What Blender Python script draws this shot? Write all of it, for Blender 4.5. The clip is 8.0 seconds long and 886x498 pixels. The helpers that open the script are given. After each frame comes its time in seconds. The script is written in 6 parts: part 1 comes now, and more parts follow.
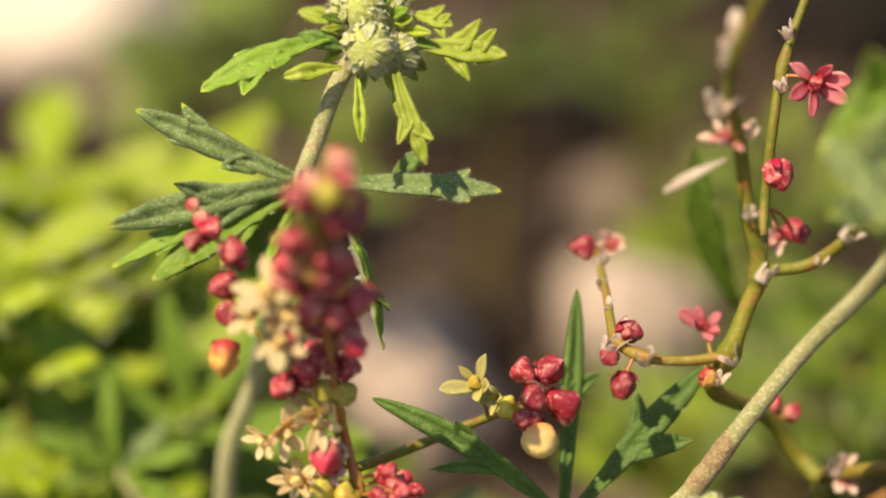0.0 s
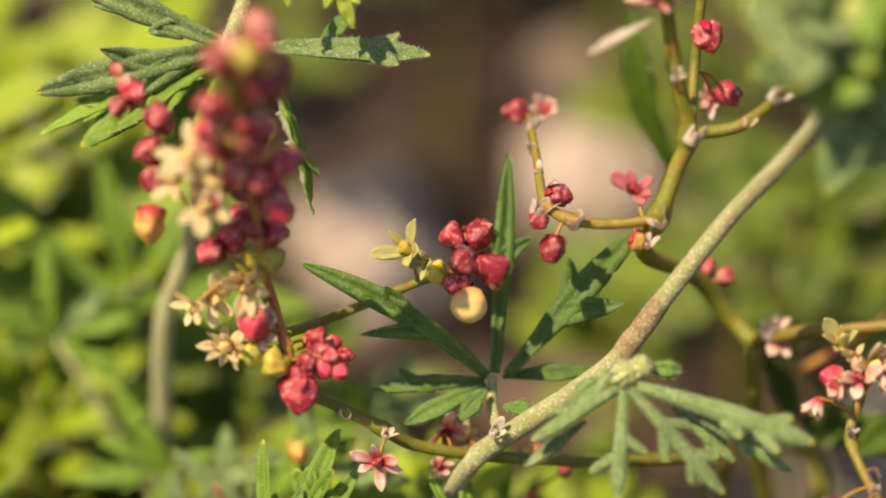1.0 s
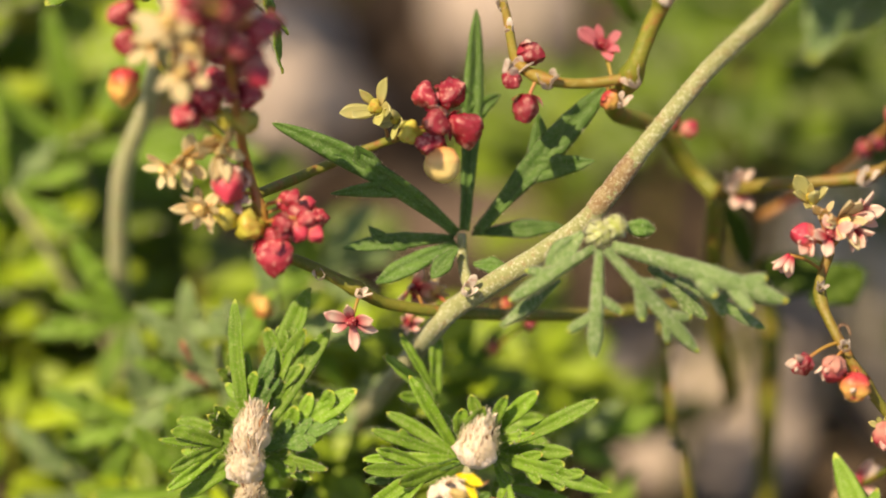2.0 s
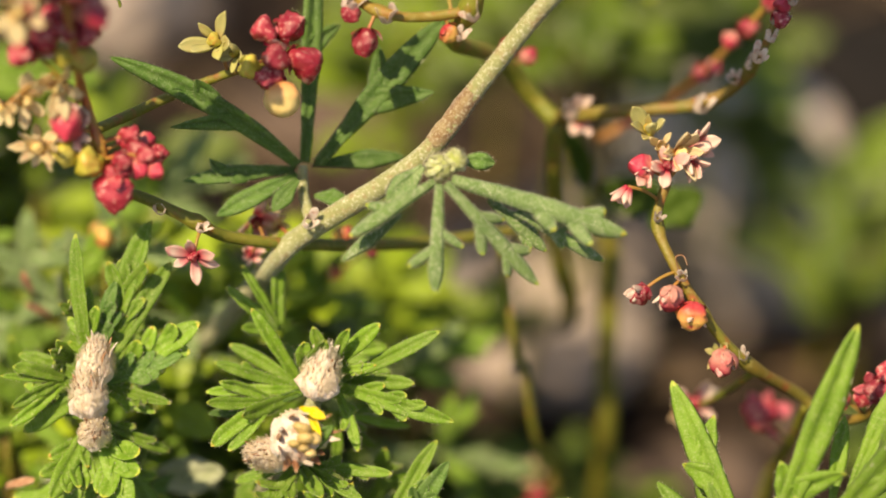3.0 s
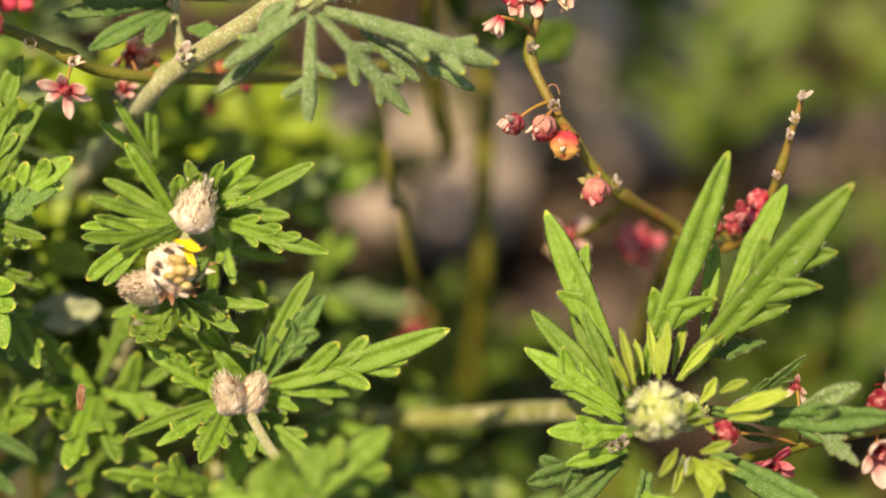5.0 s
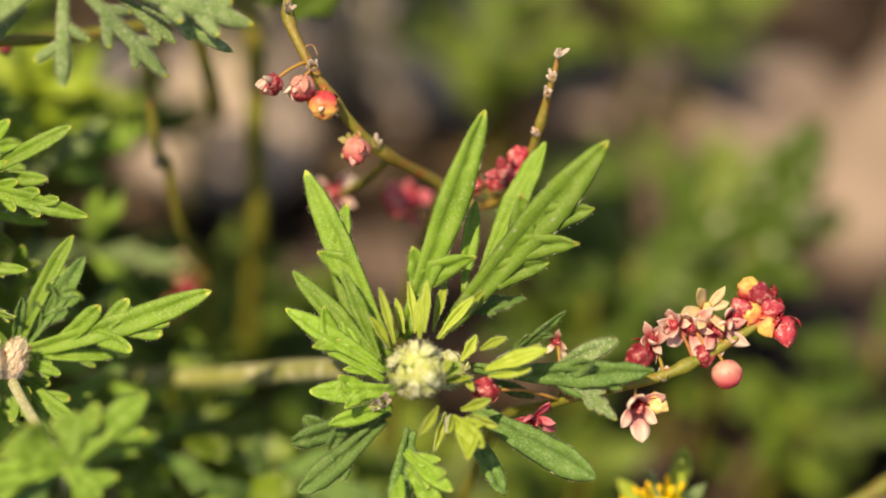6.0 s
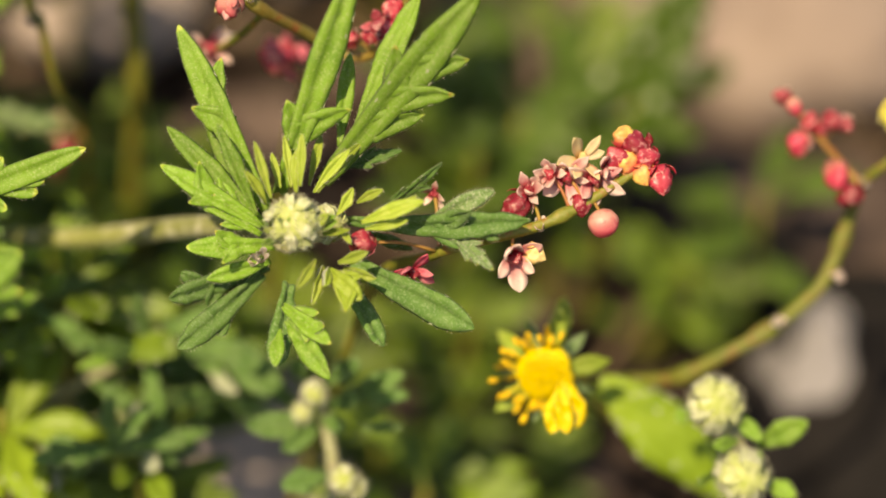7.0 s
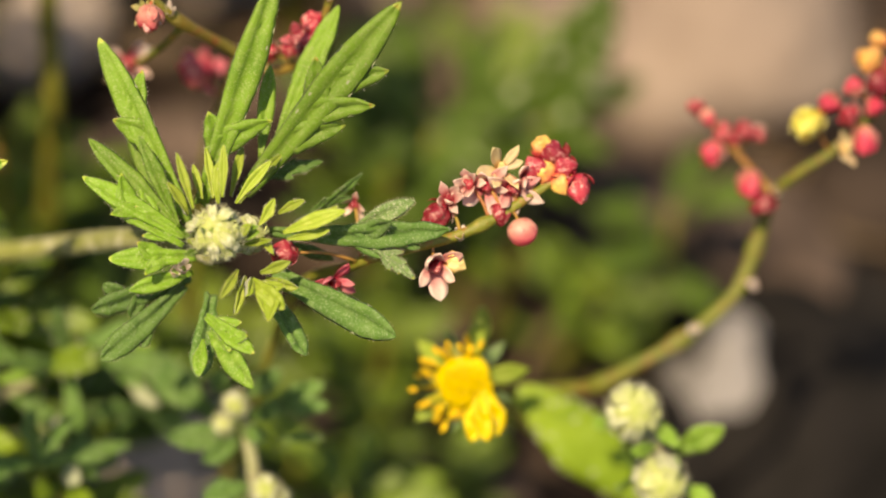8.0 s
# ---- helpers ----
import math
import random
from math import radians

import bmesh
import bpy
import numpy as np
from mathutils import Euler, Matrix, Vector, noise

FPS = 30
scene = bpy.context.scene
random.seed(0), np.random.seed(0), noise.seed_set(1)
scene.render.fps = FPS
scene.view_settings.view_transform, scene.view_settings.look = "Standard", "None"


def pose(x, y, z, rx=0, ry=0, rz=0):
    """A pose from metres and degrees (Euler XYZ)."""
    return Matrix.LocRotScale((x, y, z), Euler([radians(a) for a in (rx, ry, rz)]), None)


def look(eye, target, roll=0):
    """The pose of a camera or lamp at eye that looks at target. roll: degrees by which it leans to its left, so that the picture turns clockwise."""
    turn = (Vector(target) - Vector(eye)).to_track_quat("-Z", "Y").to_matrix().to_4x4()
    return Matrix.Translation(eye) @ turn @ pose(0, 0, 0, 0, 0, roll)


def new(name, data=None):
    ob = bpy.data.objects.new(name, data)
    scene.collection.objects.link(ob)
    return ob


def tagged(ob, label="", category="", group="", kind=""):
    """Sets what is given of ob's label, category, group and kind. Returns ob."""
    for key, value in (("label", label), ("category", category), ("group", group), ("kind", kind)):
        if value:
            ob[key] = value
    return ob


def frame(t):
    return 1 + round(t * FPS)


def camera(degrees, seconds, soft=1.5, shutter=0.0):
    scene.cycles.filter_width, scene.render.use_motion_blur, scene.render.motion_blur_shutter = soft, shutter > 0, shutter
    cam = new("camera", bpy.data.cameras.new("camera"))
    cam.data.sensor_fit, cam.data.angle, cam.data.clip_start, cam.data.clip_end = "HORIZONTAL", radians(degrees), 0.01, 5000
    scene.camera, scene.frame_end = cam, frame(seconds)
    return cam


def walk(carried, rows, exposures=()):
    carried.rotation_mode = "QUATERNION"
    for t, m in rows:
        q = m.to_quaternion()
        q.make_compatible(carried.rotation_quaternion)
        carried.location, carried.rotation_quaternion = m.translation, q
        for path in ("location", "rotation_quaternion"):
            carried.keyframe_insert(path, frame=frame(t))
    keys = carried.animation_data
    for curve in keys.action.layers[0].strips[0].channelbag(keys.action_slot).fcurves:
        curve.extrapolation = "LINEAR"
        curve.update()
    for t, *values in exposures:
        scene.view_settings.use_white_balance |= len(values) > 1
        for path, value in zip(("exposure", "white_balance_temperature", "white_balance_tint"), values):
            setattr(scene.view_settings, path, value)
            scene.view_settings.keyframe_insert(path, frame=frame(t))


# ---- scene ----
cam = camera(20, 8.0, soft=1.9)
cam.data.dof.use_dof = True
cam.data.dof.focus_distance = 0.2005
cam.data.dof.aperture_fstop = 9.5
cam.data.dof.aperture_blades = 0

PATH = [
    (0.0, pose(0.00000, 0.00000, 0.20500, 61.994, -0.448, 0.096)),
    (0.5, pose(0.00224, -0.00026, 0.20635, 60.638, -0.723, -1.218)),
    (1.0, pose(0.00469, 0.00022, 0.20387, 59.167, -0.279, -0.318)),
    (1.2, pose(0.00520, 0.00051, 0.20358, 58.206, -0.440, -0.898)),
    (2.3, pose(-0.00691, 0.00546, 0.21143, 52.919, -2.546, -4.614)),
    (2.5, pose(-0.00685, 0.00637, 0.21307, 52.057, -3.105, -5.676)),
    (3.0, pose(-0.00419, 0.00692, 0.21409, 51.143, -3.480, -6.400)),
    (3.5, pose(-0.00223, 0.00742, 0.21383, 49.431, -3.574, -6.543)),
    (4.0, pose(-0.00325, 0.00746, 0.21251, 48.073, -3.142, -6.240)),
    (4.2, pose(-0.00371, 0.00716, 0.21324, 48.167, -3.073, -6.388)),
    (5.3, pose(-0.00237, 0.00382, 0.21198, 48.421, -5.491, -9.806)),
    (5.5, pose(-0.00065, 0.00424, 0.21288, 48.393, -5.890, -10.435)),
    (6.0, pose(0.00283, 0.00460, 0.21476, 47.076, -6.550, -12.049)),
    (6.5, pose(0.00442, 0.00479, 0.21496, 45.195, -7.014, -13.711)),
    (7.0, pose(0.00527, 0.00295, 0.21390, 44.428, -7.324, -14.197)),
    (7.5, pose(0.00502, 0.00272, 0.21357, 44.275, -6.978, -14.184)),
    (8.0, pose(0.00265, 0.00112, 0.21392, 45.355, -8.707, -16.204)),
]
walk(cam, PATH, [(0.0, 0.36, 8650, 14), (8.0, 0.36, 8650, 14)])

# ---- light ----
world = bpy.data.worlds.new("sky")
scene.world = world
world.use_nodes = True
wn, wl = world.node_tree.nodes, world.node_tree.links
sky = wn.new("ShaderNodeTexSky")
sky.sky_type = "NISHITA"
sky.sun_disc = False
SUN_TO = Vector((-0.43, -0.33, 0.85)).normalized()
sky.sun_elevation = math.asin(SUN_TO.z)
sky.sun_rotation = math.atan2(SUN_TO.x, SUN_TO.y)
wl.new(sky.outputs[0], wn["Background"].inputs[0])
wn["Background"].inputs[1].default_value = 0.10
lamp = bpy.data.lights.new("sun", "SUN")
lamp.energy, lamp.angle, lamp.color = 4.75, radians(0.53), (1.0, 0.89, 0.70)
sun = new("sun", lamp)
sun.matrix_world = look(SUN_TO, (0, 0, 0))


# ---- materials ----
def mat(name, base, second, scale=500, third=None, rough=0.5, clear=0.0, bump=0.3, fine=2500, wild=0.25, sheen=0.0,
        gloss=0.5, spots=None, stretch=(1, 1, 1), grad=None, glow=(1.0, 0.95, 0.35)):
    """A surface of two colours mixed by a coarse noise, a third by a finer one, with fine relief, light shining through by `clear`, tinted by `glow`,
    and each piece a little lighter or darker than the next by `wild`. grad: axis, from, to (mm) and the pigment at the far end."""
    m = bpy.data.materials.new(name)
    m.use_nodes = True
    n, k = m.node_tree.nodes, m.node_tree.links
    p, out = n["Principled BSDF"], n["Material Output"]
    co = n.new("ShaderNodeTexCoord")
    mp = n.new("ShaderNodeMapping")
    mp.inputs["Scale"].default_value = stretch
    k.new(co.outputs["Object"], mp.inputs["Vector"])
    info = n.new("ShaderNodeObjectInfo")

    def tex(sc, detail, rough_=0.6):
        t = n.new("ShaderNodeTexNoise")
        t.noise_dimensions = "4D"
        t.inputs["Scale"].default_value, t.inputs["Detail"].default_value, t.inputs["Roughness"].default_value = sc, detail, rough_
        k.new(mp.outputs[0], t.inputs["Vector"])
        mul = n.new("ShaderNodeMath")
        mul.operation = "MULTIPLY"
        mul.inputs[1].default_value = 37.0
        k.new(info.outputs["Random"], mul.inputs[0])
        k.new(mul.outputs[0], t.inputs["W"])
        return t

    def ramp(src, lo, hi):
        r = n.new("ShaderNodeMapRange")
        r.inputs[1].default_value, r.inputs[2].default_value = lo, hi
        k.new(src, r.inputs[0])
        return r.outputs[0]

    def mix(fac, a, b, mode="MIX"):
        x = n.new("ShaderNodeMix")
        x.data_type, x.blend_type = "RGBA", mode
        for s, v in ((x.inputs[0], fac), (x.inputs[6], a), (x.inputs[7], b)):
            if isinstance(v, bpy.types.NodeSocket):
                k.new(v, s)
            elif isinstance(v, (int, float)):
                s.default_value = v
            else:
                s.default_value = (*v, 1)
        return x.outputs[2]

    coarse, small = tex(scale, 3), tex(fine, 4, 0.7)
    c = mix(ramp(coarse.outputs[0], 0.36, 0.64), base, second)
    if third:
        c = mix(ramp(tex(scale * 2.6, 4).outputs[0], 0.52, 0.68), c, third)
    if spots:
        c = mix(ramp(small.outputs[0], 0.51, 0.66), c, spots)
    if grad:
        sep = n.new("ShaderNodeSeparateXYZ")
        k.new(co.outputs["Object"], sep.inputs[0])
        add = n.new("ShaderNodeMath")
        add.operation = "MULTIPLY_ADD"
        k.new(coarse.outputs[0], add.inputs[0])
        add.inputs[1].default_value = 0.0006
        k.new(sep.outputs["XYZ".index(grad[0])], add.inputs[2])
        c = mix(ramp(add.outputs[0], grad[1] * 0.001 + 0.0003, grad[2] * 0.001 + 0.0003), c, grad[3])
    r = n.new("ShaderNodeMapRange")
    r.inputs[3].default_value, r.inputs[4].default_value = 1 - wild, 1 + wild
    k.new(info.outputs["Random"], r.inputs[0])
    hsv = n.new("ShaderNodeHueSaturation")
    k.new(r.outputs[0], hsv.inputs["Value"])
    k.new(c, hsv.inputs["Color"])
    c = hsv.outputs[0]
    k.new(c, p.inputs["Base Color"])
    rr = n.new("ShaderNodeMapRange")
    rr.inputs[3].default_value, rr.inputs[4].default_value = max(0.05, rough - 0.13), min(1, rough + 0.13)
    k.new(small.outputs[0], rr.inputs[0])
    k.new(rr.outputs[0], p.inputs["Roughness"])
    p.inputs["Specular IOR Level"].default_value = gloss
    p.inputs["Sheen Weight"].default_value = sheen
    if bump:
        b = n.new("ShaderNodeBump")
        b.inputs["Strength"].default_value, b.inputs["Distance"].default_value = bump, 0.0002
        k.new(small.outputs[0], b.inputs["Height"])
        k.new(b.outputs[0], p.inputs["Normal"])
    if clear:
        t = n.new("ShaderNodeBsdfTranslucent")
        k.new(mix(0.5, c, glow, "MULTIPLY"), t.inputs[0])
        s = n.new("ShaderNodeMixShader")
        s.inputs[0].default_value = clear
        k.new(p.outputs[0], s.inputs[1])
        k.new(t.outputs[0], s.inputs[2])
        k.new(s.outputs[0], out.inputs[0])
    return m


LEAF = mat("cinquefoil_leaf", (0.178, 0.374, 0.026), (0.262, 0.498, 0.042), 300, (0.31, 0.52, 0.08), 0.42, 0.44, 0.5, 5500, 0.22, 0.15, gloss=0.6, spots=(0.43, 0.57, 0.20))
# dark leaf colour, with the shade of lower leaves put into it
LEAF_DARK_SHADE = mat("cinquefoil_leaf_dark_shade", (0.075, 0.190, 0.028), (0.125, 0.265, 0.045), 420, (0.17, 0.30, 0.085), 0.45, 0.26, 0.6, 5500, 0.2, 0.1, gloss=0.4, spots=(0.26, 0.38, 0.18))
LEAF_GREY = mat("cinquefoil_leaf_grey", (0.115, 0.235, 0.055), (0.185, 0.325, 0.09), 300, (0.27, 0.41, 0.16), 0.6, 0.22, 0.9, 5500, 0.15, 0.25, spots=(0.58, 0.64, 0.47))
LEAF_YOUNG = mat("cinquefoil_leaf_young", (0.32, 0.46, 0.045), (0.42, 0.55, 0.085), 420, (0.48, 0.57, 0.12), 0.45, 0.35, 0.4, 4500, 0.2, 0.12)
FELT = mat("leaf_underside", (0.30, 0.36, 0.2), (0.42, 0.46, 0.32), 500, None, 0.85, 0.15, 0.5, 5000, 0.1, 0.3)
TIP = mat("leaf_tip", (0.28, 0.42, 0.05), (0.38, 0.46, 0.07), 900, (0.50, 0.28, 0.06), 0.5, 0.1, 0.2, 3000, 0.3)
STEM_FELT = mat("woolly_stem", (0.275, 0.305, 0.115), (0.375, 0.40, 0.20), 420, (0.36, 0.28, 0.14), 0.85, 0.0, 1.0, 3800, 0.08, 0.25, spots=(0.66, 0.67, 0.50))
STEM_GREEN = mat("sorrel_stem", (0.155, 0.19, 0.022), (0.23, 0.235, 0.032), 420, (0.32, 0.13, 0.042), 0.46, 0.05, 0.7, 2200, 0.15, spots=(0.29, 0.26, 0.06))
STEM_SCURF = mat("stem_scurf", (0.25, 0.15, 0.07), (0.34, 0.26, 0.13), 700, (0.20, 0.10, 0.05), 0.85, 0.0, 1.0, 4500, 0.05, 0.2, spots=(0.56, 0.50, 0.36))
STEM_HOARY = mat("hoary_stem", (0.17, 0.20, 0.035), (0.25, 0.27, 0.07), 200, (0.52, 0.52, 0.34), 0.75, 0.0, 0.8, 3000, 0.08, 0.2)
STEM_OLIVE = mat("sorrel_stem_olive", (0.11, 0.14, 0.016), (0.17, 0.18, 0.025), 420, (0.22, 0.10, 0.035), 0.55, 0.05, 0.5, 2200, 0.1)
STEM_RUST = mat("sorrel_stem_rust", (0.19, 0.19, 0.028), (0.26, 0.17, 0.032), 230, (0.38, 0.11, 0.045), 0.48, 0.05, 0.6, 2200, 0.1, spots=(0.30, 0.25, 0.07))
STEM_RED = mat("sorrel_stem_red", (0.42, 0.15, 0.07), (0.36, 0.26, 0.05), 200, (0.50, 0.10, 0.07), 0.4, 0.05, 0.3, 2500, 0.1)
POD_RED = mat("pod_red", (0.34, 0.013, 0.036), (0.49, 0.050, 0.080), 800, (0.80, 0.38, 0.35), 0.22, 0.18, 0.8, 2600, 0.32, gloss=0.9, glow=(1.0, 0.88, 0.82))
POD_PINK = mat("pod_pink", (0.76, 0.30, 0.26), (0.82, 0.46, 0.36), 500, (0.66, 0.12, 0.14), 0.35, 0.15, 0.5, 3000, 0.2, gloss=0.6, grad=("Z", 0.6, 1.7, (0.60, 0.05, 0.10)), glow=(1.0, 0.88, 0.82))
POD_GOLD = mat("pod_gold", (0.82, 0.55, 0.14), (0.80, 0.40, 0.14), 420, (0.66, 0.14, 0.09), 0.36, 0.15, 0.5, 3000, 0.12, gloss=0.6, grad=("Z", 1.3, 0.3, (0.58, 0.06, 0.07)), glow=(1.0, 0.88, 0.82))
POD_CREAM = mat("pod_cream", (0.86, 0.66, 0.26), (0.88, 0.72, 0.34), 420, (0.82, 0.46, 0.20), 0.34, 0.15, 0.45, 3000, 0.1, gloss=0.6, grad=("Z", 1.0, 0.0, (0.78, 0.36, 0.14)), glow=(1.0, 0.88, 0.82))
POD_LIME = mat("pod_lime", (0.52, 0.50, 0.06), (0.62, 0.56, 0.14), 420, (0.62, 0.36, 0.08), 0.38, 0.2, 0.3, 3000, 0.15)
TEPAL_CREAM = mat("tepal_cream", (0.84, 0.74, 0.45), (0.88, 0.82, 0.58), 420, (0.84, 0.60, 0.40), 0.42, 0.5, 0.3, 3000, 0.12, grad=("Y", 0.30, 0.0, (0.80, 0.50, 0.14)), glow=(1.0, 0.88, 0.82))
TEPAL_ROSE = mat("tepal_rose", (0.90, 0.66, 0.60), (0.92, 0.82, 0.74), 420, (0.80, 0.34, 0.36), 0.42, 0.42, 0.3, 3000, 0.12, grad=("Y", 0.62, 0.1, (0.64, 0.06, 0.11)), glow=(1.0, 0.88, 0.82))
TEPAL_RED = mat("tepal_red", (0.86, 0.22, 0.32), (0.90, 0.40, 0.46), 420, (0.72, 0.06, 0.16), 0.38, 0.45, 0.3, 3000, 0.2, gloss=0.6, grad=("Y", 0.5, 0.0, (0.58, 0.025, 0.09)), glow=(1.0, 0.8, 0.85))
TEPAL_LIME = mat("tepal_lime", (0.50, 0.51, 0.18), (0.64, 0.62, 0.32), 420, (0.62, 0.50, 0.22), 0.45, 0.3, 0.3, 3000, 0.15)
SHEATH = mat("papery_sheath", (0.80, 0.70, 0.64), (0.90, 0.86, 0.82), 900, (0.66, 0.42, 0.34), 0.4, 0.5, 0.4, 4000, 0.2, gloss=0.7, glow=(1.0, 0.94, 0.9))
BUD_FELT = mat("felted_bud", (0.46, 0.54, 0.24), (0.64, 0.69, 0.46), 900, (0.42, 0.51, 0.14), 0.9, 0.12, 0.9, 3200, 0.12, 0.3, spots=(0.82, 0.83, 0.70))
BUD_TIP = mat("bud_scale_tip", (0.44, 0.53, 0.17), (0.55, 0.61, 0.28), 700, None, 0.7, 0.15, 0.6, 3000, 0.15, 0.2, spots=(0.70, 0.72, 0.45))
BUD_CORE = mat("bud_core", (0.38, 0.47, 0.10), (0.47, 0.54, 0.18), 700, None, 0.8, 0.08, 0.8, 2800, 0.06, 0.3, spots=(0.62, 0.66, 0.38))
SPENT = mat("spent_head", (0.74, 0.62, 0.53), (0.84, 0.76, 0.68), 700, (0.50, 0.31, 0.22), 0.85, 0.08, 0.9, 3000, 0.1, 0.3, stretch=(1, 1, 0.2))
SPENT_TIP = mat("withered_sepal", (0.32, 0.15, 0.08), (0.52, 0.30, 0.18), 500, (0.62, 0.42, 0.28), 0.7, 0.1, 0.5, 3000, 0.25)
SEED = mat("seed", (0.52, 0.38, 0.14), (0.60, 0.48, 0.24), 500, None, 0.6, 0.1, 0.3, 3000, 0.2)
YELLOW = mat("yellow_petal", (0.80, 0.62, 0.006), (0.86, 0.72, 0.02), 420, (0.80, 0.52, 0.01), 0.5, 0.2, 0.4, 3000, 0.1)
ANTHER = mat("anther", (0.84, 0.50, 0.01), (0.86, 0.60, 0.02), 600, None, 0.55, 0.1, 0.4, 4000, 0.15)
HAIR = mat("hair", (0.80, 0.79, 0.72), (0.70, 0.68, 0.58), 400, None, 0.5, 0.65, 0.0, 2000, 0.1)
WOOL = mat("wool", (0.90, 0.84, 0.77), (0.86, 0.77, 0.69), 300, None, 0.6, 0.4, 0.0, 2000, 0.05)
SOIL = mat("soil", (0.020, 0.014, 0.011), (0.040, 0.028, 0.022), 22, (0.062, 0.045, 0.036), 0.95, 0.0, 1.0, 420, 0.0, spots=(0.012, 0.009, 0.008), gloss=0.12)
STONE_MID = mat("stone_rosy", (0.37, 0.31, 0.28), (0.45, 0.38, 0.345), 40, (0.29, 0.235, 0.21), 0.85, 0.0, 0.7, 600, 0.08)
STONE = mat("stone", (0.080, 0.058, 0.048), (0.125, 0.094, 0.079), 40, (0.055, 0.040, 0.033), 0.85, 0.0, 0.7, 600, 0.30, gloss=0.12)
STONE_PALE = mat("stone_pale", (0.215, 0.168, 0.142), (0.27, 0.215, 0.182), 40, (0.17, 0.125, 0.105), 0.85, 0.0, 0.7, 600, 0.08)
STONE_WHITE = mat("stone_white", (0.70, 0.62, 0.55), (0.78, 0.70, 0.64), 40, (0.6, 0.5, 0.45), 0.85, 0.0, 0.7, 600, 0.08)
STONE_GREY = mat("stone_grey", (0.20, 0.195, 0.20), (0.28, 0.275, 0.285), 40, (0.14, 0.135, 0.14), 0.85, 0.0, 0.7, 600, 0.08)
# near black, so that added stones read as shadowed gaps in the soil
STONE_SHADE = mat("stone_shade", (0.011, 0.010, 0.0095), (0.019, 0.017, 0.0165), 40, (0.008, 0.0075, 0.007), 0.85, 0.0, 0.7, 600, 0.08, gloss=0.12)
LITTER = mat("dead_leaf", (0.075, 0.047, 0.030), (0.13, 0.09, 0.06), 120, (0.04, 0.026, 0.017), 0.8, 0.1, 0.5, 1500, 0.4, gloss=0.12)
STRAW = mat("straw", (0.20, 0.145, 0.085), (0.145, 0.10, 0.058), 150, None, 0.7, 0.05, 0.4, 1500, 0.3)
WEED = mat("weed_leaf", (0.11, 0.19, 0.018), (0.17, 0.27, 0.025), 120, (0.08, 0.14, 0.015), 0.45, 0.3, 0.3, 1500, 0.3)
WEED_LIGHT = mat("weed_leaf_light", (0.19, 0.31, 0.024), (0.27, 0.40, 0.034), 120, (0.15, 0.26, 0.02), 0.45, 0.32, 0.3, 1500, 0.25)
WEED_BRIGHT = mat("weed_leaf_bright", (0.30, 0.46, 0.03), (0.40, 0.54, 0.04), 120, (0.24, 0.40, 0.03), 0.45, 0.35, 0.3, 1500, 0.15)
# dark green leaf; on the low background weeds its darkness is painted shade
WEED_DARK_SHADE = mat("weed_leaf_dark_shade", (0.052, 0.105, 0.014), (0.082, 0.150, 0.021), 120, (0.10, 0.165, 0.026), 0.6, 0.25, 0.3, 1500, 0.2, gloss=0.2)


# ---- builders: lengths in millimetres ----
MM = 0.001
ORIGIN = {}
VIEW = Vector((-0.2, -0.72, 0.66)).normalized()
rnd = random.Random(7)


def V(p):
    return Vector(p)


def mesh_of(name, verts, faces, materials, slots=None, smooth=True):
    me = bpy.data.meshes.new(name)
    me.from_pydata([tuple(c * MM for c in v) for v in verts], [], faces)
    for m in materials if isinstance(materials, (list, tuple)) else [materials]:
        me.materials.append(m)
    if slots:
        me.polygons.foreach_set("material_index", slots)
    if smooth:
        me.polygons.foreach_set("use_smooth", [True] * len(me.polygons))
    me.update()
    return me


def thing(name, base, label, category, group="", kind=""):
    ob = new(name)
    ob.empty_display_size = 0.004
    ob.location = V(base) * MM
    ORIGIN[ob] = Matrix.Translation(V(base) * MM)
    return tagged(ob, label, category, group, kind)


def place(name, me, parent, m, label=""):
    """Links a mesh under its thing or part, at the world pose m."""
    ob = new(name, me)
    ORIGIN[ob] = m
    if parent is not None:
        ob.parent = parent
        ob.matrix_basis = ORIGIN[parent].inverted() @ m
    else:
        ob.matrix_basis = m
    return tagged(ob, label)


def part(name, verts, faces, materials, parent, origin, label="", slots=None):
    return place(name, mesh_of(name, verts, faces, materials, slots), parent, Matrix.Translation(V(origin) * MM), label)


def toward(p, way, size=1.0, spin=None):
    """The pose of a small piece at p whose z points along way."""
    q = V(way).normalized().to_track_quat("Z", "Y").to_matrix().to_4x4()
    s = rnd.uniform(0, math.tau) if spin is None else spin
    return Matrix.Translation(V(p) * MM) @ q @ Matrix.Rotation(s, 4, "Z") @ Matrix.Scale(size, 4)


def spline(pts, per=6):
    pts = [V(p) for p in pts]
    out = []
    ext = [2 * pts[0] - pts[1]] + pts + [2 * pts[-1] - pts[-2]]
    for i in range(1, len(ext) - 2):
        a, b, c, d = ext[i - 1:i + 3]
        for j in range(per):
            t = j / per
            out.append(0.5 * ((2 * b) + (c - a) * t + (2 * a - 5 * b + 4 * c - d) * t * t + (3 * b - a - 3 * c + d) * t ** 3))
    out.append(pts[-1])
    return out


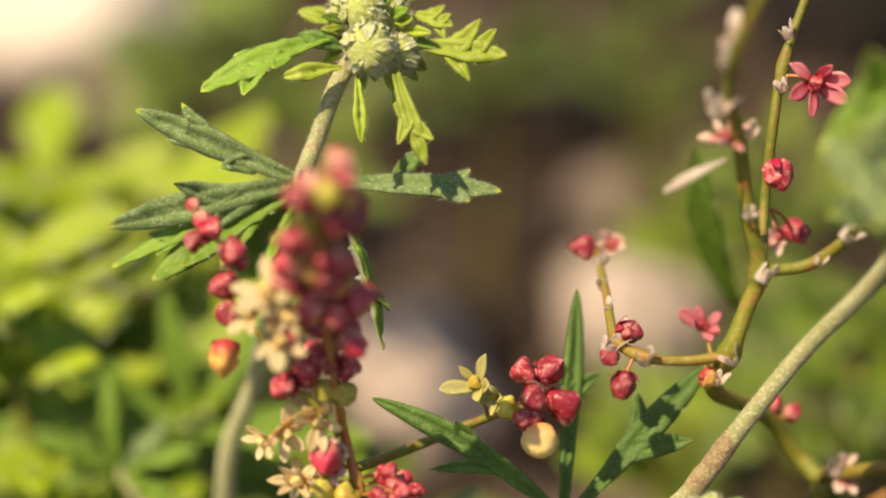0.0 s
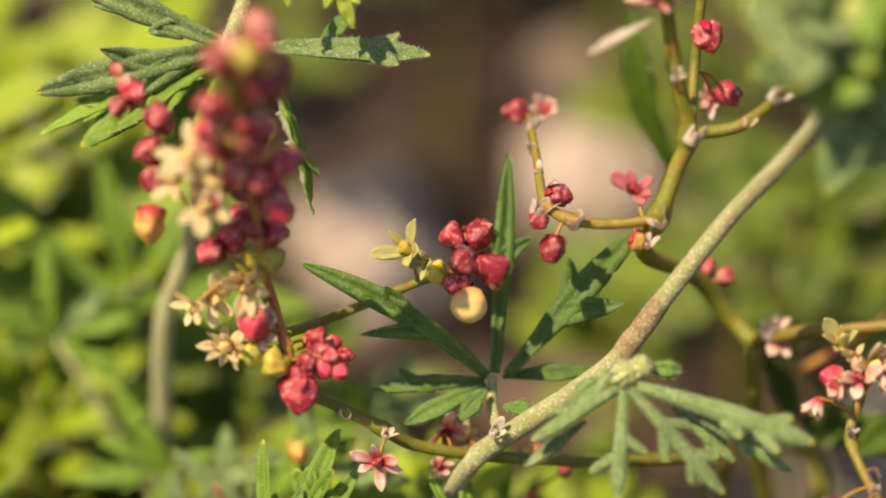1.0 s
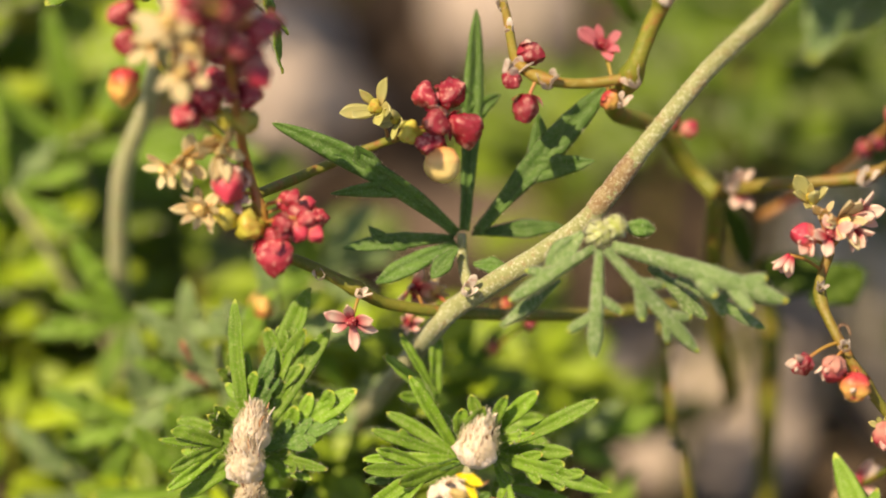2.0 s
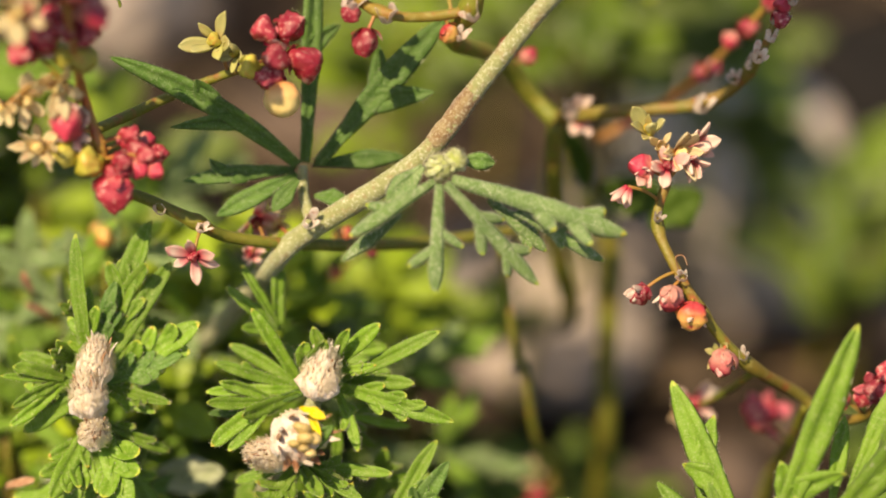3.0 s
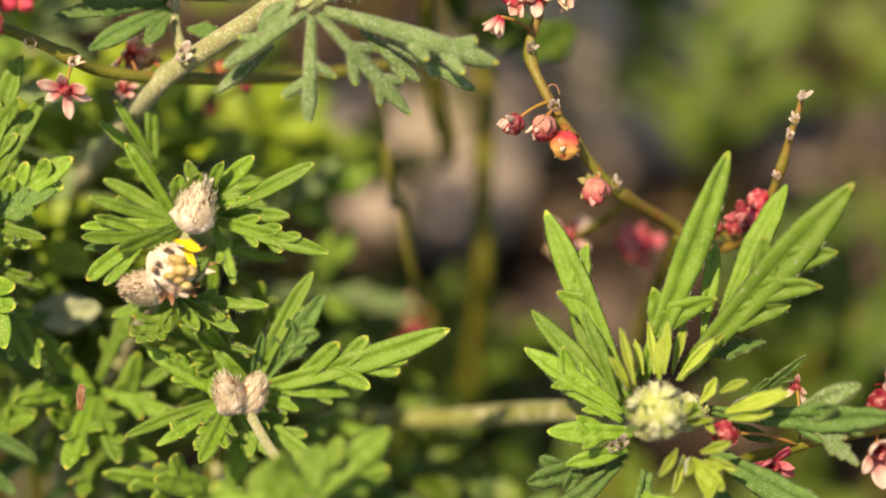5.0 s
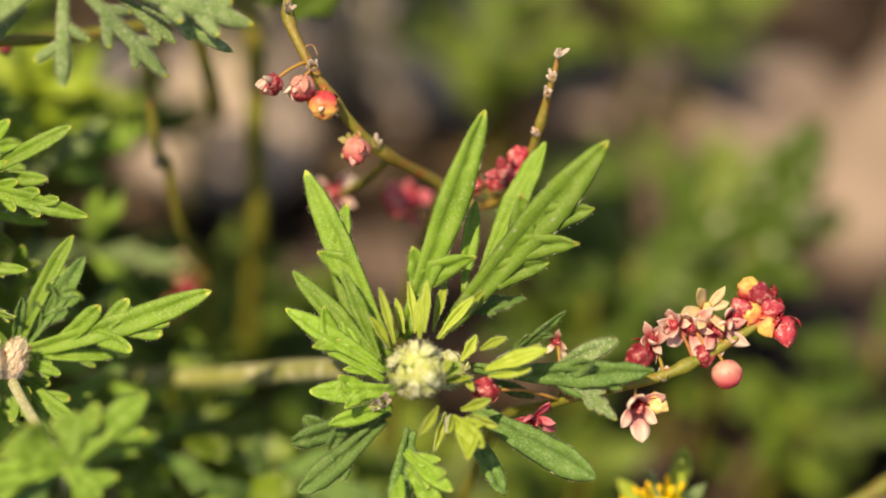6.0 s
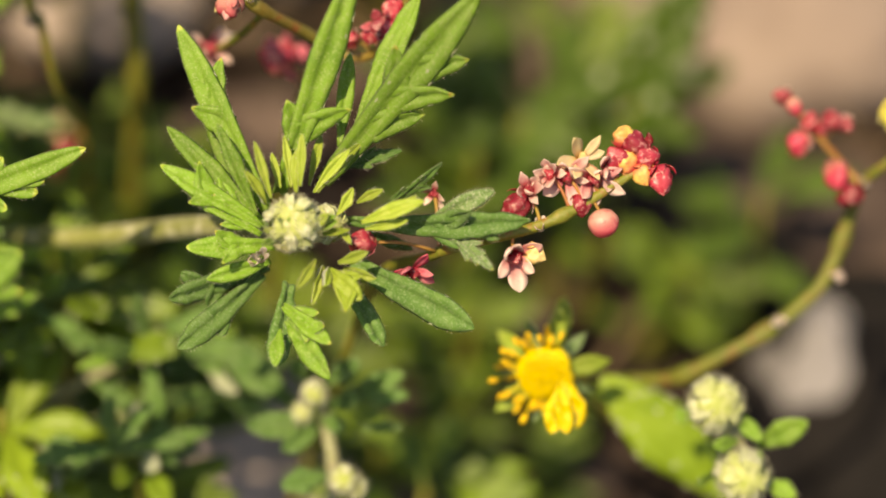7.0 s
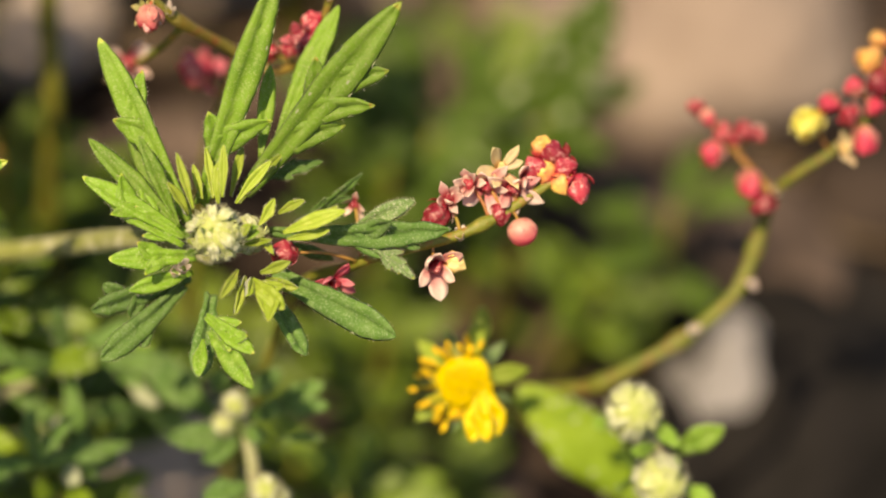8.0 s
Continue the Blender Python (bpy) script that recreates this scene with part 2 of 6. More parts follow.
def tube(pts, radii, sides=9, per=6, rough=0.06, knots=()):
    """A rounded stalk through pts; radii at the points; knots: places 0..1 where it swells."""
    line = spline(pts, per)
    n = len(line)
    rs = [radii] * len(pts) if isinstance(radii, (int, float)) else list(radii)
    verts, faces = [], []
    side = None
    for i, p in enumerate(line):
        tan = (line[min(i + 1, n - 1)] - line[max(i - 1, 0)]).normalized()
        if side is None:
            side = tan.orthogonal().normalized()
        side = (side - tan * side.dot(tan)).normalized()
        up = tan.cross(side)
        f = i / (n - 1) * (len(rs) - 1)
        k = min(int(f), len(rs) - 2)
        r = rs[k] + (rs[k + 1] - rs[k]) * (f - k)
        for q in knots:
            r *= 1 + 0.45 * math.exp(-((i / (n - 1) - q) * n / 1.3) ** 2)
        for j in range(sides):
            a = math.tau * j / sides
            d = math.cos(a) * side + math.sin(a) * up
            rr = r * (1 + rough * noise.noise(p * 0.9 + d * 1.7) + rough * 0.5 * noise.noise(p * 3.1 + d * 5))
            verts.append(p + d * rr)
    for i in range(n - 1):
        for j in range(sides):
            a, b = i * sides + j, i * sides + (j + 1) % sides
            faces.append((a, b, b + sides, a + sides))
    faces.append(tuple(reversed(range(sides))))
    faces.append(tuple(range((n - 1) * sides, n * sides)))
    return verts, faces, line


LINES = {}


def stalk(plant, pts, radii, material, name="stem", label="", knots=(), sides=9, rough=0.06):
    o = V(pts[0])
    verts, faces, line = tube([V(p) - o for p in pts], radii, sides, 6, rough, knots)
    LINES.setdefault(plant, []).extend(p + o for p in line)
    return part(name, verts, faces, material, plant, o, label)


def rooted(p, dx=0.0, dy=6.0, steps=3):
    """Points from p on down to the soil."""
    p = V(p)
    return [V((p.x + dx * s, p.y + dy * s, p.z * (1 - s) - 2 * s)) for s in (k / steps for k in range(1, steps + 1))]


QS = (-1, -0.86, -0.6, -0.28, 0, 0.28, 0.6, 0.86, 1)


def blade(length, width, lobes, bend=0.15, fold=0.5, seed=0, thick=0.22, neck=0.22, curl=0.55, tooth=1.0, wavy=0.12, rows=26, sweep=1.05, side_bend=0.0, hair=0, given=(), strap=False):
    """A leaflet along +y, face up +z: a fleshy main finger and, where it is lobed, side fingers that leave its midrib, lean forward and
    lift or sag a little; veins sunk, edges rolled, blunt tips drawn to a point. given: (side, place, reach). Returns verts, faces, slots."""
    r = random.Random(seed)
    half = width / 2
    marks = [(sd, c, amp * 1.1) for sd, c, amp in given]
    if lobes and not marks:
        for side in (-1, 1):
            for i in range(lobes):
                c = 0.36 + 0.36 * (i + 0.5 + r.uniform(-0.3, 0.3) + 0.2 * side) / lobes
                marks.append((side, c, r.uniform(0.5, 1.0) * tooth))
            if r.random() < 0.5:
                marks.append((side, r.uniform(0.70, 0.78), r.uniform(0.12, 0.35) * tooth))
    verts, faces, slots, rims = [], [], [], []
    ph, off = r.uniform(0, 6), Vector((seed * 3.7, 0, 0))
    twist = r.uniform(-0.5, 0.5)

    def bent(x, y, z):
        t = y / length
        ang = bend * t
        return Vector((x + side_bend * length * t * t, length * (t - bend * bend * t ** 3 / 6) + z * math.sin(ang), -length * bend * t * t * 0.5 + z * math.cos(ang)))

    def finger(line, lean, rise, core, steps, blunt, base, thin, drawn=2.1, full=0.66, sunk=0.0):
        """One finger: line(u) gives its middle, lean(u) its direction in the leaf's plane."""
        n, k0 = len(QS), len(verts)
        per = 2 * n - 2
        for i in range(steps + 1):
            u = 1 - (1 - i / steps) ** 1.35
            cx, cy = line(u)
            dx, dy = lean(u)
            grow = base + (1 - base) * min(1, u / 0.55) ** 1.1
            x = max(0.0, (u - blunt) / (1 - blunt))
            h = max(core * grow * max(0.0, 1 - x ** drawn) ** full, 0.03)
            h *= 1 + 0.12 * noise.noise(Vector((u * 4, cx, 3)) + off)
            for top in (True, False):
                for q in (QS if top else reversed(QS[1:-1])):
                    w = q * h
                    z = rise * u * u * 1.2 - sunk * (1 - u) ** 1.3
                    z += fold * abs(w) * (1 - 0.35 * u) - curl * h * max(0.0, abs(q) - 0.4) ** 2 * 1.7
                    z += 0.12 * h * math.sin(math.pi * abs(q)) - 0.17 * h * math.exp(-(q / 0.2) ** 2) * (1 - 0.6 * u)
                    z += wavy * math.sin(u * 7 + ph + q * 2) * h * 0.4 + twist * (cy / length) * (w + cx * 0.5)
                    px, py = cx + w * dy, cy - w * dx
                    z += 0.24 * core * noise.noise(Vector((px * 1.3, py * 1.3, 0)) + off) + 0.07 * core * noise.noise(Vector((px * 4, py * 4, 5)) + off)
                    if not top:
                        z -= thin * (1 - 0.5 * u) * (1 - 0.45 * q * q) * (1 + 0.7 * math.exp(-(q / 0.25) ** 2))
                    verts.append(bent(px, py, z))
        for i in range(steps):
            for j in range(per):
                a, b = k0 + i * per + j, k0 + i * per + (j + 1) % per
                faces.append((a, b, b + per, a + per))
                slots.append(2 if i >= steps - 2 else (0 if j < n - 1 else 1))
            if i:
                rims.append((k0 + i * per, -1, dx, dy))
                rims.append((k0 + i * per + n - 1, 1, dx, dy))
                rims.append((k0 + i * per + r.randrange(1, n - 1), 0, dx, dy))
        faces.extend([tuple(reversed(range(k0, k0 + per))), tuple(range(k0 + steps * per, k0 + (steps + 1) * per))])
        slots.extend([0, 2])

    if marks:
        main, blunt, base = half * (0.60 if strap else 0.64), (0.72 if strap else 0.55), (0.55 if strap else 0.42)
    elif strap:
        main, blunt, base = half * 0.82, 0.72, 0.55
    else:
        main, blunt, base = half, 0.40, neck
    finger(lambda u: (0.0, length * u), lambda u: (0.0, 1.0), 0.0, main, rows, blunt, base, thick)
    for sd, c, amp in marks:
        lat = half * (0.50 + 0.66 * amp)
        fwd = lat * r.uniform(0.8, 1.1) * sweep + 0.10 * length
        y0 = max(0.05, c - 0.15) * length
        if y0 + fwd > length * 0.97:
            fwd = max(lat * 0.8, length * 0.97 - y0)
        rise = r.uniform(-0.45, 0.5) * lat + fold * lat * 0.5
        swing = r.uniform(1.0, 1.35)
        finger(lambda u: (sd * lat * u ** swing, y0 + fwd * u), lambda u: Vector((sd * lat * swing * max(u, 0.05) ** (swing - 1), fwd)).normalized()[:], rise,
               half * (r.uniform(0.36, 0.46) if strap else r.uniform(0.42, 0.54)), max(8, rows // 2), *((0.62, 0.9, thick * 0.9, 2.2, 0.6) if strap else (0.30, 1.15, thick * 0.9, 1.7, 0.8)), 0.16 * main + 0.4 * thick)
    for k in range(hair):
        v, edge, dx, dy = r.choice(rims)
        a = verts[v]
        out = Vector((edge * dy + 0.8 * dx, -edge * dx * 0.8 + 0.8 * dy, r.uniform(-0.2, 0.6))) if edge else Vector((dx + r.uniform(-0.4, 0.4), dy, 0.5))
        t = a + out.normalized() * r.uniform(0.08, 0.28)
        side = Vector((dx, dy, 0)) * 0.025
        k0 = len(verts)
        verts += [a - side + Vector((0, 0, 0.01)), a + side + Vector((0, 0, 0.01)), t]
        faces.append((k0, k0 + 1, k0 + 2))
        slots.append(3)
    return verts, faces, slots


SEED_NO = [0]


def leaflet(plant, base, tip, width=3.0, lobes=2, face=None, material=None, bend=0.3, name="leaflet", label="", **more):
    """A leaflet from base to tip, its upper face turned to `face`."""
    SEED_NO[0] += 1
    b, t = V(base), V(tip)
    y = (t - b)
    length = y.length
    y.normalize()
    f = V(face) if face else VIEW + Vector((rnd.uniform(-0.45, 0.45), rnd.uniform(-0.3, 0.3), rnd.uniform(-0.25, 0.35)))
    x = y.cross(f).normalized()
    z = x.cross(y).normalized()
    # the blade sags by bend/2 at its tip: tilt it up by as much
    tilt = math.atan(bend * 0.5)
    y2 = (y * math.cos(tilt) + z * math.sin(tilt)).normalized()
    z2 = x.cross(y2)
    verts, faces, slots = blade(length * 1.03, width, lobes, bend, seed=SEED_NO[0], hair=(420 if material is LEAF_GREY else 160 if lobes or more.get("given") else 60) if name != "leaf" else 0, **more)
    m = Matrix((x, y2, z2)).transposed()
    verts = [m @ v for v in verts]
    mats = [material or LEAF, FELT, TIP if (lobes or more.get("strap")) and material is not LEAF_DARK_SHADE else (material or LEAF), HAIR]
    return part(name, verts, faces, mats, plant, b, label, slots)


def knob(rings, seg, ridges=3, ridge=0.12, tip=0.25, rough=0.05, flat=1.0, seed=0, stretch=1.25):
    """A ridged, pointed little pod, radius 1, standing on the origin along +z."""
    verts, faces = [], []
    for i in range(rings + 1):
        a = math.pi * i / rings
        z = (1 - math.cos(a)) * stretch
        r0 = math.sin(a) ** 0.8 if 0 < i < rings else 0.0
        z += tip * max(0, (i / rings - 0.75) / 0.25) ** 2
        for j in range(seg):
            b = math.tau * j / seg
            r = r0 * (1 + ridge * math.cos(ridges * b) + rough * noise.noise(Vector((math.cos(b) * 2 + seed * 7.1, math.sin(b) * 2, z * 2.2))))
            verts.append((r * math.cos(b), r * math.sin(b) * flat, z))
    for i in range(rings):
        for j in range(seg):
            a, b = i * seg + j, i * seg + (j + 1) % seg
            faces.append((a, b, b + seg, a + seg))
    return verts, faces


def petal_raw(length, width, cup, point=0.6, thick=0.10, rows=9):
    verts, faces = [], []
    qs = [-1, -0.5, 0, 0.5, 1]
    per = 8
    for i in range(rows + 1):
        s = i / rows
        w = width * 0.5 * (0.35 + 0.65 * math.sin(min(1, s / 0.6) * math.pi / 2)) * max(0.04, 1 - max(0, (s - 0.55) / 0.45) ** (1.3 + point)) 
        zc = cup * length * s * s
        for top in (1, 0):
            for q in (qs if top else reversed(qs[1:-1])):
                verts.append((q * w, length * s, zc + 0.35 * w * q * q + (0 if top else -thick)))
    for i in range(rows):
        for j in range(per):
            a, b = i * per + j, i * per + (j + 1) % per
            faces.append((a, b, b + per, a + per))
    faces += [tuple(reversed(range(per))), tuple(range(rows * per, (rows + 1) * per))]
    return verts, faces


def petal_mesh(name, length, width, cup, material, point=0.6, thick=0.10, rows=9):
    return mesh_of(name, *petal_raw(length, width, cup, point, thick, rows), material)


def pod_mesh(name, seed, skin, husk):
    """A lumpy three-sided pod half wrapped in its withered tepals."""
    r = random.Random(seed)
    verts, faces = knob(14, 21, 3, 0.14 + 0.08 * r.random(), 0.15 + 0.35 * r.random(), 0.30, r.uniform(0.8, 1), seed, 0.95 + 0.2 * r.random())
    verts = [Vector(v) for v in verts]
    for v in verts:
        v += v.normalized() * (0.09 * noise.noise(v * 4.2 + Vector((seed, 0, 0))) + 0.06 * noise.noise(v * 8 + Vector((seed, 2, 0))))
    slots = [0] * len(faces)
    for i in range(r.randint(3, 5)):
        vs, fs = petal_raw(r.uniform(1.2, 2.0), r.uniform(0.7, 1.1), 0, 0.4, 0.07, 7)
        a, reach = r.uniform(0, math.tau), r.uniform(1.02, 1.10)
        m = Matrix.Rotation(a, 3, "Z")
        k = len(verts)
        flare = r.uniform(-0.1, 0.35)
        for x, y, z in vs:
            w = y * 0.95
            rad = reach * (math.sin(min(w, 2.6)) + 0.05) + flare * (y / 2) ** 2
            verts.append(m @ Vector((x, rad + z * 0.5, (1 - math.cos(w)) * 0.95 + z * 0.3)))
        faces = faces + [tuple(q + k for q in f) for f in fs]
        slots += [1] * len(fs)
    return mesh_of(name, verts, faces, [skin, husk], slots)


PODS = {}
for key, material, husk in (("red", POD_RED, TEPAL_RED), ("pink", POD_PINK, TEPAL_ROSE), ("gold", POD_GOLD, POD_GOLD), ("lime", POD_LIME, TEPAL_LIME), ("cream", POD_CREAM, POD_CREAM)):
    PODS[key] = [pod_mesh("pod_" + key, 3 * i + len(key), material, (TEPAL_ROSE if key == "red" and i in (2, 5) else husk) if i % 3 else material) for i in range(6)]
TEPALS = {}
for key, material in (("cream", TEPAL_CREAM), ("rose", TEPAL_ROSE), ("red", TEPAL_RED), ("lime", TEPAL_LIME)):
    TEPALS[key] = [petal_mesh("tepal_" + key, 1.0, (0.44 if key in ("red", "rose") else 0.38) + 0.07 * i, -0.05 + 0.13 * i, material, 0.9 + 0.5 * i, 0.08, 12) for i in range(3)]
HEART = {"cream": "cream", "rose": "red", "red": "red", "lime": "lime"}
SHEATHS = []
for i in range(5):
    # one torn papery collar: a thin funnel whose rim is cut into uneven tongues
    r0 = random.Random(60 + i)
    cols, rows = 30, 6
    tongue = [r0.uniform(0.9, 2.1) for _ in range(5)]
    vs, fs = [], []
    for skin in (0, 1):
        for q in range(rows + 1):
            for j in range(cols):
                f = j / cols * 5
                cut = abs(math.sin(math.pi * f)) ** 0.5
                h = 0.35 + (tongue[int(f) % 5] - 0.35) * cut
                u = q / rows
                a = math.tau * j / cols + 0.15 * u * math.sin(i + f)
                flare = 0.62 + (0.55 * noise.noise(Vector((f * 0.9, i * 3.1, 0))) + 0.22) * u * u * h
                rad = flare - 0.05 * skin + 0.05 * noise.noise(Vector((f * 3, u * 4, i)))
                vs.append(Vector((rad * math.cos(a), rad * math.sin(a), -0.5 + u * h)))
    n1 = (rows + 1) * cols
    for q in range(rows):
        for j in range(cols):
            a, b = q * cols + j, q * cols + (j + 1) % cols
            fs += [(a, b, b + cols, a + cols), (n1 + b, n1 + a, n1 + a + cols, n1 + b + cols)]
    for j in range(cols):
        k2 = (j + 1) % cols
        top = rows * cols
        fs += [(top + j, top + k2, n1 + top + k2, n1 + top + j), (k2, j, n1 + j, n1 + k2)]
    SHEATHS.append(mesh_of("sheath", vs, fs, SHEATH))


def near_on(plant, p):
    return min(LINES.get(plant, [V(p)]), key=lambda q: (q - V(p)).length)


def stalklet(plant, p, r=0.16, material=None):
    q = near_on(plant, p)
    d = V(p) - q
    if 0.4 < d.length < 14:
        mid = q + d * 0.5 + Vector((0, 0, 0.08 * d.length))
        o = q
        verts, faces, _ = tube([q - o, mid - o, V(p) - o], [r, r * 0.85, r], 6, 3)
        part("pedicel", verts, faces, material or STEM_RED, plant, o)
    return d if d.length > 0.05 else Vector((0, 0, 1))


def pod(plant, p, r=1.2, key="red", way=None):
    """One rounded fruit or bud of sorrel, on a stalklet from the nearest stem. p is its middle."""
    d = V(way) if way else stalklet(plant, p).normalized() * 0.7 + Vector((rnd.uniform(-0.5, 0.5), rnd.uniform(-0.8, 0.1), rnd.uniform(-0.4, 0.4)))
    d.normalize()
    return place("pod", rnd.choice(PODS[key]), plant, toward(V(p) - d * r, d, r))


def flower(plant, p, r=2.0, key="cream", way=None, opened=0.35, count=6):
    """An opened flower of six tepals round a small ovary."""
    stalklet(plant, p)
    d = V(way) if way else VIEW + Vector((rnd.uniform(-0.7, 0.7), rnd.uniform(-0.3, 0.3), rnd.uniform(-0.6, 0.5)))
    m = toward(V(p), d, 1.0)
    heart = place("flower", rnd.choice(PODS[HEART[key]]), plant, m @ Matrix.Scale(r * 0.20, 4))
    for i in range(count):
        a = math.tau * (i + rnd.uniform(-0.32, 0.32)) / count
        up = opened + rnd.uniform(-0.25, 0.4) + (0.25 if i % 2 else 0)
        q = m @ Matrix.Rotation(a, 4, "Z") @ Matrix.Translation((0, r * 0.12 * MM, 0)) @ Matrix.Rotation(up, 4, "X") @ Matrix.Rotation(rnd.uniform(-0.35, 0.35), 4, "Y") @ Matrix.Scale(r * rnd.uniform(0.7, 1.08), 4)
        place("tepal", rnd.choice(TEPALS[key]), heart, q)
    return heart


def sheath(plant, p, r=0.9, way=None):
    r *= 0.85
    d = V(way) if way else Vector((rnd.uniform(-0.6, 0.6), rnd.uniform(-0.6, 0.2), 1))
    return place("node_sheath", rnd.choice(SHEATHS), plant, toward(p, d, r), "papery whitish sheath")


def cluster(plant, spots, r, keys, jitter=0.25):
    for i, s in enumerate(spots):
        pod(plant, V(s) + Vector([rnd.uniform(-jitter, jitter) for _ in range(3)]), r * rnd.uniform(0.72, 1.05), keys[i % len(keys)])


SCALES = []
for i in range(6):
    # a thick woolly scale, hollowed, its tip drawn in
    r0 = random.Random(300 + i)
    vs, fs = petal_raw(1.0, r0.uniform(0.62, 0.86), 0.0, r0.uniform(0.2, 0.9), 0.13, 9)
    vs = [Vector((x * (1 + 0.15 * noise.noise(Vector((y * 4, i, 0)))), y, z - 1.5 * x * x - 0.10 * y * y + 0.07 * noise.noise(Vector((x * 5, y * 5, i))) - 0.10 * math.exp(-(x / 0.09) ** 2))) for x, y, z in vs]
    SCALES.append((vs, fs))


def felted_bud(plant, p, r=2.0, way=None, name="flower_bud", rows=4, wool=1.0, broad=1.0):
    """A round woolly bud: rows of thick pale scales that close over one another, green at their tips, under fine white wool."""
    d = V(way) if way else VIEW + Vector((0, 0, 0.3))
    m = toward(V(p) - d.normalized() * r * 0.9, d, 1.0)
    verts, faces = knob(14, 20, 5, 0.08, 0.0, 0.2, 1.0, SEED_NO[0], 1.0)
    SEED_NO[0] += 1
    ob = place(name, mesh_of(name, [(x * r * 0.86, y * r * 0.86, z * r * 0.9 + 0.04 * r) for x, y, z in verts], faces, BUD_CORE), plant, m)
    for row in range(rows):
        start, count = 0.15 + 0.52 * broad * row, round((8, 8, 7, 5)[row % 4] / broad ** 0.8)
        for i in range(count):
            vs, fs = SCALES[rnd.randrange(6)]
            ln, wd = rnd.uniform(0.85, 1.25) * broad, rnd.uniform(0.75, 1.15) * (1.0 - 0.08 * row) * broad
            lift, lean, a0 = 0.98 + 0.03 * row + rnd.uniform(0, 0.12), rnd.uniform(-0.25, 0.25), math.tau * (i + 0.5 * row + rnd.uniform(-0.25, 0.25)) / count
            out = []
            for v in vs:
                th = min(start + v.y * ln, 3.0)
                az = a0 + (v.x * wd + lean * v.y) / max(0.35, math.sin(th))
                rad = (lift + v.z * 0.9 - 0.05 * v.y) * r * (1 + 0.05 * math.sin(v.y * 9 + i))
                out.append((rad * math.sin(th) * math.cos(az), rad * math.sin(th) * math.sin(az), r * 0.97 - rad * math.cos(th)))
            cut = rnd.choice((4, 6, 7, 9))
            slots = [1 if k // 8 >= cut else 0 for k in range(len(fs))]
            place("sepal", mesh_of("sepal", out, fs, [BUD_FELT, BUD_TIP], slots), ob, m)
    hv, hf = [], []
    for _ in range(int(520 * r * wool)):
        c = Vector([rnd.gauss(0, 1) for _ in range(3)]).normalized()
        a = Vector((c.x * r * 1.06, c.y * r * 1.06, r * 0.96 + c.z * r * 1.02))
        t = a + (c * 0.4 + Vector([rnd.gauss(0, 0.7) for _ in range(3)])).normalized() * rnd.uniform(0.2, 0.6)
        w = c.orthogonal().normalized() * 0.028
        hv += [a - w, a + w, t]
        hf.append((len(hv) - 3, len(hv) - 2, len(hv) - 1))
    place("wool", mesh_of("wool", hv, hf, HAIR), ob, m)["kind"] = "stuff"
    return ob


def hairs(plant, pts, radius, count, length=0.7, seed=1, material=None, label="fine whitish hairs"):
    """Fine white hairs that stand off a stem."""
    r = random.Random(seed)
    line = spline(pts, 8)
    o = V(pts[0])
    verts, faces = [], []
    for _ in range(count):
        i = r.randrange(len(line) - 1)
        p = line[i].lerp(line[i + 1], r.random()) - o
        tan = (line[i + 1] - line[i]).normalized()
        d = (Vector([r.gauss(0, 1) for _ in range(3)]))
        d = (d - tan * d.dot(tan)).normalized()
        s = tan.cross(d) * 0.03
        a = p + d * radius * 0.9
        tipp = a + (d + tan * r.uniform(-0.8, 0.8)).normalized() * length * r.uniform(0.4, 1.1)
        k = len(verts)
        verts += [a - s, a + s, a + tan * 0.03, tipp]
        faces += [(k, k + 1, k + 3), (k + 1, k + 2, k + 3), (k + 2, k, k + 3)]
    ob = part("hairs", verts, faces, material or HAIR, plant, o, label)
    ob["kind"] = "stuff"
    return ob


# ---- ground, stones and litter ----
def ground_height(x, y):
    return 5.0 * noise.noise(Vector((x * 0.012, y * 0.012, 0))) + 2.0 * noise.noise(Vector((x * 0.05, y * 0.05, 3)))


def build_ground():
    cx, cy, seg = 60.0, 280.0, 160
    radii = [0.0] + [4.0 * 1.0 * (i + 1) for i in range(70)]
    while radii[-1] < 4.0e5:
        radii.append(radii[-1] * 1.25)
    verts, faces = [(cx, cy, ground_height(cx, cy))], []
    for r in radii[1:]:
        for j in range(seg):
            a = math.tau * j / seg
            x, y = cx + r * math.cos(a), cy + r * math.sin(a)
            fade = 1 if r < 2000 else 0
            verts.append((x, y, ground_height(x, y) * fade))
    for j in range(seg):
        faces.append((0, 1 + j, 1 + (j + 1) % seg))
    for i in range(len(radii) - 2):
        for j in range(seg):
            a, b = 1 + i * seg + j, 1 + i * seg + (j + 1) % seg
            faces.append((a, a + seg, b + seg, b))
    ob = place("ground", mesh_of("ground", verts, faces, SOIL), None, Matrix.Identity(4))
    tagged(ob, "bare brown stony soil under the weeds", "ground", kind="structure")


def rock(r, seed, flat=0.6, stretch=1.0):
    bm = bmesh.new()
    bmesh.ops.create_icosphere(bm, subdivisions=4, radius=1.0)
    for v in bm.verts:
        c = v.co.normalized()
        k = 1 + 0.28 * noise.noise(c * 1.1 + Vector((seed, 0, 0))) + 0.10 * noise.noise(c * 3 + Vector((0, seed, 0))) + 0.03 * noise.noise(c * 9)
        v.co = Vector((c.x * k * r * stretch, c.y * k * r, c.z * k * r * flat))
    verts = [tuple(v.co) for v in bm.verts]
    faces = [tuple(v.index for v in f.verts) for f in bm.faces]
    bm.free()
    return verts, faces


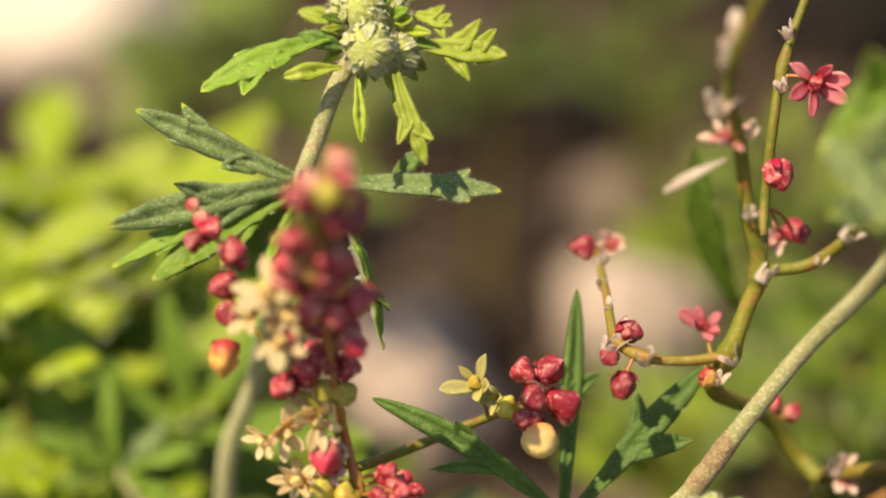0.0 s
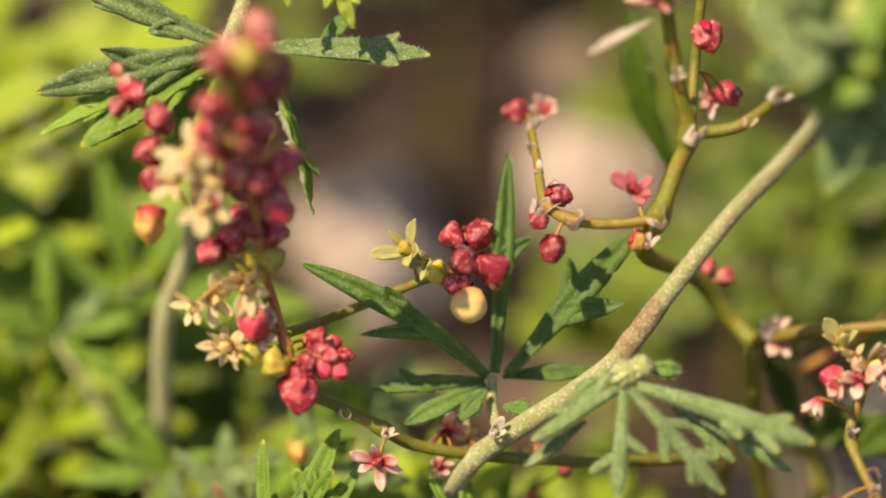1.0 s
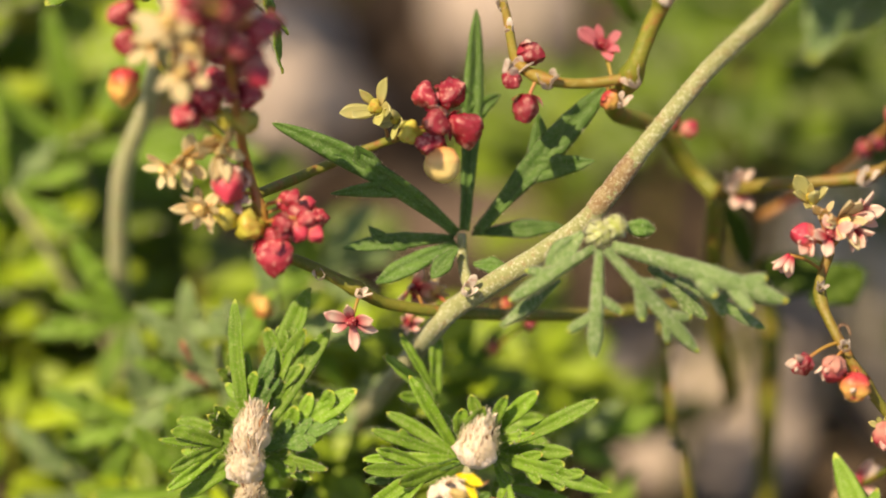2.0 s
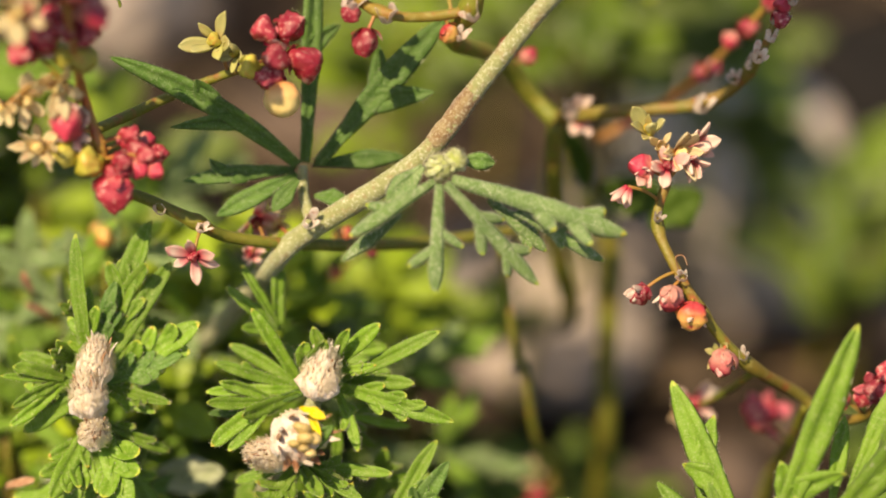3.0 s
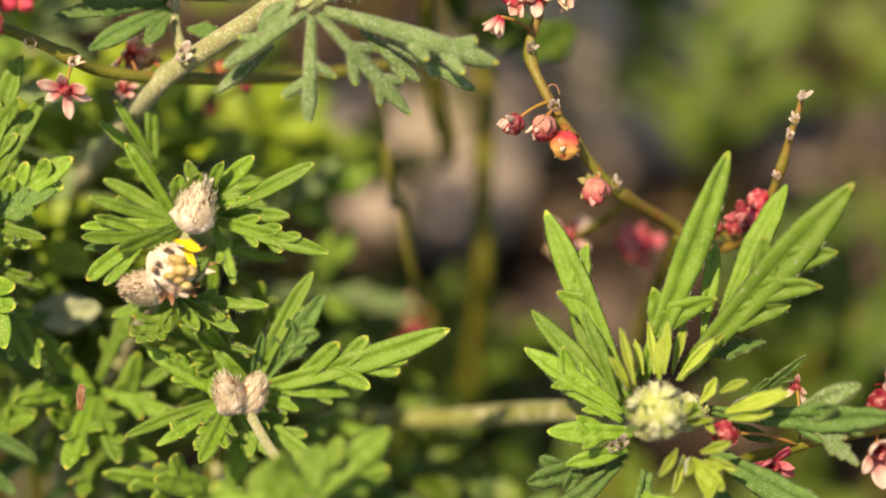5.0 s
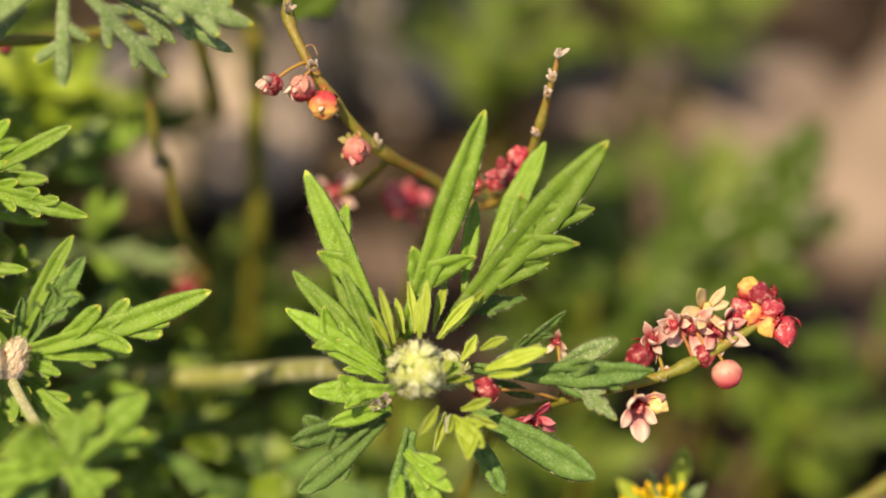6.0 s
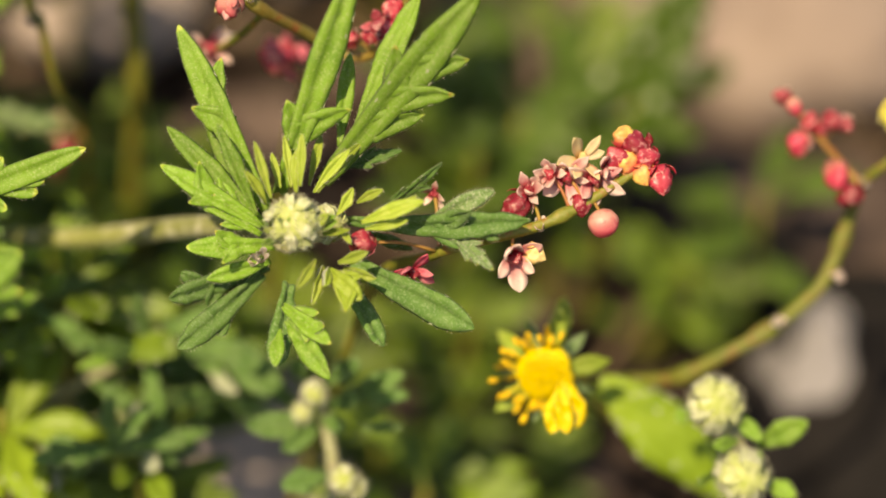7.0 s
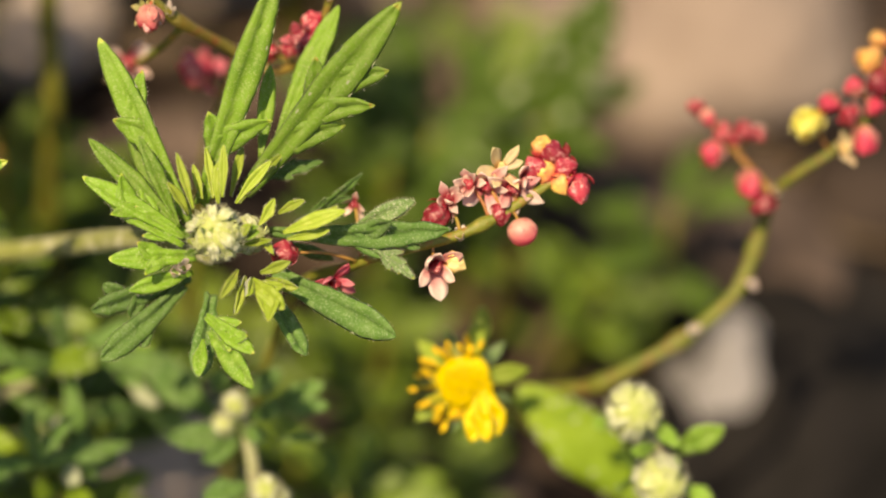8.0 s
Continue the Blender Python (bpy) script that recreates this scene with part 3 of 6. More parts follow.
def stone(p, r, material, label, seed, flat=0.6, stretch=1.0, turn=0.0):
    x, y = p[0], p[1]
    verts, faces = rock(r, seed, flat, stretch)
    z = ground_height(x, y) + r * flat * 0.55
    ob = place("stone", mesh_of("stone", verts, faces, material), None, Matrix.Translation(Vector((x, y, z)) * MM) @ Matrix.Rotation(turn, 4, "Z"))
    return tagged(ob, label, "stone", "stones on the soil")


def build_pebbles():
    r = random.Random(3)
    verts, faces = [], []
    bm = bmesh.new()
    bmesh.ops.create_icosphere(bm, subdivisions=2, radius=1.0)
    bv, bf = [v.co.copy() for v in bm.verts], [tuple(v.index for v in f.verts) for f in bm.faces]
    bm.free()
    for _ in range(1500):
        x, y = r.uniform(-170, 250), r.uniform(110, 640)
        s = min(9.0, 1.2 + r.expovariate(0.5))
        z = ground_height(x, y) + 0.25 * s
        k, off = len(verts), Vector((r.random() * 50, r.random() * 50, 0))
        ax = Vector((r.uniform(0.7, 1.3), r.uniform(0.7, 1.3), r.uniform(0.5, 0.8)))
        for v in bv:
            g = 1 + 0.35 * noise.noise(v * 1.3 + off)
            verts.append((x + v.x * g * s * ax.x, y + v.y * g * s * ax.y, z + v.z * g * s * ax.z))
        faces += [tuple(i + k for i in f) for f in bf]
    ob = place("pebbles", mesh_of("pebbles", verts, faces, PEBBLE), None, Matrix.Identity(4))
    tagged(ob, "brown and mauve pebbles scattered on the soil", "pebbles", kind="stuff")


def build_litter():
    r = random.Random(5)
    verts, faces = [], []
    for _ in range(900):
        x, y = r.uniform(-170, 250), r.uniform(110, 640)
        z = ground_height(x, y) + r.uniform(0.8, 4)
        ln, wd, a, cup = r.uniform(4, 15), r.uniform(2, 6), r.uniform(0, 6.3), r.uniform(-0.3, 0.5)
        tl = r.uniform(-0.4, 0.4)
        k = len(verts)
        for i in range(5):
            s = i / 4 - 0.5
            w = wd * (1 - (2 * s) ** 2 * 0.85)
            for q in (-0.5, 0, 0.5):
                lx, ly = s * ln, q * w
                lz = cup * abs(q) * w + tl * lx + 0.4 * math.sin(s * 7 + a)
                verts.append((x + lx * math.cos(a) - ly * math.sin(a), y + lx * math.sin(a) + ly * math.cos(a), z + abs(lz)))
        for i in range(4):
            for j in range(2):
                b = k + i * 3 + j
                faces.append((b, b + 1, b + 4, b + 3))
    ob = place("dead_leaves", mesh_of("dead_leaves", verts, faces, LITTER_MIX), None, Matrix.Identity(4))
    tagged(ob, "dry brown leaf litter lying on the soil", "leaf litter", kind="stuff")
    verts, faces = [], []
    for _ in range(160):
        x, y = r.uniform(-150, 230), r.uniform(130, 600)
        a, ln = r.uniform(0, 6.3), r.uniform(15, 60)
        p = Vector((x, y, ground_height(x, y) + 1.5))
        d = Vector((math.cos(a), math.sin(a), r.uniform(-0.02, 0.12))) * ln
        vs, fs, _l = tube([p, p + d * 0.5 + Vector((0, 0, 1.5)), p + d], [0.5, 0.6, 0.3], 5, 3)
        k = len(verts)
        verts += vs
        faces += [tuple(i + k for i in f) for f in fs]
    ob = place("dry_straw", mesh_of("dry_straw", verts, faces, STRAW), None, Matrix.Identity(4))
    tagged(ob, "dry straw-coloured stalks lying on the soil", "straw", kind="stuff")


def per_island(source, name, spread=0.5):
    """The same surface for loose pieces in one mesh: each piece lighter or darker."""
    m = source.copy()
    m.name = name
    n, k = m.node_tree.nodes, m.node_tree.links
    geo = n.new("ShaderNodeNewGeometry")
    for node in n:
        if node.bl_idname == "ShaderNodeHueSaturation":
            link = node.inputs["Value"].links[0]
            rng = link.from_node
            rng.inputs[3].default_value, rng.inputs[4].default_value = 1 - spread, 1 + spread
            k.new(geo.outputs["Random Per Island"], rng.inputs[0])
    return m


PEBBLE = per_island(STONE, "pebble", 0.55)
LITTER_MIX = per_island(LITTER, "leaf_litter", 0.7)
build_ground()
build_pebbles()
build_litter()
PALE = "pale pinkish stone, sunlit, lying on the soil"
for p, r, material, label, flat, stretch in (
    ((-76.3, 476.0), 24, STONE_WHITE, "whitish sunlit stone, brightest on the soil", 0.6, 1.1),
    ((-57.4, 440.5), 9, STONE_PALE, PALE, 0.6, 1.0),
    ((-31.9, 433.3), 8, STONE, "small brown stone on the soil", 0.7, 1.0),
    ((0.6, 375.4), 7, STONE, "small round brown stone on the soil", 0.8, 1.0),
    ((26.8, 469.3), 8, STONE, "brown stone half sunk in the soil", 0.5, 1.0),
    ((30.5, 345.8), 13, STONE_MID, PALE, 0.9, 0.9),
    ((27.2, 369.9), 7, STONE_PALE, PALE, 0.9, 0.9),
    ((30.7, 396.9), 8, STONE_PALE, PALE, 0.7, 0.9),
    ((-4.6, 333.2), 14, STONE_MID, PALE, 0.7, 0.8),
    ((28.6, 292.1), 10, STONE, "brown stone half sunk in the soil", 0.6, 1.4),
    ((47.8, 259.2), 12, STONE_GREY, "grey stone half sunk in the soil", 0.6, 1.0),
    ((81.5, 277.3), 16, STONE, "brown stone half sunk in the soil", 0.5, 1.3),
    # white instead of pinkish grey: the colour makes up for missing sun here
    ((77.3, 268.6), 16, STONE_WHITE, "pinkish-grey stone half sunk in the soil, whitened in place of sunlight", 1.0, 1.2),
    ((141.6, 230.0), 17, STONE_PALE, "large pale pinkish stone behind the green stems", 0.75, 1.25),
    ((119.7, 167.6), 9, STONE_GREY, "smooth grey stone on dark soil", 0.9, 1.3),
    ((-1.4, 322.7), 11, STONE_MID, PALE, 0.7, 0.8),
    ((77.8, 261.6), 11, STONE_MID, PALE, 0.8, 1.2),
    ((49.0, 255.4), 8, STONE_PALE, PALE, 0.6, 1.0),
    ((99.4, 251.6), 7, STONE_PALE, PALE, 0.6, 1.0),
    # added stones; their near-black colour takes the place of shadow
    ((127.7, 164.5), 15, STONE_SHADE, "near-black stone added to stand in for shade", 0.6, 1.2),
    ((142.6, 178.6), 9, STONE_SHADE, "near-black stone added to stand in for shade", 0.6, 1.0),
    ((111.7, 161.9), 10, STONE_SHADE, "near-black stone added to stand in for shade", 0.6, 1.0),
    ((85.5, 297.7), 12, STONE_SHADE, "near-black stone added to stand in for shade", 0.6, 1.0),
    ((61.3, 246.8), 7, STONE_SHADE, "near-black stone added to stand in for shade", 0.7, 1.0),
    ((53.8, 168.3), 10, STONE_MID, PALE, 0.9, 1.3),
    ((104.7, 230.7), 10, STONE, "brown stone half sunk in the soil", 0.8, 1.1),
    ((116.9, 244.4), 14, STONE_PALE, PALE, 0.7, 1.1),
    ((49.0, 242.8), 12, STONE_MID, PALE, 0.8, 1.0),
    ((49.9, 259.9), 11, STONE_PALE, PALE, 0.8, 1.0),
    ((58.9, 260.5), 14, STONE_MID, PALE, 0.8, 0.9),
    ((89.7, 270.0), 8, STONE, "brown stone half sunk in the soil", 0.7, 1.0),
    ((98.4, 296.7), 14, STONE_SHADE, "near-black stone added to stand in for shade", 0.6, 1.2),
    ((108.6, 303.5), 14, STONE_SHADE, "near-black stone added to stand in for shade", 0.6, 1.2),
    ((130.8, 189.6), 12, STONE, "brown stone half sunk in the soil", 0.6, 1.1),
    ((118.9, 187.4), 10, STONE_SHADE, "near-black stone added to stand in for shade", 0.6, 1.2),
    ((13.7, 447.1), 12, STONE_SHADE, "near-black stone added to stand in for shade", 0.6, 1.1),
    ((26.0, 426.9), 11, STONE_SHADE, "near-black stone added to stand in for shade", 0.6, 1.0),
    ((2.6, 426.5), 10, STONE_SHADE, "near-black stone added to stand in for shade", 0.6, 1.0),
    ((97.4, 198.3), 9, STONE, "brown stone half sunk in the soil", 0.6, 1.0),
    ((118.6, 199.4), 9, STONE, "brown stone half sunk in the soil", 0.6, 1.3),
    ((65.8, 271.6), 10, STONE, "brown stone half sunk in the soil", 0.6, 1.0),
    ((128.0, 146.0), 13, STONE_SHADE, "near-black stone added to stand in for shade", 0.5, 1.3),
    ((106.0, 146.0), 11, STONE_SHADE, "near-black stone added to stand in for shade", 0.5, 1.2),
    ((80.0, 470.0), 17, STONE_SHADE, "near-black stone added to stand in for shade", 0.6, 1.2),
    ((104.0, 500.0), 19, STONE_SHADE, "near-black stone added to stand in for shade", 0.6, 1.1),
    ((58.0, 505.0), 14, STONE_SHADE, "near-black stone added to stand in for shade", 0.6, 1.0),
):
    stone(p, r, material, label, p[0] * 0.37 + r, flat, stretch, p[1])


# ---- weeds farther back ----
def weed(base, leaves, material, label, size=9.0, spread=12.0, width=0.45, seed=0):
    r = random.Random(seed * 17 + 5)
    height = max(8.0, base[2])
    base = (base[0], base[1], ground_height(base[0], base[1]))
    w = thing("weed", base, label, "weed", "green weeds on the soil")
    b = V(base)
    top = b + Vector((r.uniform(-3, 3), r.uniform(-3, 3), height))
    stalk(w, [b - Vector((0, 0, 1)), b.lerp(top, 0.5) + Vector((1, 0, 0)), top], [0.8, 0.6, 0.4], STEM_GREEN)
    for i in range(leaves):
        h = 1 - size * r.uniform(-0.1, 1.1) / max(height, size * 1.2)
        a = i * 2.4 + r.uniform(-0.4, 0.4)
        q = b.lerp(top, h)
        d = Vector((math.cos(a), math.sin(a), r.uniform(0.1, 0.7)))
        ln = size * r.uniform(0.7, 1.25)
        s = q + d * spread * 0.25 * r.random()
        leaflet(w, s, s + d.normalized() * ln, ln * width, 0, (d.x * -0.3, d.y * -0.3 - 0.35, 1.0), material, r.uniform(0.2, 0.8), "leaf", neck=0.12, fold=0.2, thick=0.2, rows=14)
    return w


GREEN = "low green weed with soft oval leaves on the soil"
BRIGHT = "low bright yellow-green weed with soft oval leaves"
DEEP = "low dark green weed, half shade put into its leaf colour"
for i, (p, leaves, material, label, size) in enumerate((
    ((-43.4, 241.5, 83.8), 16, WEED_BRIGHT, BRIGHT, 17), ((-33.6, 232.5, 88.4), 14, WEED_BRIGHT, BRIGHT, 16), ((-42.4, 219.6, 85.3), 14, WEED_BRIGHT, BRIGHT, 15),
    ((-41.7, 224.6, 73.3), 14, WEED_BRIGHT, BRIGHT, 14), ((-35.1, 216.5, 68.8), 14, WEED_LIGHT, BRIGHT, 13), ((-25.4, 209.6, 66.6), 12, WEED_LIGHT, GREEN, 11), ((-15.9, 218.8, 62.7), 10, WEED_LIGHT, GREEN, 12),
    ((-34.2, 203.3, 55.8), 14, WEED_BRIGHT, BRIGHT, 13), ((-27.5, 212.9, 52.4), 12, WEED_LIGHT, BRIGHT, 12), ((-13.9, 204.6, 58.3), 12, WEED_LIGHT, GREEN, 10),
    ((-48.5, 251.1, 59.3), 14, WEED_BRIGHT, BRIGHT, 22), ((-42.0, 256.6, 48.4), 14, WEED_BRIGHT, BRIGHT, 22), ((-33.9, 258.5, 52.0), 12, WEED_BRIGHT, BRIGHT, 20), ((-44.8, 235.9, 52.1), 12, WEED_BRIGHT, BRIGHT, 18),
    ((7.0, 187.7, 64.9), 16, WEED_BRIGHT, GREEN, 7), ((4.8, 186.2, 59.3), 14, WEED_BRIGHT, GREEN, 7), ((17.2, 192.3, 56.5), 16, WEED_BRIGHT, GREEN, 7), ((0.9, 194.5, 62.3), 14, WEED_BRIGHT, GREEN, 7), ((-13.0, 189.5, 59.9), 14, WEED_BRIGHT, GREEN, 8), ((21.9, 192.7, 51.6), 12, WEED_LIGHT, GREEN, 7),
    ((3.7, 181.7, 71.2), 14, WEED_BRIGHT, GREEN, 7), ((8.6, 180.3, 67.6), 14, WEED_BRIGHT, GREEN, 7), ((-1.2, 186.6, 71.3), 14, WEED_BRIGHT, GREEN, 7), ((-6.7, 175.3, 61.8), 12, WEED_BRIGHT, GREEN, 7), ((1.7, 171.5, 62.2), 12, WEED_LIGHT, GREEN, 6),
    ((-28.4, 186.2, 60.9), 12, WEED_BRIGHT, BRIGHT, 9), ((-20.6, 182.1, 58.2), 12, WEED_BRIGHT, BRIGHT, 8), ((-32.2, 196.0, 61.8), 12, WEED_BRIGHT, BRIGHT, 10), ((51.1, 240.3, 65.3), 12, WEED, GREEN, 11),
    ((1.2, 173.5, 52.6), 12, WEED_BRIGHT, GREEN, 7), ((25.6, 198.1, 55.7), 10, WEED_LIGHT, GREEN, 7),
    ((45.1, 177.5, -4.8), 12, WEED, GREEN, 12), ((30.1, 178.3, 4.6), 12, WEED_DARK_SHADE, DEEP, 12), ((54.7, 186.5, -7.1), 10, WEED_LIGHT, GREEN, 12), ((35.0, 163.4, 6.7), 12, WEED_DARK_SHADE, DEEP, 11), ((68.1, 171.7, -1.9), 10, WEED, GREEN, 10),
    ((7.4, 370.1, 49.1), 9, WEED_DARK_SHADE, DEEP, 12), ((32.7, 329.0, 57.0), 7, WEED_DARK_SHADE, DEEP, 10),
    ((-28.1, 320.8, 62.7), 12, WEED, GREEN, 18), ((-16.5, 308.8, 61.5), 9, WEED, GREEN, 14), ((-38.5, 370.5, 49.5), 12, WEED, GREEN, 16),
    ((29.9, 371.0, 50.9), 8, WEED_DARK_SHADE, DEEP, 12),
    ((45.7, 277.4, 66.6), 12, WEED, GREEN, 12), ((29.9, 248.2, 54.1), 14, WEED, GREEN, 13), ((42.9, 232.8, 67.9), 14, WEED, GREEN, 13),
    ((35.7, 284.0, 57.6), 8, WEED_LIGHT, BRIGHT, 11), ((-40.8, 228.1, 58.7), 15, WEED, GREEN, 15), ((-32.2, 217.7, 60.4), 14, WEED_BRIGHT, BRIGHT, 14),
    ((-6.5, 215.8, 57.5), 12, WEED, GREEN, 12), ((26.1, 245.1, 48.7), 11, WEED_LIGHT, BRIGHT, 13), ((50.5, 243.3, 65.5), 14, WEED_DARK_SHADE, DEEP, 13),
    ((59.5, 263.0, 45.9), 14, WEED_DARK_SHADE, DEEP, 16), ((65.3, 249.6, 45.7), 12, WEED, GREEN, 14), ((22.2, 204.9, 46.7), 14, WEED_LIGHT, GREEN, 9),
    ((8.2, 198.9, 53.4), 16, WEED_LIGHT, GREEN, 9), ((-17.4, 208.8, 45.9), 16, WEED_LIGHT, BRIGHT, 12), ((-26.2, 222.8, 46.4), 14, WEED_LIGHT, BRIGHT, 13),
    ((-1.1, 206.1, 44.8), 16, WEED, GREEN, 10), ((81.8, 236.6, 31.7), 12, WEED, GREEN, 13), ((25.3, 191.8, 32.2), 16, WEED_DARK_SHADE, DEEP, 9),
    ((19.5, 203.8, 44.5), 15, WEED_LIGHT, GREEN, 8), ((30.7, 211.5, 39.9), 10, WEED_DARK_SHADE, DEEP, 9), ((39.1, 187.1, 29.5), 14, WEED, GREEN, 8),
    ((82.4, 229.8, 31.1), 9, WEED, GREEN, 9), ((101.2, 238.6, 31.3), 9, WEED, GREEN, 9), ((89.9, 197.1, 27.1), 14, WEED_DARK_SHADE, DEEP, 13), ((84.3, 189.0, 32.4), 10, WEED_DARK_SHADE, DEEP, 9), ((96.2, 186.8, 33.6), 10, WEED_DARK_SHADE, DEEP, 9), ((106.6, 238.2, 31.7), 9, WEED, GREEN, 12),
    ((79.2, 187.4, 28.5), 9, WEED_DARK_SHADE, DEEP, 11), ((35.7, 182.1, 25.3), 14, WEED, GREEN, 8), ((43.5, 193.5, 25.0), 10, WEED_DARK_SHADE, DEEP, 9),
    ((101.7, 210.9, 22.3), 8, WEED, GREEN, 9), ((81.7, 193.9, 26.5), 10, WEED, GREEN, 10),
    ((75.1, 172.2, 17.5), 13, WEED, GREEN, 9), ((100.5, 176.9, 18.6), 8, WEED, GREEN, 7), ((111.8, 177.8, 24.3), 8, WEED_DARK_SHADE, DEEP, 8),
    ((46.0, 168.8, 30.6), 16, WEED_DARK_SHADE, DEEP, 10), ((39.0, 165.9, 24.8), 16, WEED_DARK_SHADE, DEEP, 10), ((62.0, 161.1, 15.9), 11, WEED, GREEN, 9), ((61.3, 145.7, 29.9), 10, WEED, GREEN, 8),
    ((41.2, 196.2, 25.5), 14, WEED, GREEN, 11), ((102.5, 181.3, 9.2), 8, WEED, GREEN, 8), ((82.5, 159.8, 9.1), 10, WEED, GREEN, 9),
    ((-11.0, 173.0, 62.0), 12, WEED_LIGHT, GREEN, 7), ((-4.0, 175.0, 65.0), 12, WEED_LIGHT, GREEN, 7), ((3.0, 172.0, 62.0), 12, WEED_LIGHT, GREEN, 7), ((9.0, 170.0, 59.0), 12, WEED, GREEN, 7), ((-16.0, 171.0, 60.0), 12, WEED_LIGHT, GREEN, 7),
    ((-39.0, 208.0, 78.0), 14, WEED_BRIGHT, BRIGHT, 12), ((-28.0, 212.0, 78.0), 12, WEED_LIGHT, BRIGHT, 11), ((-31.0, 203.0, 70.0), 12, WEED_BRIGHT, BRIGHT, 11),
    ((30.0, 158.0, 47.0), 12, WEED, GREEN, 9), ((25.0, 151.0, 40.0), 12, WEED_LIGHT, GREEN, 9), ((36.0, 147.0, 37.0), 10, WEED, GREEN, 8),
)):
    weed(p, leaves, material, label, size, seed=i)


# a broad dark leaf standing in front of the large pale stone
dock = weed((92.1, 187.5, 16.3), 4, WEED, DEEP, 8, seed=90)
leaflet(dock, (91.5, 186.2, 17.7), (101.7, 189.2, 50.8), 10.5, 0, (-0.5, -0.7, 0.4), WEED_DARK_SHADE, 0.3, "leaf", neck=0.25, fold=0.25, rows=20)
leaflet(dock, (91.5, 186.2, 17.7), (97.4, 198.1, 37.2), 6.5, 0, (-0.3, -0.7, 0.5), WEED_LIGHT, 0.4, "leaf", neck=0.25, fold=0.25, rows=20)
leaflet(dock, (91.5, 186.2, 17.7), (83.3, 197.1, 30.2), 6.0, 0, (0.2, -0.7, 0.5), WEED, 0.4, "leaf", neck=0.25, fold=0.25, rows=20)


# ---- the cinquefoils and sorrels ----
CINQ = "silvery cinquefoil"
SORREL = "red sorrel"


def leaf_of(plant, base, rows, material=None, bend=0.3, **more):
    """Leaflets that spread from one point: rows of tip, width, lobes and, where it differs, the material."""
    for row in rows:
        tip, width, lobes = row[:3]
        leaflet(plant, base, tip, width, lobes, None, row[3] if len(row) > 3 else material, bend * rnd.uniform(0.5, 1.5), **more)


def petiole(plant, base, r=0.38):
    """A leaf stalk from base down to the nearest stem, or to the soil."""
    b = V(base)
    q = min((p for p in LINES[plant] if p.z < b.z - 2), key=lambda p: (p - b).length + 0.3 * abs(p.z - b.z + 8))
    verts, faces, _ = tube([V((0, 0, 0)), (q - b) * 0.5 + Vector((0, 0.8, -1.5)), q - b], [r, r * 1.1, r * 1.2], 8, 5)
    return part("petiole", verts, faces, STEM_FELT, plant, b)


def spent_head(plant, p, r, way=(0, -0.6, 0.8), seeds=False):
    """A withered flower head: a pale woolly cup with brown drawn-together tips."""
    d = V(way).normalized()
    m = toward(V(p) - d * r * (1.0 if seeds else 1.3), d, 1.0)
    verts, faces = knob(16, 24, 5, 0.12, 0.0, 0.32, 1.0, SEED_NO[0], 0.95 if seeds else 1.06)
    SEED_NO[0] += 1
    lean = rnd.uniform(-0.18, 0.18)
    shaped = []
    for x, y, z in verts:
        slim = 1.0 if seeds else 1.0 - 0.16 * max(0.0, z - 0.6) ** 1.5
        shaped.append((x * slim * r + lean * z * z * r * 0.3, y * slim * r, z * r))
    ob = place("seed_head", mesh_of("seed_head", shaped, faces, SPENT), plant, m, "woolly pinkish-white withered flower head")
    for i in range(16):
        a = math.tau * (i + rnd.uniform(-0.4, 0.4)) / 16
        ln = r * rnd.uniform(0.7, 1.45)
        me = petal_mesh("withered_sepal", ln, r * rnd.uniform(0.16, 0.40), rnd.uniform(-0.3, 0.2), SPENT_TIP if i % 3 else SPENT, 0.2, 0.07)
        q = m @ Matrix.Rotation(a, 4, "Z") @ Matrix.Translation(Vector((0, r * (0.86 if seeds else rnd.uniform(0.35, 0.8)), r * (1.2 if seeds else 1.6))) * MM)
        place("withered_sepal", me, ob, q @ Matrix.Rotation(1.35 if seeds else rnd.uniform(1.5, 1.9), 4, "X"))
    if seeds:
        for i in range(7):
            a, rr = i * 2.4 + rnd.uniform(-0.5, 0.5), r * 0.6 * math.sqrt(i / 7)
            place("seed", SEED_MESH, ob, m @ Matrix.Translation(Vector((rr * math.cos(a), rr * math.sin(a), r * 1.85)) * MM) @ Matrix.Rotation(rnd.uniform(-0.5, 0.5), 4, "X") @ Matrix.Scale(r * rnd.uniform(0.24, 0.36), 4))
    # silky wool, combed upwards
    hv, hf = [], []
    for _ in range(900):
        c = Vector([rnd.gauss(0, 1) for _ in range(3)]).normalized()
        a = Vector((c.x * r, c.y * r, (r * 0.95 + c.z * r * 0.95) if seeds else (r * 1.3 + c.z * r * 1.3)))
        if seeds and c.z > 0.25:
            continue
        a.xy *= 1.0 if seeds else 1.0 - 0.16 * max(0.0, a.z / r - 0.6) ** 1.5
        way = (Vector((0, 0, r * (2.6 if seeds else 5.5))) - a).normalized() + c * rnd.uniform(-0.05, 0.16) + Vector([rnd.gauss(0, 0.27) for _ in range(3)])
        way.normalize()
        t = a + way * r * rnd.uniform(0.35, 0.8)
        mid = a.lerp(t, 0.5) + c * 0.16 * r
        w = way.cross(c).normalized() * 0.06
        k = len(hv)
        hv += [a - w, a + w, mid + w * 0.7, mid - w * 0.7, t]
        hf += [(k, k + 1, k + 2, k + 3), (k + 3, k + 2, k + 4)]
    w = place("wool", mesh_of("wool", hv, hf, WOOL), ob, m)
    w["kind"] = "stuff"
    return ob


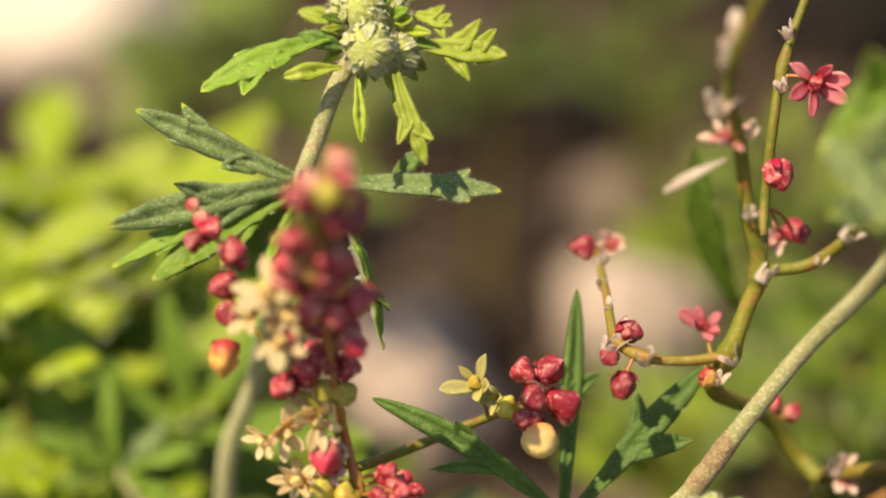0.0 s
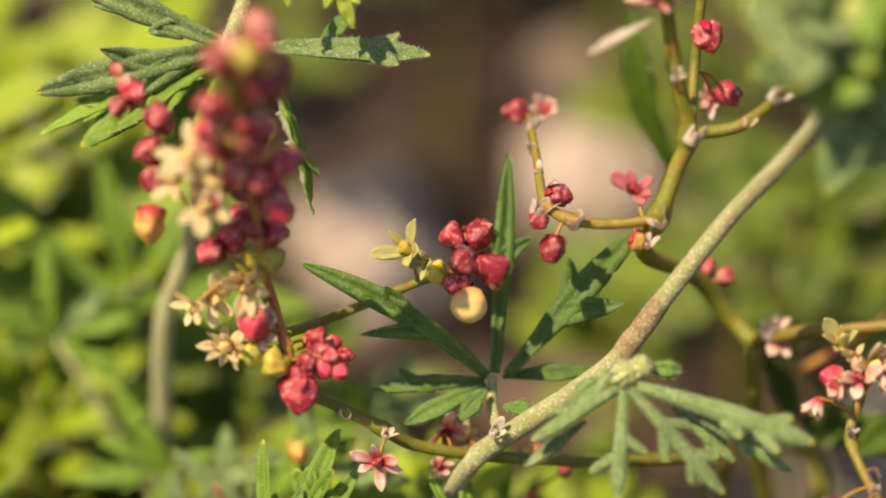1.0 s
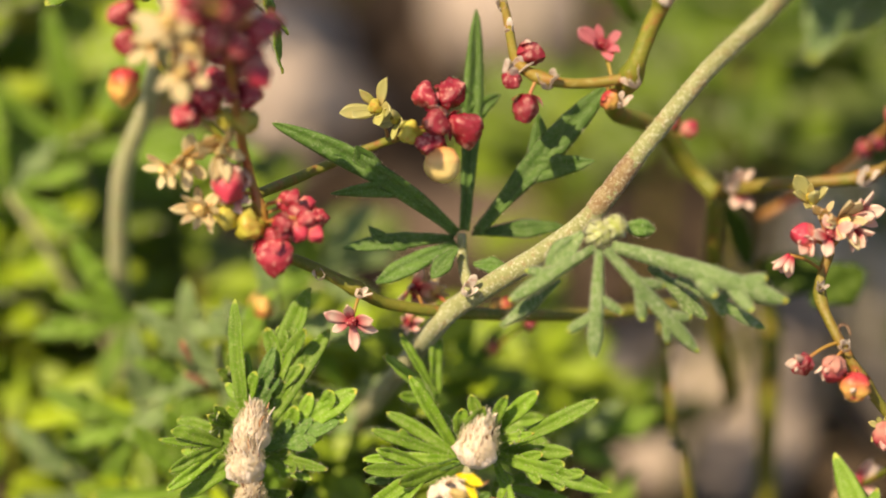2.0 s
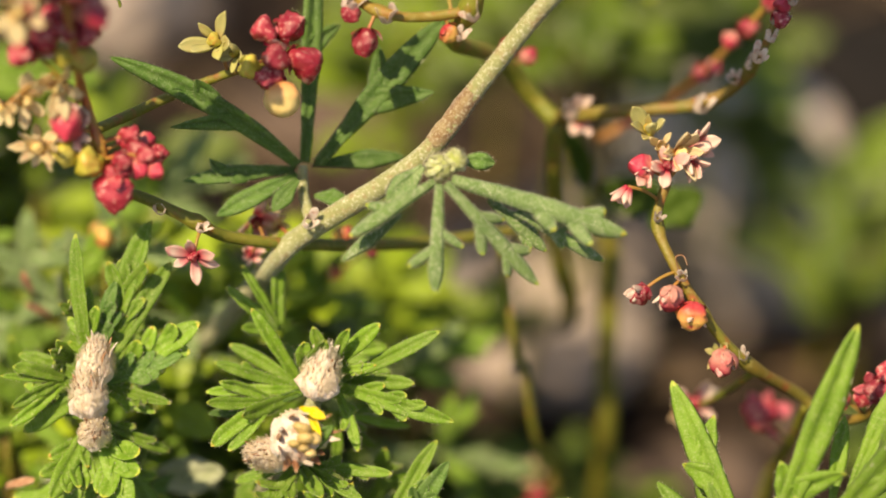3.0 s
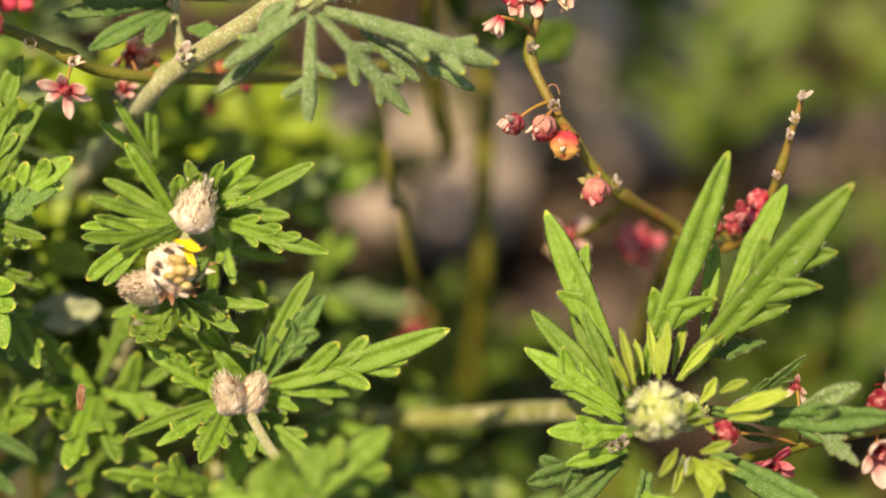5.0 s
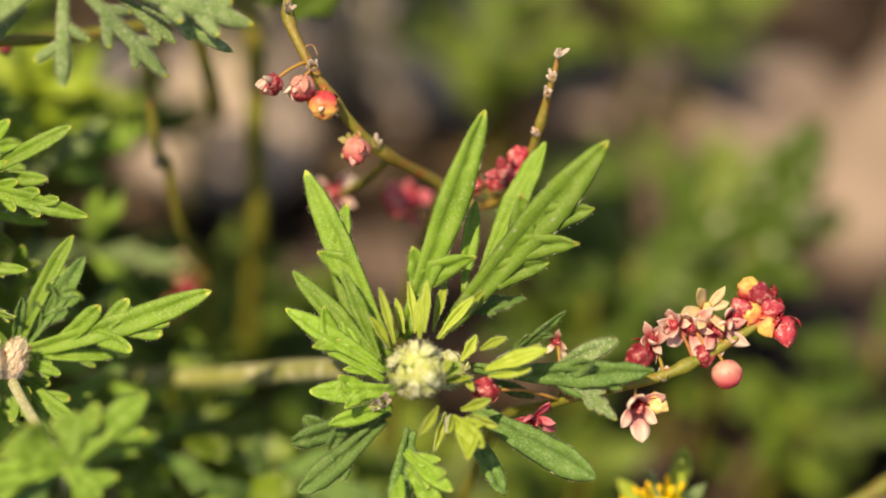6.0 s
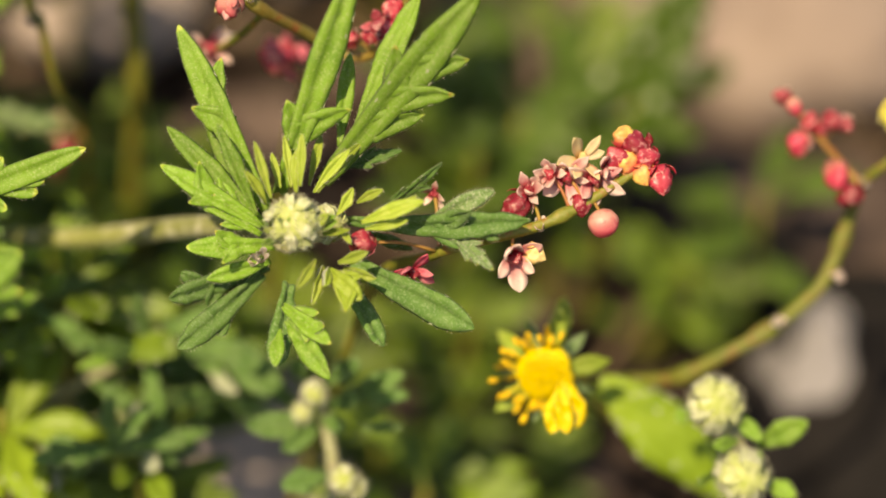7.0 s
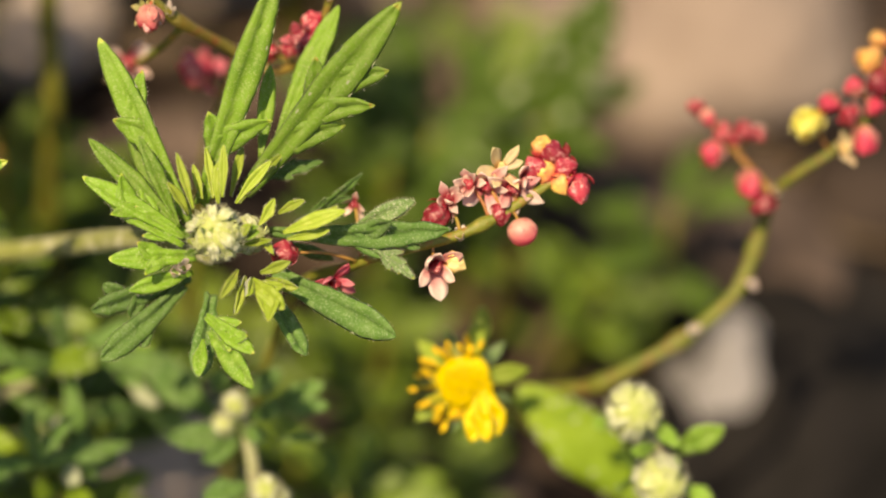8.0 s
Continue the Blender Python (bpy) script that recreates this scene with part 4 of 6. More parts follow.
SEED_MESH = mesh_of("seed", *knob(7, 8, 2, 0.05, 0.1, 0.1, 0.7), SEED)

# upright cinquefoil with a budding head
c1 = thing("cinquefoil", (-14, 196, 0), "silvery cinquefoil with a green woolly budding head and lobed leaves", "plant", CINQ)
stalk(c1, [(-5.8, 187.4, 125.0), (-7.2, 186.3, 123.0), (-8.5, 185.1, 120.7), (-9.8, 184.3, 117.1), (-11.1, 183.6, 113.6), (-13.1, 186.3, 103.7), (-16.0, 188.7, 91.1), (-18.9, 189.7, 80.4)] + rooted((-18.9, 189.7, 80.4), -2, 8), [0.75, 0.75, 0.75, 0.72, 0.72, 0.75, 0.85, 0.9, 1.0, 1.1, 1.2], STEM_FELT, label="pale woolly stem")
hairs(c1, [(-7.2, 186.3, 123.0), (-8.5, 185.1, 120.7), (-9.8, 184.3, 117.1), (-11.1, 183.6, 113.6)], 0.72, 260, 0.5, 2)
for p, r in (((-5.5, 184.0, 125.1), 2.1), ((-6.2, 187.4, 127.1), 1.9), ((-3.2, 185.7, 123.9), 1.6), ((-7.6, 189.1, 126.0), 1.5), ((-4.0, 189.0, 125.9), 1.7), ((-5.4, 189.5, 129.0), 1.8)):
    felted_bud(c1, p, r, (rnd.uniform(-0.3, 0.3), -0.75, 0.35))
leaflet(c1, (-8.5, 187.3, 124.9), (-18.8, 182.5, 122.2), 4.2, 1, (-0.1, -0.6, 0.8), LEAF, 0.5, given=((-1, 0.72, 0.9), (1, 0.66, 0.5), (-1, 0.5, 0.5)), sweep=0.6)
leaflet(c1, (-7.8, 184.3, 123.4), (-12.4, 183.0, 123.1), 1.6, 0, None, LEAF_YOUNG, 0.4, "bract")
leaflet(c1, (-7.6, 186.8, 124.0), (-11.2, 186.5, 125.3), 1.7, 0, None, LEAF_DARK_SHADE, 0.3, "bract")
leaflet(c1, (-6.5, 183.0, 123.2), (-6.1, 179.7, 119.1), 1.35, 0, None, LEAF_YOUNG, 0.2, "bract")
leaflet(c1, (-3.5, 183.2, 123.6), (-1.0, 178.9, 117.6), 2.6, 1, None, LEAF_YOUNG, 0.3, "bract", given=((1, 0.6, 0.9), (-1, 0.7, 0.7)), sweep=0.9)
leaflet(c1, (-3.7, 185.1, 122.8), (-2.7, 182.1, 119.3), 1.3, 0, None, LEAF_YOUNG, 0.2, "bract")
leaflet(c1, (-1.9, 187.0, 124.2), (5.3, 185.7, 123.9), 3.4, 1, (0.0, -0.7, 0.7), LEAF_YOUNG, 0.25, "bract", given=((-1, 0.55, 1.2), (1, 0.52, 1.3), (-1, 0.75, 0.7)), sweep=0.6)
leaflet(c1, (-1.9, 189.1, 126.0), (1.0, 187.7, 125.7), 2.4, 1, None, LEAF_YOUNG, 0.3, "bract")
leaflet(c1, (-2.6, 189.6, 127.1), (0.5, 189.5, 129.1), 2.6, 1, None, LEAF_YOUNG, 0.3, "bract")
leaflet(c1, (-8.1, 189.4, 126.6), (-10.0, 190.0, 129.8), 2.2, 1, None, LEAF_YOUNG, 0.3, "bract")
leaflet(c1, (-7.7, 188.7, 125.4), (-11.4, 190.1, 125.8), 1.8, 0, None, LEAF_YOUNG, 0.3, "bract")
leaf_of(c1, (-11.2, 183.6, 113.5), [((-24.0, 183.5, 119.7), 3.6, 1, LEAF_GREY), ((-26.4, 181.0, 110.7), 4.2, 1, LEAF_GREY)], LEAF, 0.25)
leaf_of(c1, (-11.4, 184.3, 112.7), [((-26.2, 180.3, 107.4), 3.4, 1, LEAF), ((-22.9, 179.0, 107.0), 5.8, 1, LEAF), ((-15.5, 181.7, 105.7), 5.0, 1, LEAF)], LEAF, 0.3)
leaflet(c1, (-8.5, 183.5, 113.4), (4.8, 181.4, 113.9), 3.6, 1, (0.1, -0.6, 0.8), LEAF_GREY, 0.25, given=((1, 0.80, 0.7), (-1, 0.78, 0.6)), sweep=0.7)
leaflet(c1, (-3.9, 183.6, 113.6), (-1.3, 184.7, 115.8), 1.8, 0, None, LEAF_DARK_SHADE, 0.2)
leaflet(c1, (-8.5, 183.1, 112.6), (-6.2, 173.4, 105.1), 4.2, 1, (0.9, -0.5, 0.2), LEAF, 0.6, side_bend=-0.32, fold=0.6, tooth=0.5)
r1 = random.Random(11)
hub = V((-5.6, 188.3, 124.6))
for k in range(22):
    a = k * 2.4
    d = Vector((math.cos(a), -0.1 - 0.2 * r1.random(), math.sin(a) * 0.8)).normalized()
    st = hub + d * r1.uniform(1.6, 2.8)
    leaflet(c1, st, st + (d + Vector((0, -0.3, -0.1))).normalized() * r1.uniform(1.6, 3.6), r1.uniform(0.8, 1.5), 0, None, r1.choice([LEAF_YOUNG, LEAF_YOUNG, LEAF]), 0.3, "bract", fold=0.6, rows=16)
sheath(c1, (-10.9, 181.8, 114.6), 0.8, (0, -0.5, 1))

# sorrel with the tall dense spike
s1 = thing("sorrel", (34, 190, 0), "sheep sorrel with dense spikes of red pods and cream flowers", "plant", SORREL)
stalk(s1, [(30.7, 175.5, 79.0), (20.7, 170.9, 81.4), (10.7, 166.9, 84.7), (4.1, 165.5, 86.8), (1.3, 164.9, 88.9), (-2.3, 165.5, 90.7), (-4.4, 164.8, 92.2)],
      [0.55, 0.55, 0.5, 0.5, 0.5, 0.48, 0.46], STEM_GREEN, knots=(0.66,))
stalk(s1, [(-4.2, 164.8, 92.0), (-5.2, 164.6, 92.8), (-6.2, 165.6, 96.3), (-7.1, 167.2, 99.1), (-7.6, 166.4, 102.6), (-8.2, 165.2, 108.8), (-8.3, 159.9, 118.1), (-8.5, 157.4, 124.0), (-7.8, 157.1, 127.7)],
      [0.46, 0.44, 0.40, 0.38, 0.36, 0.33, 0.3, 0.28, 0.2], STEM_RED, "spike_stem", "thin reddish stem", knots=(0.25,))
stalk(s1, [(30.7, 175.5, 79.0)] + rooted((30.7, 175.5, 79.0), 10, 80), [0.55, 0.6, 0.7, 0.8], STEM_GREEN)
stalk(s1, [(-7.6, 166.2, 100.1), (-9.3, 166.4, 102.6), (-12.3, 167.2, 106.1), (-14.5, 168.0, 109.7), (-15.6, 169.6, 112.8), (-17.3, 171.0, 115.4), (-18.4, 171.8, 117.0)], [0.25, 0.24, 0.22, 0.2, 0.2, 0.18, 0.12], STEM_GREEN, "side_stem")
stalk(s1, [(-6.4, 168.6, 95.5), (-4.1, 171.5, 94.6), (-0.5, 173.9, 94.8), (4.2, 173.2, 97.5), (8.2, 171.3, 100.2)], [0.45, 0.45, 0.42, 0.36, 0.25], STEM_GREEN, "side_stem")
for k in range(48):
    f = k / 47
    a, b = V((-8.6, 164.7, 110.1)), V((-8.0, 156.9, 127.3))
    q = a.lerp(b, f) + Vector((rnd.uniform(-3.0, 3.0) * (1.15 - 0.65 * f ** 2), rnd.uniform(-1.5, 1.5), rnd.uniform(-0.6, 0.6)))
    pod(s1, q, rnd.uniform(0.8, 1.15), ("red", "red", "pink", "red", "red", "gold", "pink", "red", "lime")[k % 9])
cluster(s1, [(-18.5, 170.6, 114.6), (-17.6, 171.1, 115.6), (-15.9, 170.2, 114.0), (-15.5, 170.9, 113.1), (-16.4, 169.1, 111.8), (-16.1, 168.0, 109.8), (-11.7, 166.4, 104.6), (-10.1, 166.8, 105.5), (-8.5, 166.3, 106.7), (-7.0, 166.9, 105.6), (-7.9, 166.1, 108.4), (-9.3, 167.6, 106.9)], 1.05, ["red"])
cluster(s1, [(-18.4, 171.6, 116.6), (-18.0, 172.3, 115.8), (-18.7, 171.9, 117.0)], 0.6, ["pink"])
pod(s1, (-16.3, 166.6, 107.1), 1.2, "gold", (-0.1, -0.4, -0.9))
for p, r, key in (((-12.4, 163.5, 114.2), 2.9, "cream"), ((-11.9, 162.8, 110.7), 2.9, "cream"), ((-14.0, 165.4, 111.3), 2.2, "cream"), ((-10.7, 162.7, 112.7), 2.4, "cream"), ((-9.1, 165.9, 101.6), 2.5, "cream"), ((-11.8, 166.3, 100.3), 2.4, "cream"), ((-13.3, 166.0, 99.7), 2.0, "cream"), ((-10.4, 164.6, 97.0), 2.4, "cream"), ((-10.8, 164.6, 96.6), 2.2, "cream"), ((-8.4, 165.2, 97.7), 1.8, "rose")):
    flower(s1, p, r, key)
cluster(s1, [(-7.0, 165.9, 103.8), (-8.4, 167.0, 103.7), (-6.8, 164.0, 95.7), (-9.0, 164.4, 96.4)], 1.1, ["lime"])
cluster(s1, [(-8.7, 165.6, 98.9), (-8.5, 164.8, 99.0)], 1.4, ["pink"])
cluster(s1, [(-3.8, 165.0, 97.3), (-2.6, 163.5, 96.8), (-2.0, 162.9, 95.8), (-4.6, 163.2, 96.4), (-5.3, 163.5, 94.9), (-3.3, 163.0, 96.0), (-4.3, 165.7, 96.6), (-1.9, 164.9, 95.3), (-3.0, 163.4, 94.8), (-4.4, 163.6, 95.1), (-1.4, 165.2, 95.7), (-2.5, 166.4, 95.8), (-3.5, 164.2, 96.1)], 0.80, ["red", "red", "pink"])
pod(s1, (-5.1, 162.9, 93.9), 1.35, "red", (0, -0.5, -0.8))
for p in ((1.7, 163.8, 89.2), (-1.5, 165.0, 90.2)):
    sheath(s1, p, 0.7)
flower(s1, (1.0, 162.6, 87.3), 2.1, "rose", (-0.1, -0.75, 0.35), 0.15)
flower(s1, (6.3, 170.1, 84.9), 2.2, "rose")
flower(s1, (8.1, 170.5, 84.0), 1.8, "cream")
flower(s1, (5.9, 168.4, 82.6), 1.4, "rose")
cluster(s1, [(14.0, 171.8, 81.6), (16.7, 172.3, 79.4), (13.8, 176.0, 73.9)], 0.8, ["gold", "red"])
cluster(s1, [(6.8, 171.1, 103.0), (8.7, 171.9, 102.4), (7.5, 169.3, 101.7), (7.4, 169.3, 99.6)], 1.3, ["red"])
pod(s1, (10.1, 169.9, 100.8), 1.35, "red")
place("pod", mesh_of("pod_cream", *knob(16, 20, 3, 0.05, 0.08, 0.12, 1.0, 5, 0.95), POD_CREAM), s1, toward(V((8.2, 167.8, 98.8)) - Vector((0.15, -0.6, -1.2)), (0.1, -0.4, -0.8), 1.45), "round cream-orange pod")
stalklet(s1, (8.2, 168.1, 99.4))
pod(s1, (5.7, 169.8, 100.5), 0.9, "lime")
flower(s1, (3.3, 174.1, 100.0), 2.8, "lime", (-0.5, -0.6, 0.7), 0.6)
flower(s1, (4.9, 172.8, 99.8), 1.7, "lime")

# cinquefoil with the long slanting stem
c2 = thing("cinquefoil", (-4, 196, 0), "silvery cinquefoil with a long slanting woolly stem", "plant", CINQ)
MAIN = [(35.1, 160.5, 126.6), (34.9, 164.8, 119.8), (33.5, 168.1, 113.4), (28.9, 169.9, 106.1), (23.8, 168.3, 99.4), (20.3, 166.7, 94.8), (16.8, 166.1, 91.7), (10.1, 166.4, 86.2), (7.9, 166.4, 83.6), (3.7, 173.0, 71.0), (-0.9, 183.3, 55.8), (-4.5, 195.6, 38.8)]
stalk(c2, MAIN + rooted((-4.5, 195.6, 38.8), -4, 16), [0.62, 0.66, 0.70, 0.72, 0.76, 0.84, 0.86, 0.88, 0.88, 0.88, 0.88, 0.9, 0.95, 1.0, 1.1], STEM_FELT, label="pale olive woolly stem", sides=14)
stalk(c2, [V(MAIN[4]).lerp(V(MAIN[5]), f) for f in (0.1, 0.4, 0.7, 1.0)], [0.76, 0.86, 0.87, 0.82], STEM_SCURF, "scurf", "rust-brown scurf on the stem", sides=14, rough=0.2)
hairs(c2, MAIN[2:9], 0.78, 1500, 0.34, 4)
hairs(c2, MAIN[4:6], 0.78, 420, 0.22, 5, SPENT_TIP, "short rust-brown hairs")
# its five-fingered leaf, whose dark colour includes the shade on it
stalk(c2, [(10.8, 166.8, 86.9), (10.2, 168.8, 88.3), (10.2, 170.9, 89.8)], [0.5, 0.45, 0.4], STEM_FELT, "petiole")
leaflet(c2, (9.8, 170.9, 89.9), (-2.5, 174.4, 101.2), 3.2, 1, (-0.1, -0.75, 0.6), LEAF_DARK_SHADE, 0.35, given=((-1, 0.50, 2.2), (1, 0.66, 0.35)), sweep=0.8, side_bend=-0.2)
leaflet(c2, (10.4, 171.0, 90.1), (11.6, 181.7, 104.2), 3.1, 1, None, LEAF_DARK_SHADE, 0.15, given=((-1, 0.70, 1.5), (1, 0.66, 1.6)), sweep=0.1)
leaflet(c2, (11.5, 170.9, 90.0), (21.9, 176.8, 100.0), 3.6, 1, None, LEAF_DARK_SHADE, 0.2, given=((-1, 0.62, 1.1), (1, 0.56, 2.1)), sweep=0.7)
leaflet(c2, (9.6, 170.7, 89.5), (0.6, 169.6, 89.5), 2.6, 1, None, LEAF_DARK_SHADE, 0.5, given=((1, 0.75, 0.8), (-1, 0.6, 0.4)), sweep=0.4)
leaflet(c2, (9.7, 169.7, 89.8), (3.2, 167.3, 87.7), 1.9, 0, None, LEAF_DARK_SHADE, 0.5)
leaflet(c2, (11.1, 171.7, 89.3), (18.5, 171.9, 89.8), 1.7, 0, None, LEAF_DARK_SHADE, 0.3)
leaflet(c2, (9.7, 168.7, 90.1), (7.6, 166.6, 88.6), 1.8, 0, None, LEAF_DARK_SHADE, 0.3)
leaflet(c2, (11.0, 168.0, 88.9), (13.5, 167.0, 89.3), 1.5, 0, None, LEAF_DARK_SHADE, 0.3)
sheath(c2, (10.4, 165.3, 88.3), 0.9)
# the hanging grey leaf at the node
felted_bud(c2, (20.2, 162.7, 95.5), 1.1, (0.4, -0.6, 0.6))
felted_bud(c2, (21.5, 163.0, 96.0), 0.9, (0.2, -0.6, 0.6))
leaflet(c2, (19.0, 162.9, 95.6), (16.1, 160.6, 93.8), 2.3, 0, None, LEAF_GREY, 0.2, "stipule")
leaflet(c2, (22.0, 163.8, 95.5), (24.7, 163.4, 95.4), 1.6, 0, None, LEAF_DARK_SHADE, 0.3, "stipule")
leaflet(c2, (19.8, 161.3, 95.3), (13.1, 158.6, 92.3), 2.0, 1, None, LEAF_GREY, 0.4, curl=0.8, fold=-0.4, thick=0.4, given=((1, 0.6, 1.2),), strap=True)
leaflet(c2, (17.2, 160.8, 92.5), (12.6, 159.0, 89.5), 1.3, 0, None, LEAF_GREY, 0.3, curl=1.2, fold=0.12)
leaflet(c2, (20.0, 160.4, 95.7), (19.4, 154.6, 89.7), 2.1, 1, None, LEAF_GREY, 0.3, curl=0.8, fold=-0.4, thick=0.4, given=((1, 0.72, 2.2), (-1, 0.55, 2.0)), sweep=0.35, strap=True)
leaflet(c2, (20.5, 160.4, 95.8), (27.4, 155.1, 89.9), 2.3, 2, None, LEAF_GREY, 0.35, curl=0.8, fold=-0.4, thick=0.4, given=((-1, 0.45, 1.2), (1, 0.5, 1.5), (-1, 0.75, 1.0), (1, 0.78, 1.0)), sweep=0.6, strap=True)
leaflet(c2, (21.1, 161.4, 95.5), (34.0, 156.1, 93.9), 3.0, 2, (0.2, -0.6, 0.7), LEAF_GREY, 0.4, curl=0.8, fold=-0.4, thick=0.4, given=((1, 0.6, 0.9), (1, 0.8, 1.0), (-1, 0.85, 0.3)), sweep=0.8, strap=True)
leaflet(c2, (26.1, 159.4, 93.7), (32.9, 157.3, 90.3), 1.8, 1, None, LEAF_GREY, 0.3, curl=0.8, fold=-0.4, thick=0.4, strap=True)
leaflet(c2, (24.1, 160.9, 93.7), (28.6, 158.9, 90.1), 1.9, 1, None, LEAF_GREY, 0.3, curl=0.8, fold=-0.4, thick=0.4, strap=True)
# its upper leaves, close to the lens
for tip, w in (((28.5, 160.7, 130.6), 5), ((28.4, 156.3, 126.9), 5.5), ((31.4, 158.1, 122.2), 4), ((38.9, 159.8, 133.6), 6), ((34.1, 162.5, 134.1), 5), ((40.5, 158.6, 123.5), 6), ((37.7, 157.5, 117.2), 5), ((32.0, 156.4, 133.4), 5), ((36.1, 153.9, 131.2), 6), ((31.4, 154.7, 128.2), 5), ((34.9, 154.6, 124.3), 5)):
    leaflet(c2, (34.9, 158.9, 127.8), tip, w * 1.9, 1, (rnd.uniform(-0.6, -0.2), -0.6, 0.7), rnd.choice([LEAF, LEAF_GREY]), 0.35, tooth=0.7)
for p in ((34.5, 157.5, 129.4), (35.7, 158.3, 130.8), (34.1, 159.9, 129.6)):
    felted_bud(c2, p, 2.0)

# sorrel with bare jointed stems
s2 = thing("sorrel", (52, 205, 0), "sheep sorrel with jointed green stems and few red flowers", "plant", SORREL)
stalk(s2, [(32.7, 179.3, 87.7), (30.5, 180.9, 89.5), (27.3, 179.8, 94.1), (22.5, 174.8, 99.3), (23.1, 171.0, 105.0), (24.3, 171.8, 108.6), (25.2, 172.3, 111.6), (24.0, 172.6, 116.4), (22.9, 172.5, 122.7), (21.5, 169.7, 128.0), (21.5, 166.6, 133.0), (22.9, 164.9, 138.3)],
      [0.8, 0.78, 0.75, 0.72, 0.72, 0.68, 0.66, 0.62, 0.55, 0.5, 0.45, 0.4], STEM_GREEN, knots=(0.36, 0.54))
stalk(s2, [(25.6, 174.3, 111.1), (26.1, 179.0, 113.7), (26.6, 181.1, 119.7), (27.4, 183.5, 124.2), (29.0, 185.8, 128.6), (30.2, 187.2, 131.2)], [0.4, 0.42, 0.42, 0.4, 0.36, 0.3], STEM_GREEN, "branch", knots=(0.6,))
stalk(s2, [(25.2, 172.2, 111.6), (28.9, 172.5, 112.1), (31.3, 171.6, 114.6), (33.0, 171.4, 116.4)], [0.45, 0.5, 0.45, 0.4], STEM_GREEN, "branch")
stalk(s2, [(23.3, 170.9, 104.9), (19.9, 170.7, 104.4), (16.6, 170.8, 104.6), (14.3, 173.2, 104.8), (13.8, 179.3, 105.6), (13.4, 186.2, 105.9)], [0.42, 0.42, 0.42, 0.4, 0.36, 0.3], STEM_RUST, "branch", knots=(0.45, 0.6))
stalk(s2, [(32.7, 179.5, 88.0), (37.0, 176.2, 90.9), (43.6, 174.4, 92.8), (46.6, 173.6, 95.6), (47.6, 171.4, 100.8), (48.5, 172.1, 103.4), (49.5, 172.1, 105.2)], [0.6, 0.6, 0.5, 0.45, 0.35, 0.3, 0.25], STEM_RUST, "branch", knots=(0.35, 0.55))
stalk(s2, [(32.7, 179.3, 87.7), (33.1, 179.5, 81.4), (34.7, 182.1, 71.8), (37.5, 185.6, 60.2)] + rooted((37.5, 185.6, 60.2), 12, 70), [0.8, 0.8, 0.8, 0.8, 0.85, 0.9, 1.0], STEM_GREEN)
pod(s2, (12.3, 187.3, 105.7), 1.05, "red", (-0.7, -0.6, 0.2))
flower(s2, (14.9, 188.2, 105.3), 1.7, "rose", opened=0.6)
cluster(s2, [(14.7, 170.0, 103.1), (15.5, 173.6, 105.5)], 1.0, ["red"])
cluster(s2, [(13.6, 171.6, 104.0)], 0.7, ["red"])
pod(s2, (21.4, 170.1, 103.2), 0.75, "gold")
for p, r in (((13.7, 172.1, 104.9), 1.2), ((13.9, 177.0, 105.4), 0.7), ((13.6, 180.5, 105.7), 0.7), ((13.5, 184.0, 106.0), 0.8), ((16.4, 170.8, 104.6), 1.1), ((23.1, 169.9, 105.1), 0.9), ((22.2, 170.0, 103.1), 0.8), ((25.3, 171.2, 111.8), 1.1), ((23.9, 171.7, 116.9), 0.8), ((31.5, 171.0, 115.6), 1.1), ((32.1, 171.8, 117.2), 1.2), ((29.6, 171.8, 112.9), 0.7), ((21.5, 167.1, 133.8), 1.2), ((21.2, 168.0, 131.2), 1.2), ((20.7, 169.2, 127.1), 1.3), ((27.2, 181.8, 123.1), 0.8), ((27.6, 183.8, 126.8), 0.8), ((23.9, 173.7, 122.9), 0.9),
             ((33.8, 178.2, 89.6), 1.3), ((43.6, 173.5, 93.3), 1.1), ((45.9, 173.0, 96.4), 0.8), ((46.8, 170.1, 100.6), 0.9), ((47.8, 171.0, 101.9), 0.8), ((49.1, 171.0, 105.4), 0.7), ((46.9, 172.4, 98.2), 0.7), ((48.2, 171.6, 103.2), 0.8), ((48.8, 171.8, 104.4), 0.7)):
    sheath(s2, p, r)
flower(s2, (22.1, 180.7, 101.8), 2.2, "red")
flower(s2, (29.7, 182.0, 123.5), 2.9, "red", (0.25, -0.85, 0.25), 0.3)
flower(s2, (21.9, 172.6, 122.8), 2.2, "rose")
pod(s2, (26.9, 178.6, 117.1), 1.15, "red", (0.3, -0.5, -0.7))
pod(s2, (29.5, 184.4, 108.8), 1.1, "red")
flower(s2, (28.5, 185.1, 108.2), 1.6, "rose")
cluster(s2, [(48.2, 171.1, 103.7), (48.7, 171.6, 104.5), (28.7, 181.3, 93.9), (29.9, 181.0, 93.4)], 0.75, ["red", "pink"])
stalk(s2, [(38.5, 187.0, 80.0), (43.5, 186.5, 84.0), (46.6, 185.0, 88.6), (49.1, 182.2, 95.2), (51.5, 180.6, 101.0)], [0.4, 0.38, 0.35, 0.3, 0.25], STEM_RED, "branch")
cluster(s2, [(49.1, 181.8, 95.2), (48.2, 182.6, 94.0), (46.6, 184.6, 88.6), (47.3, 184.4, 90.0), (50.6, 181.0, 99.0)], 0.9, ["red", "pink"])
flower(s2, (34.7, 178.6, 88.7), 2.0, "rose")
leaflet(s2, (21.8, 171.0, 122.0), (17.0, 168.1, 120.7), 0.9, 0, None, SHEATH, 0.2, "withered_bract", "white papery pointed bract")
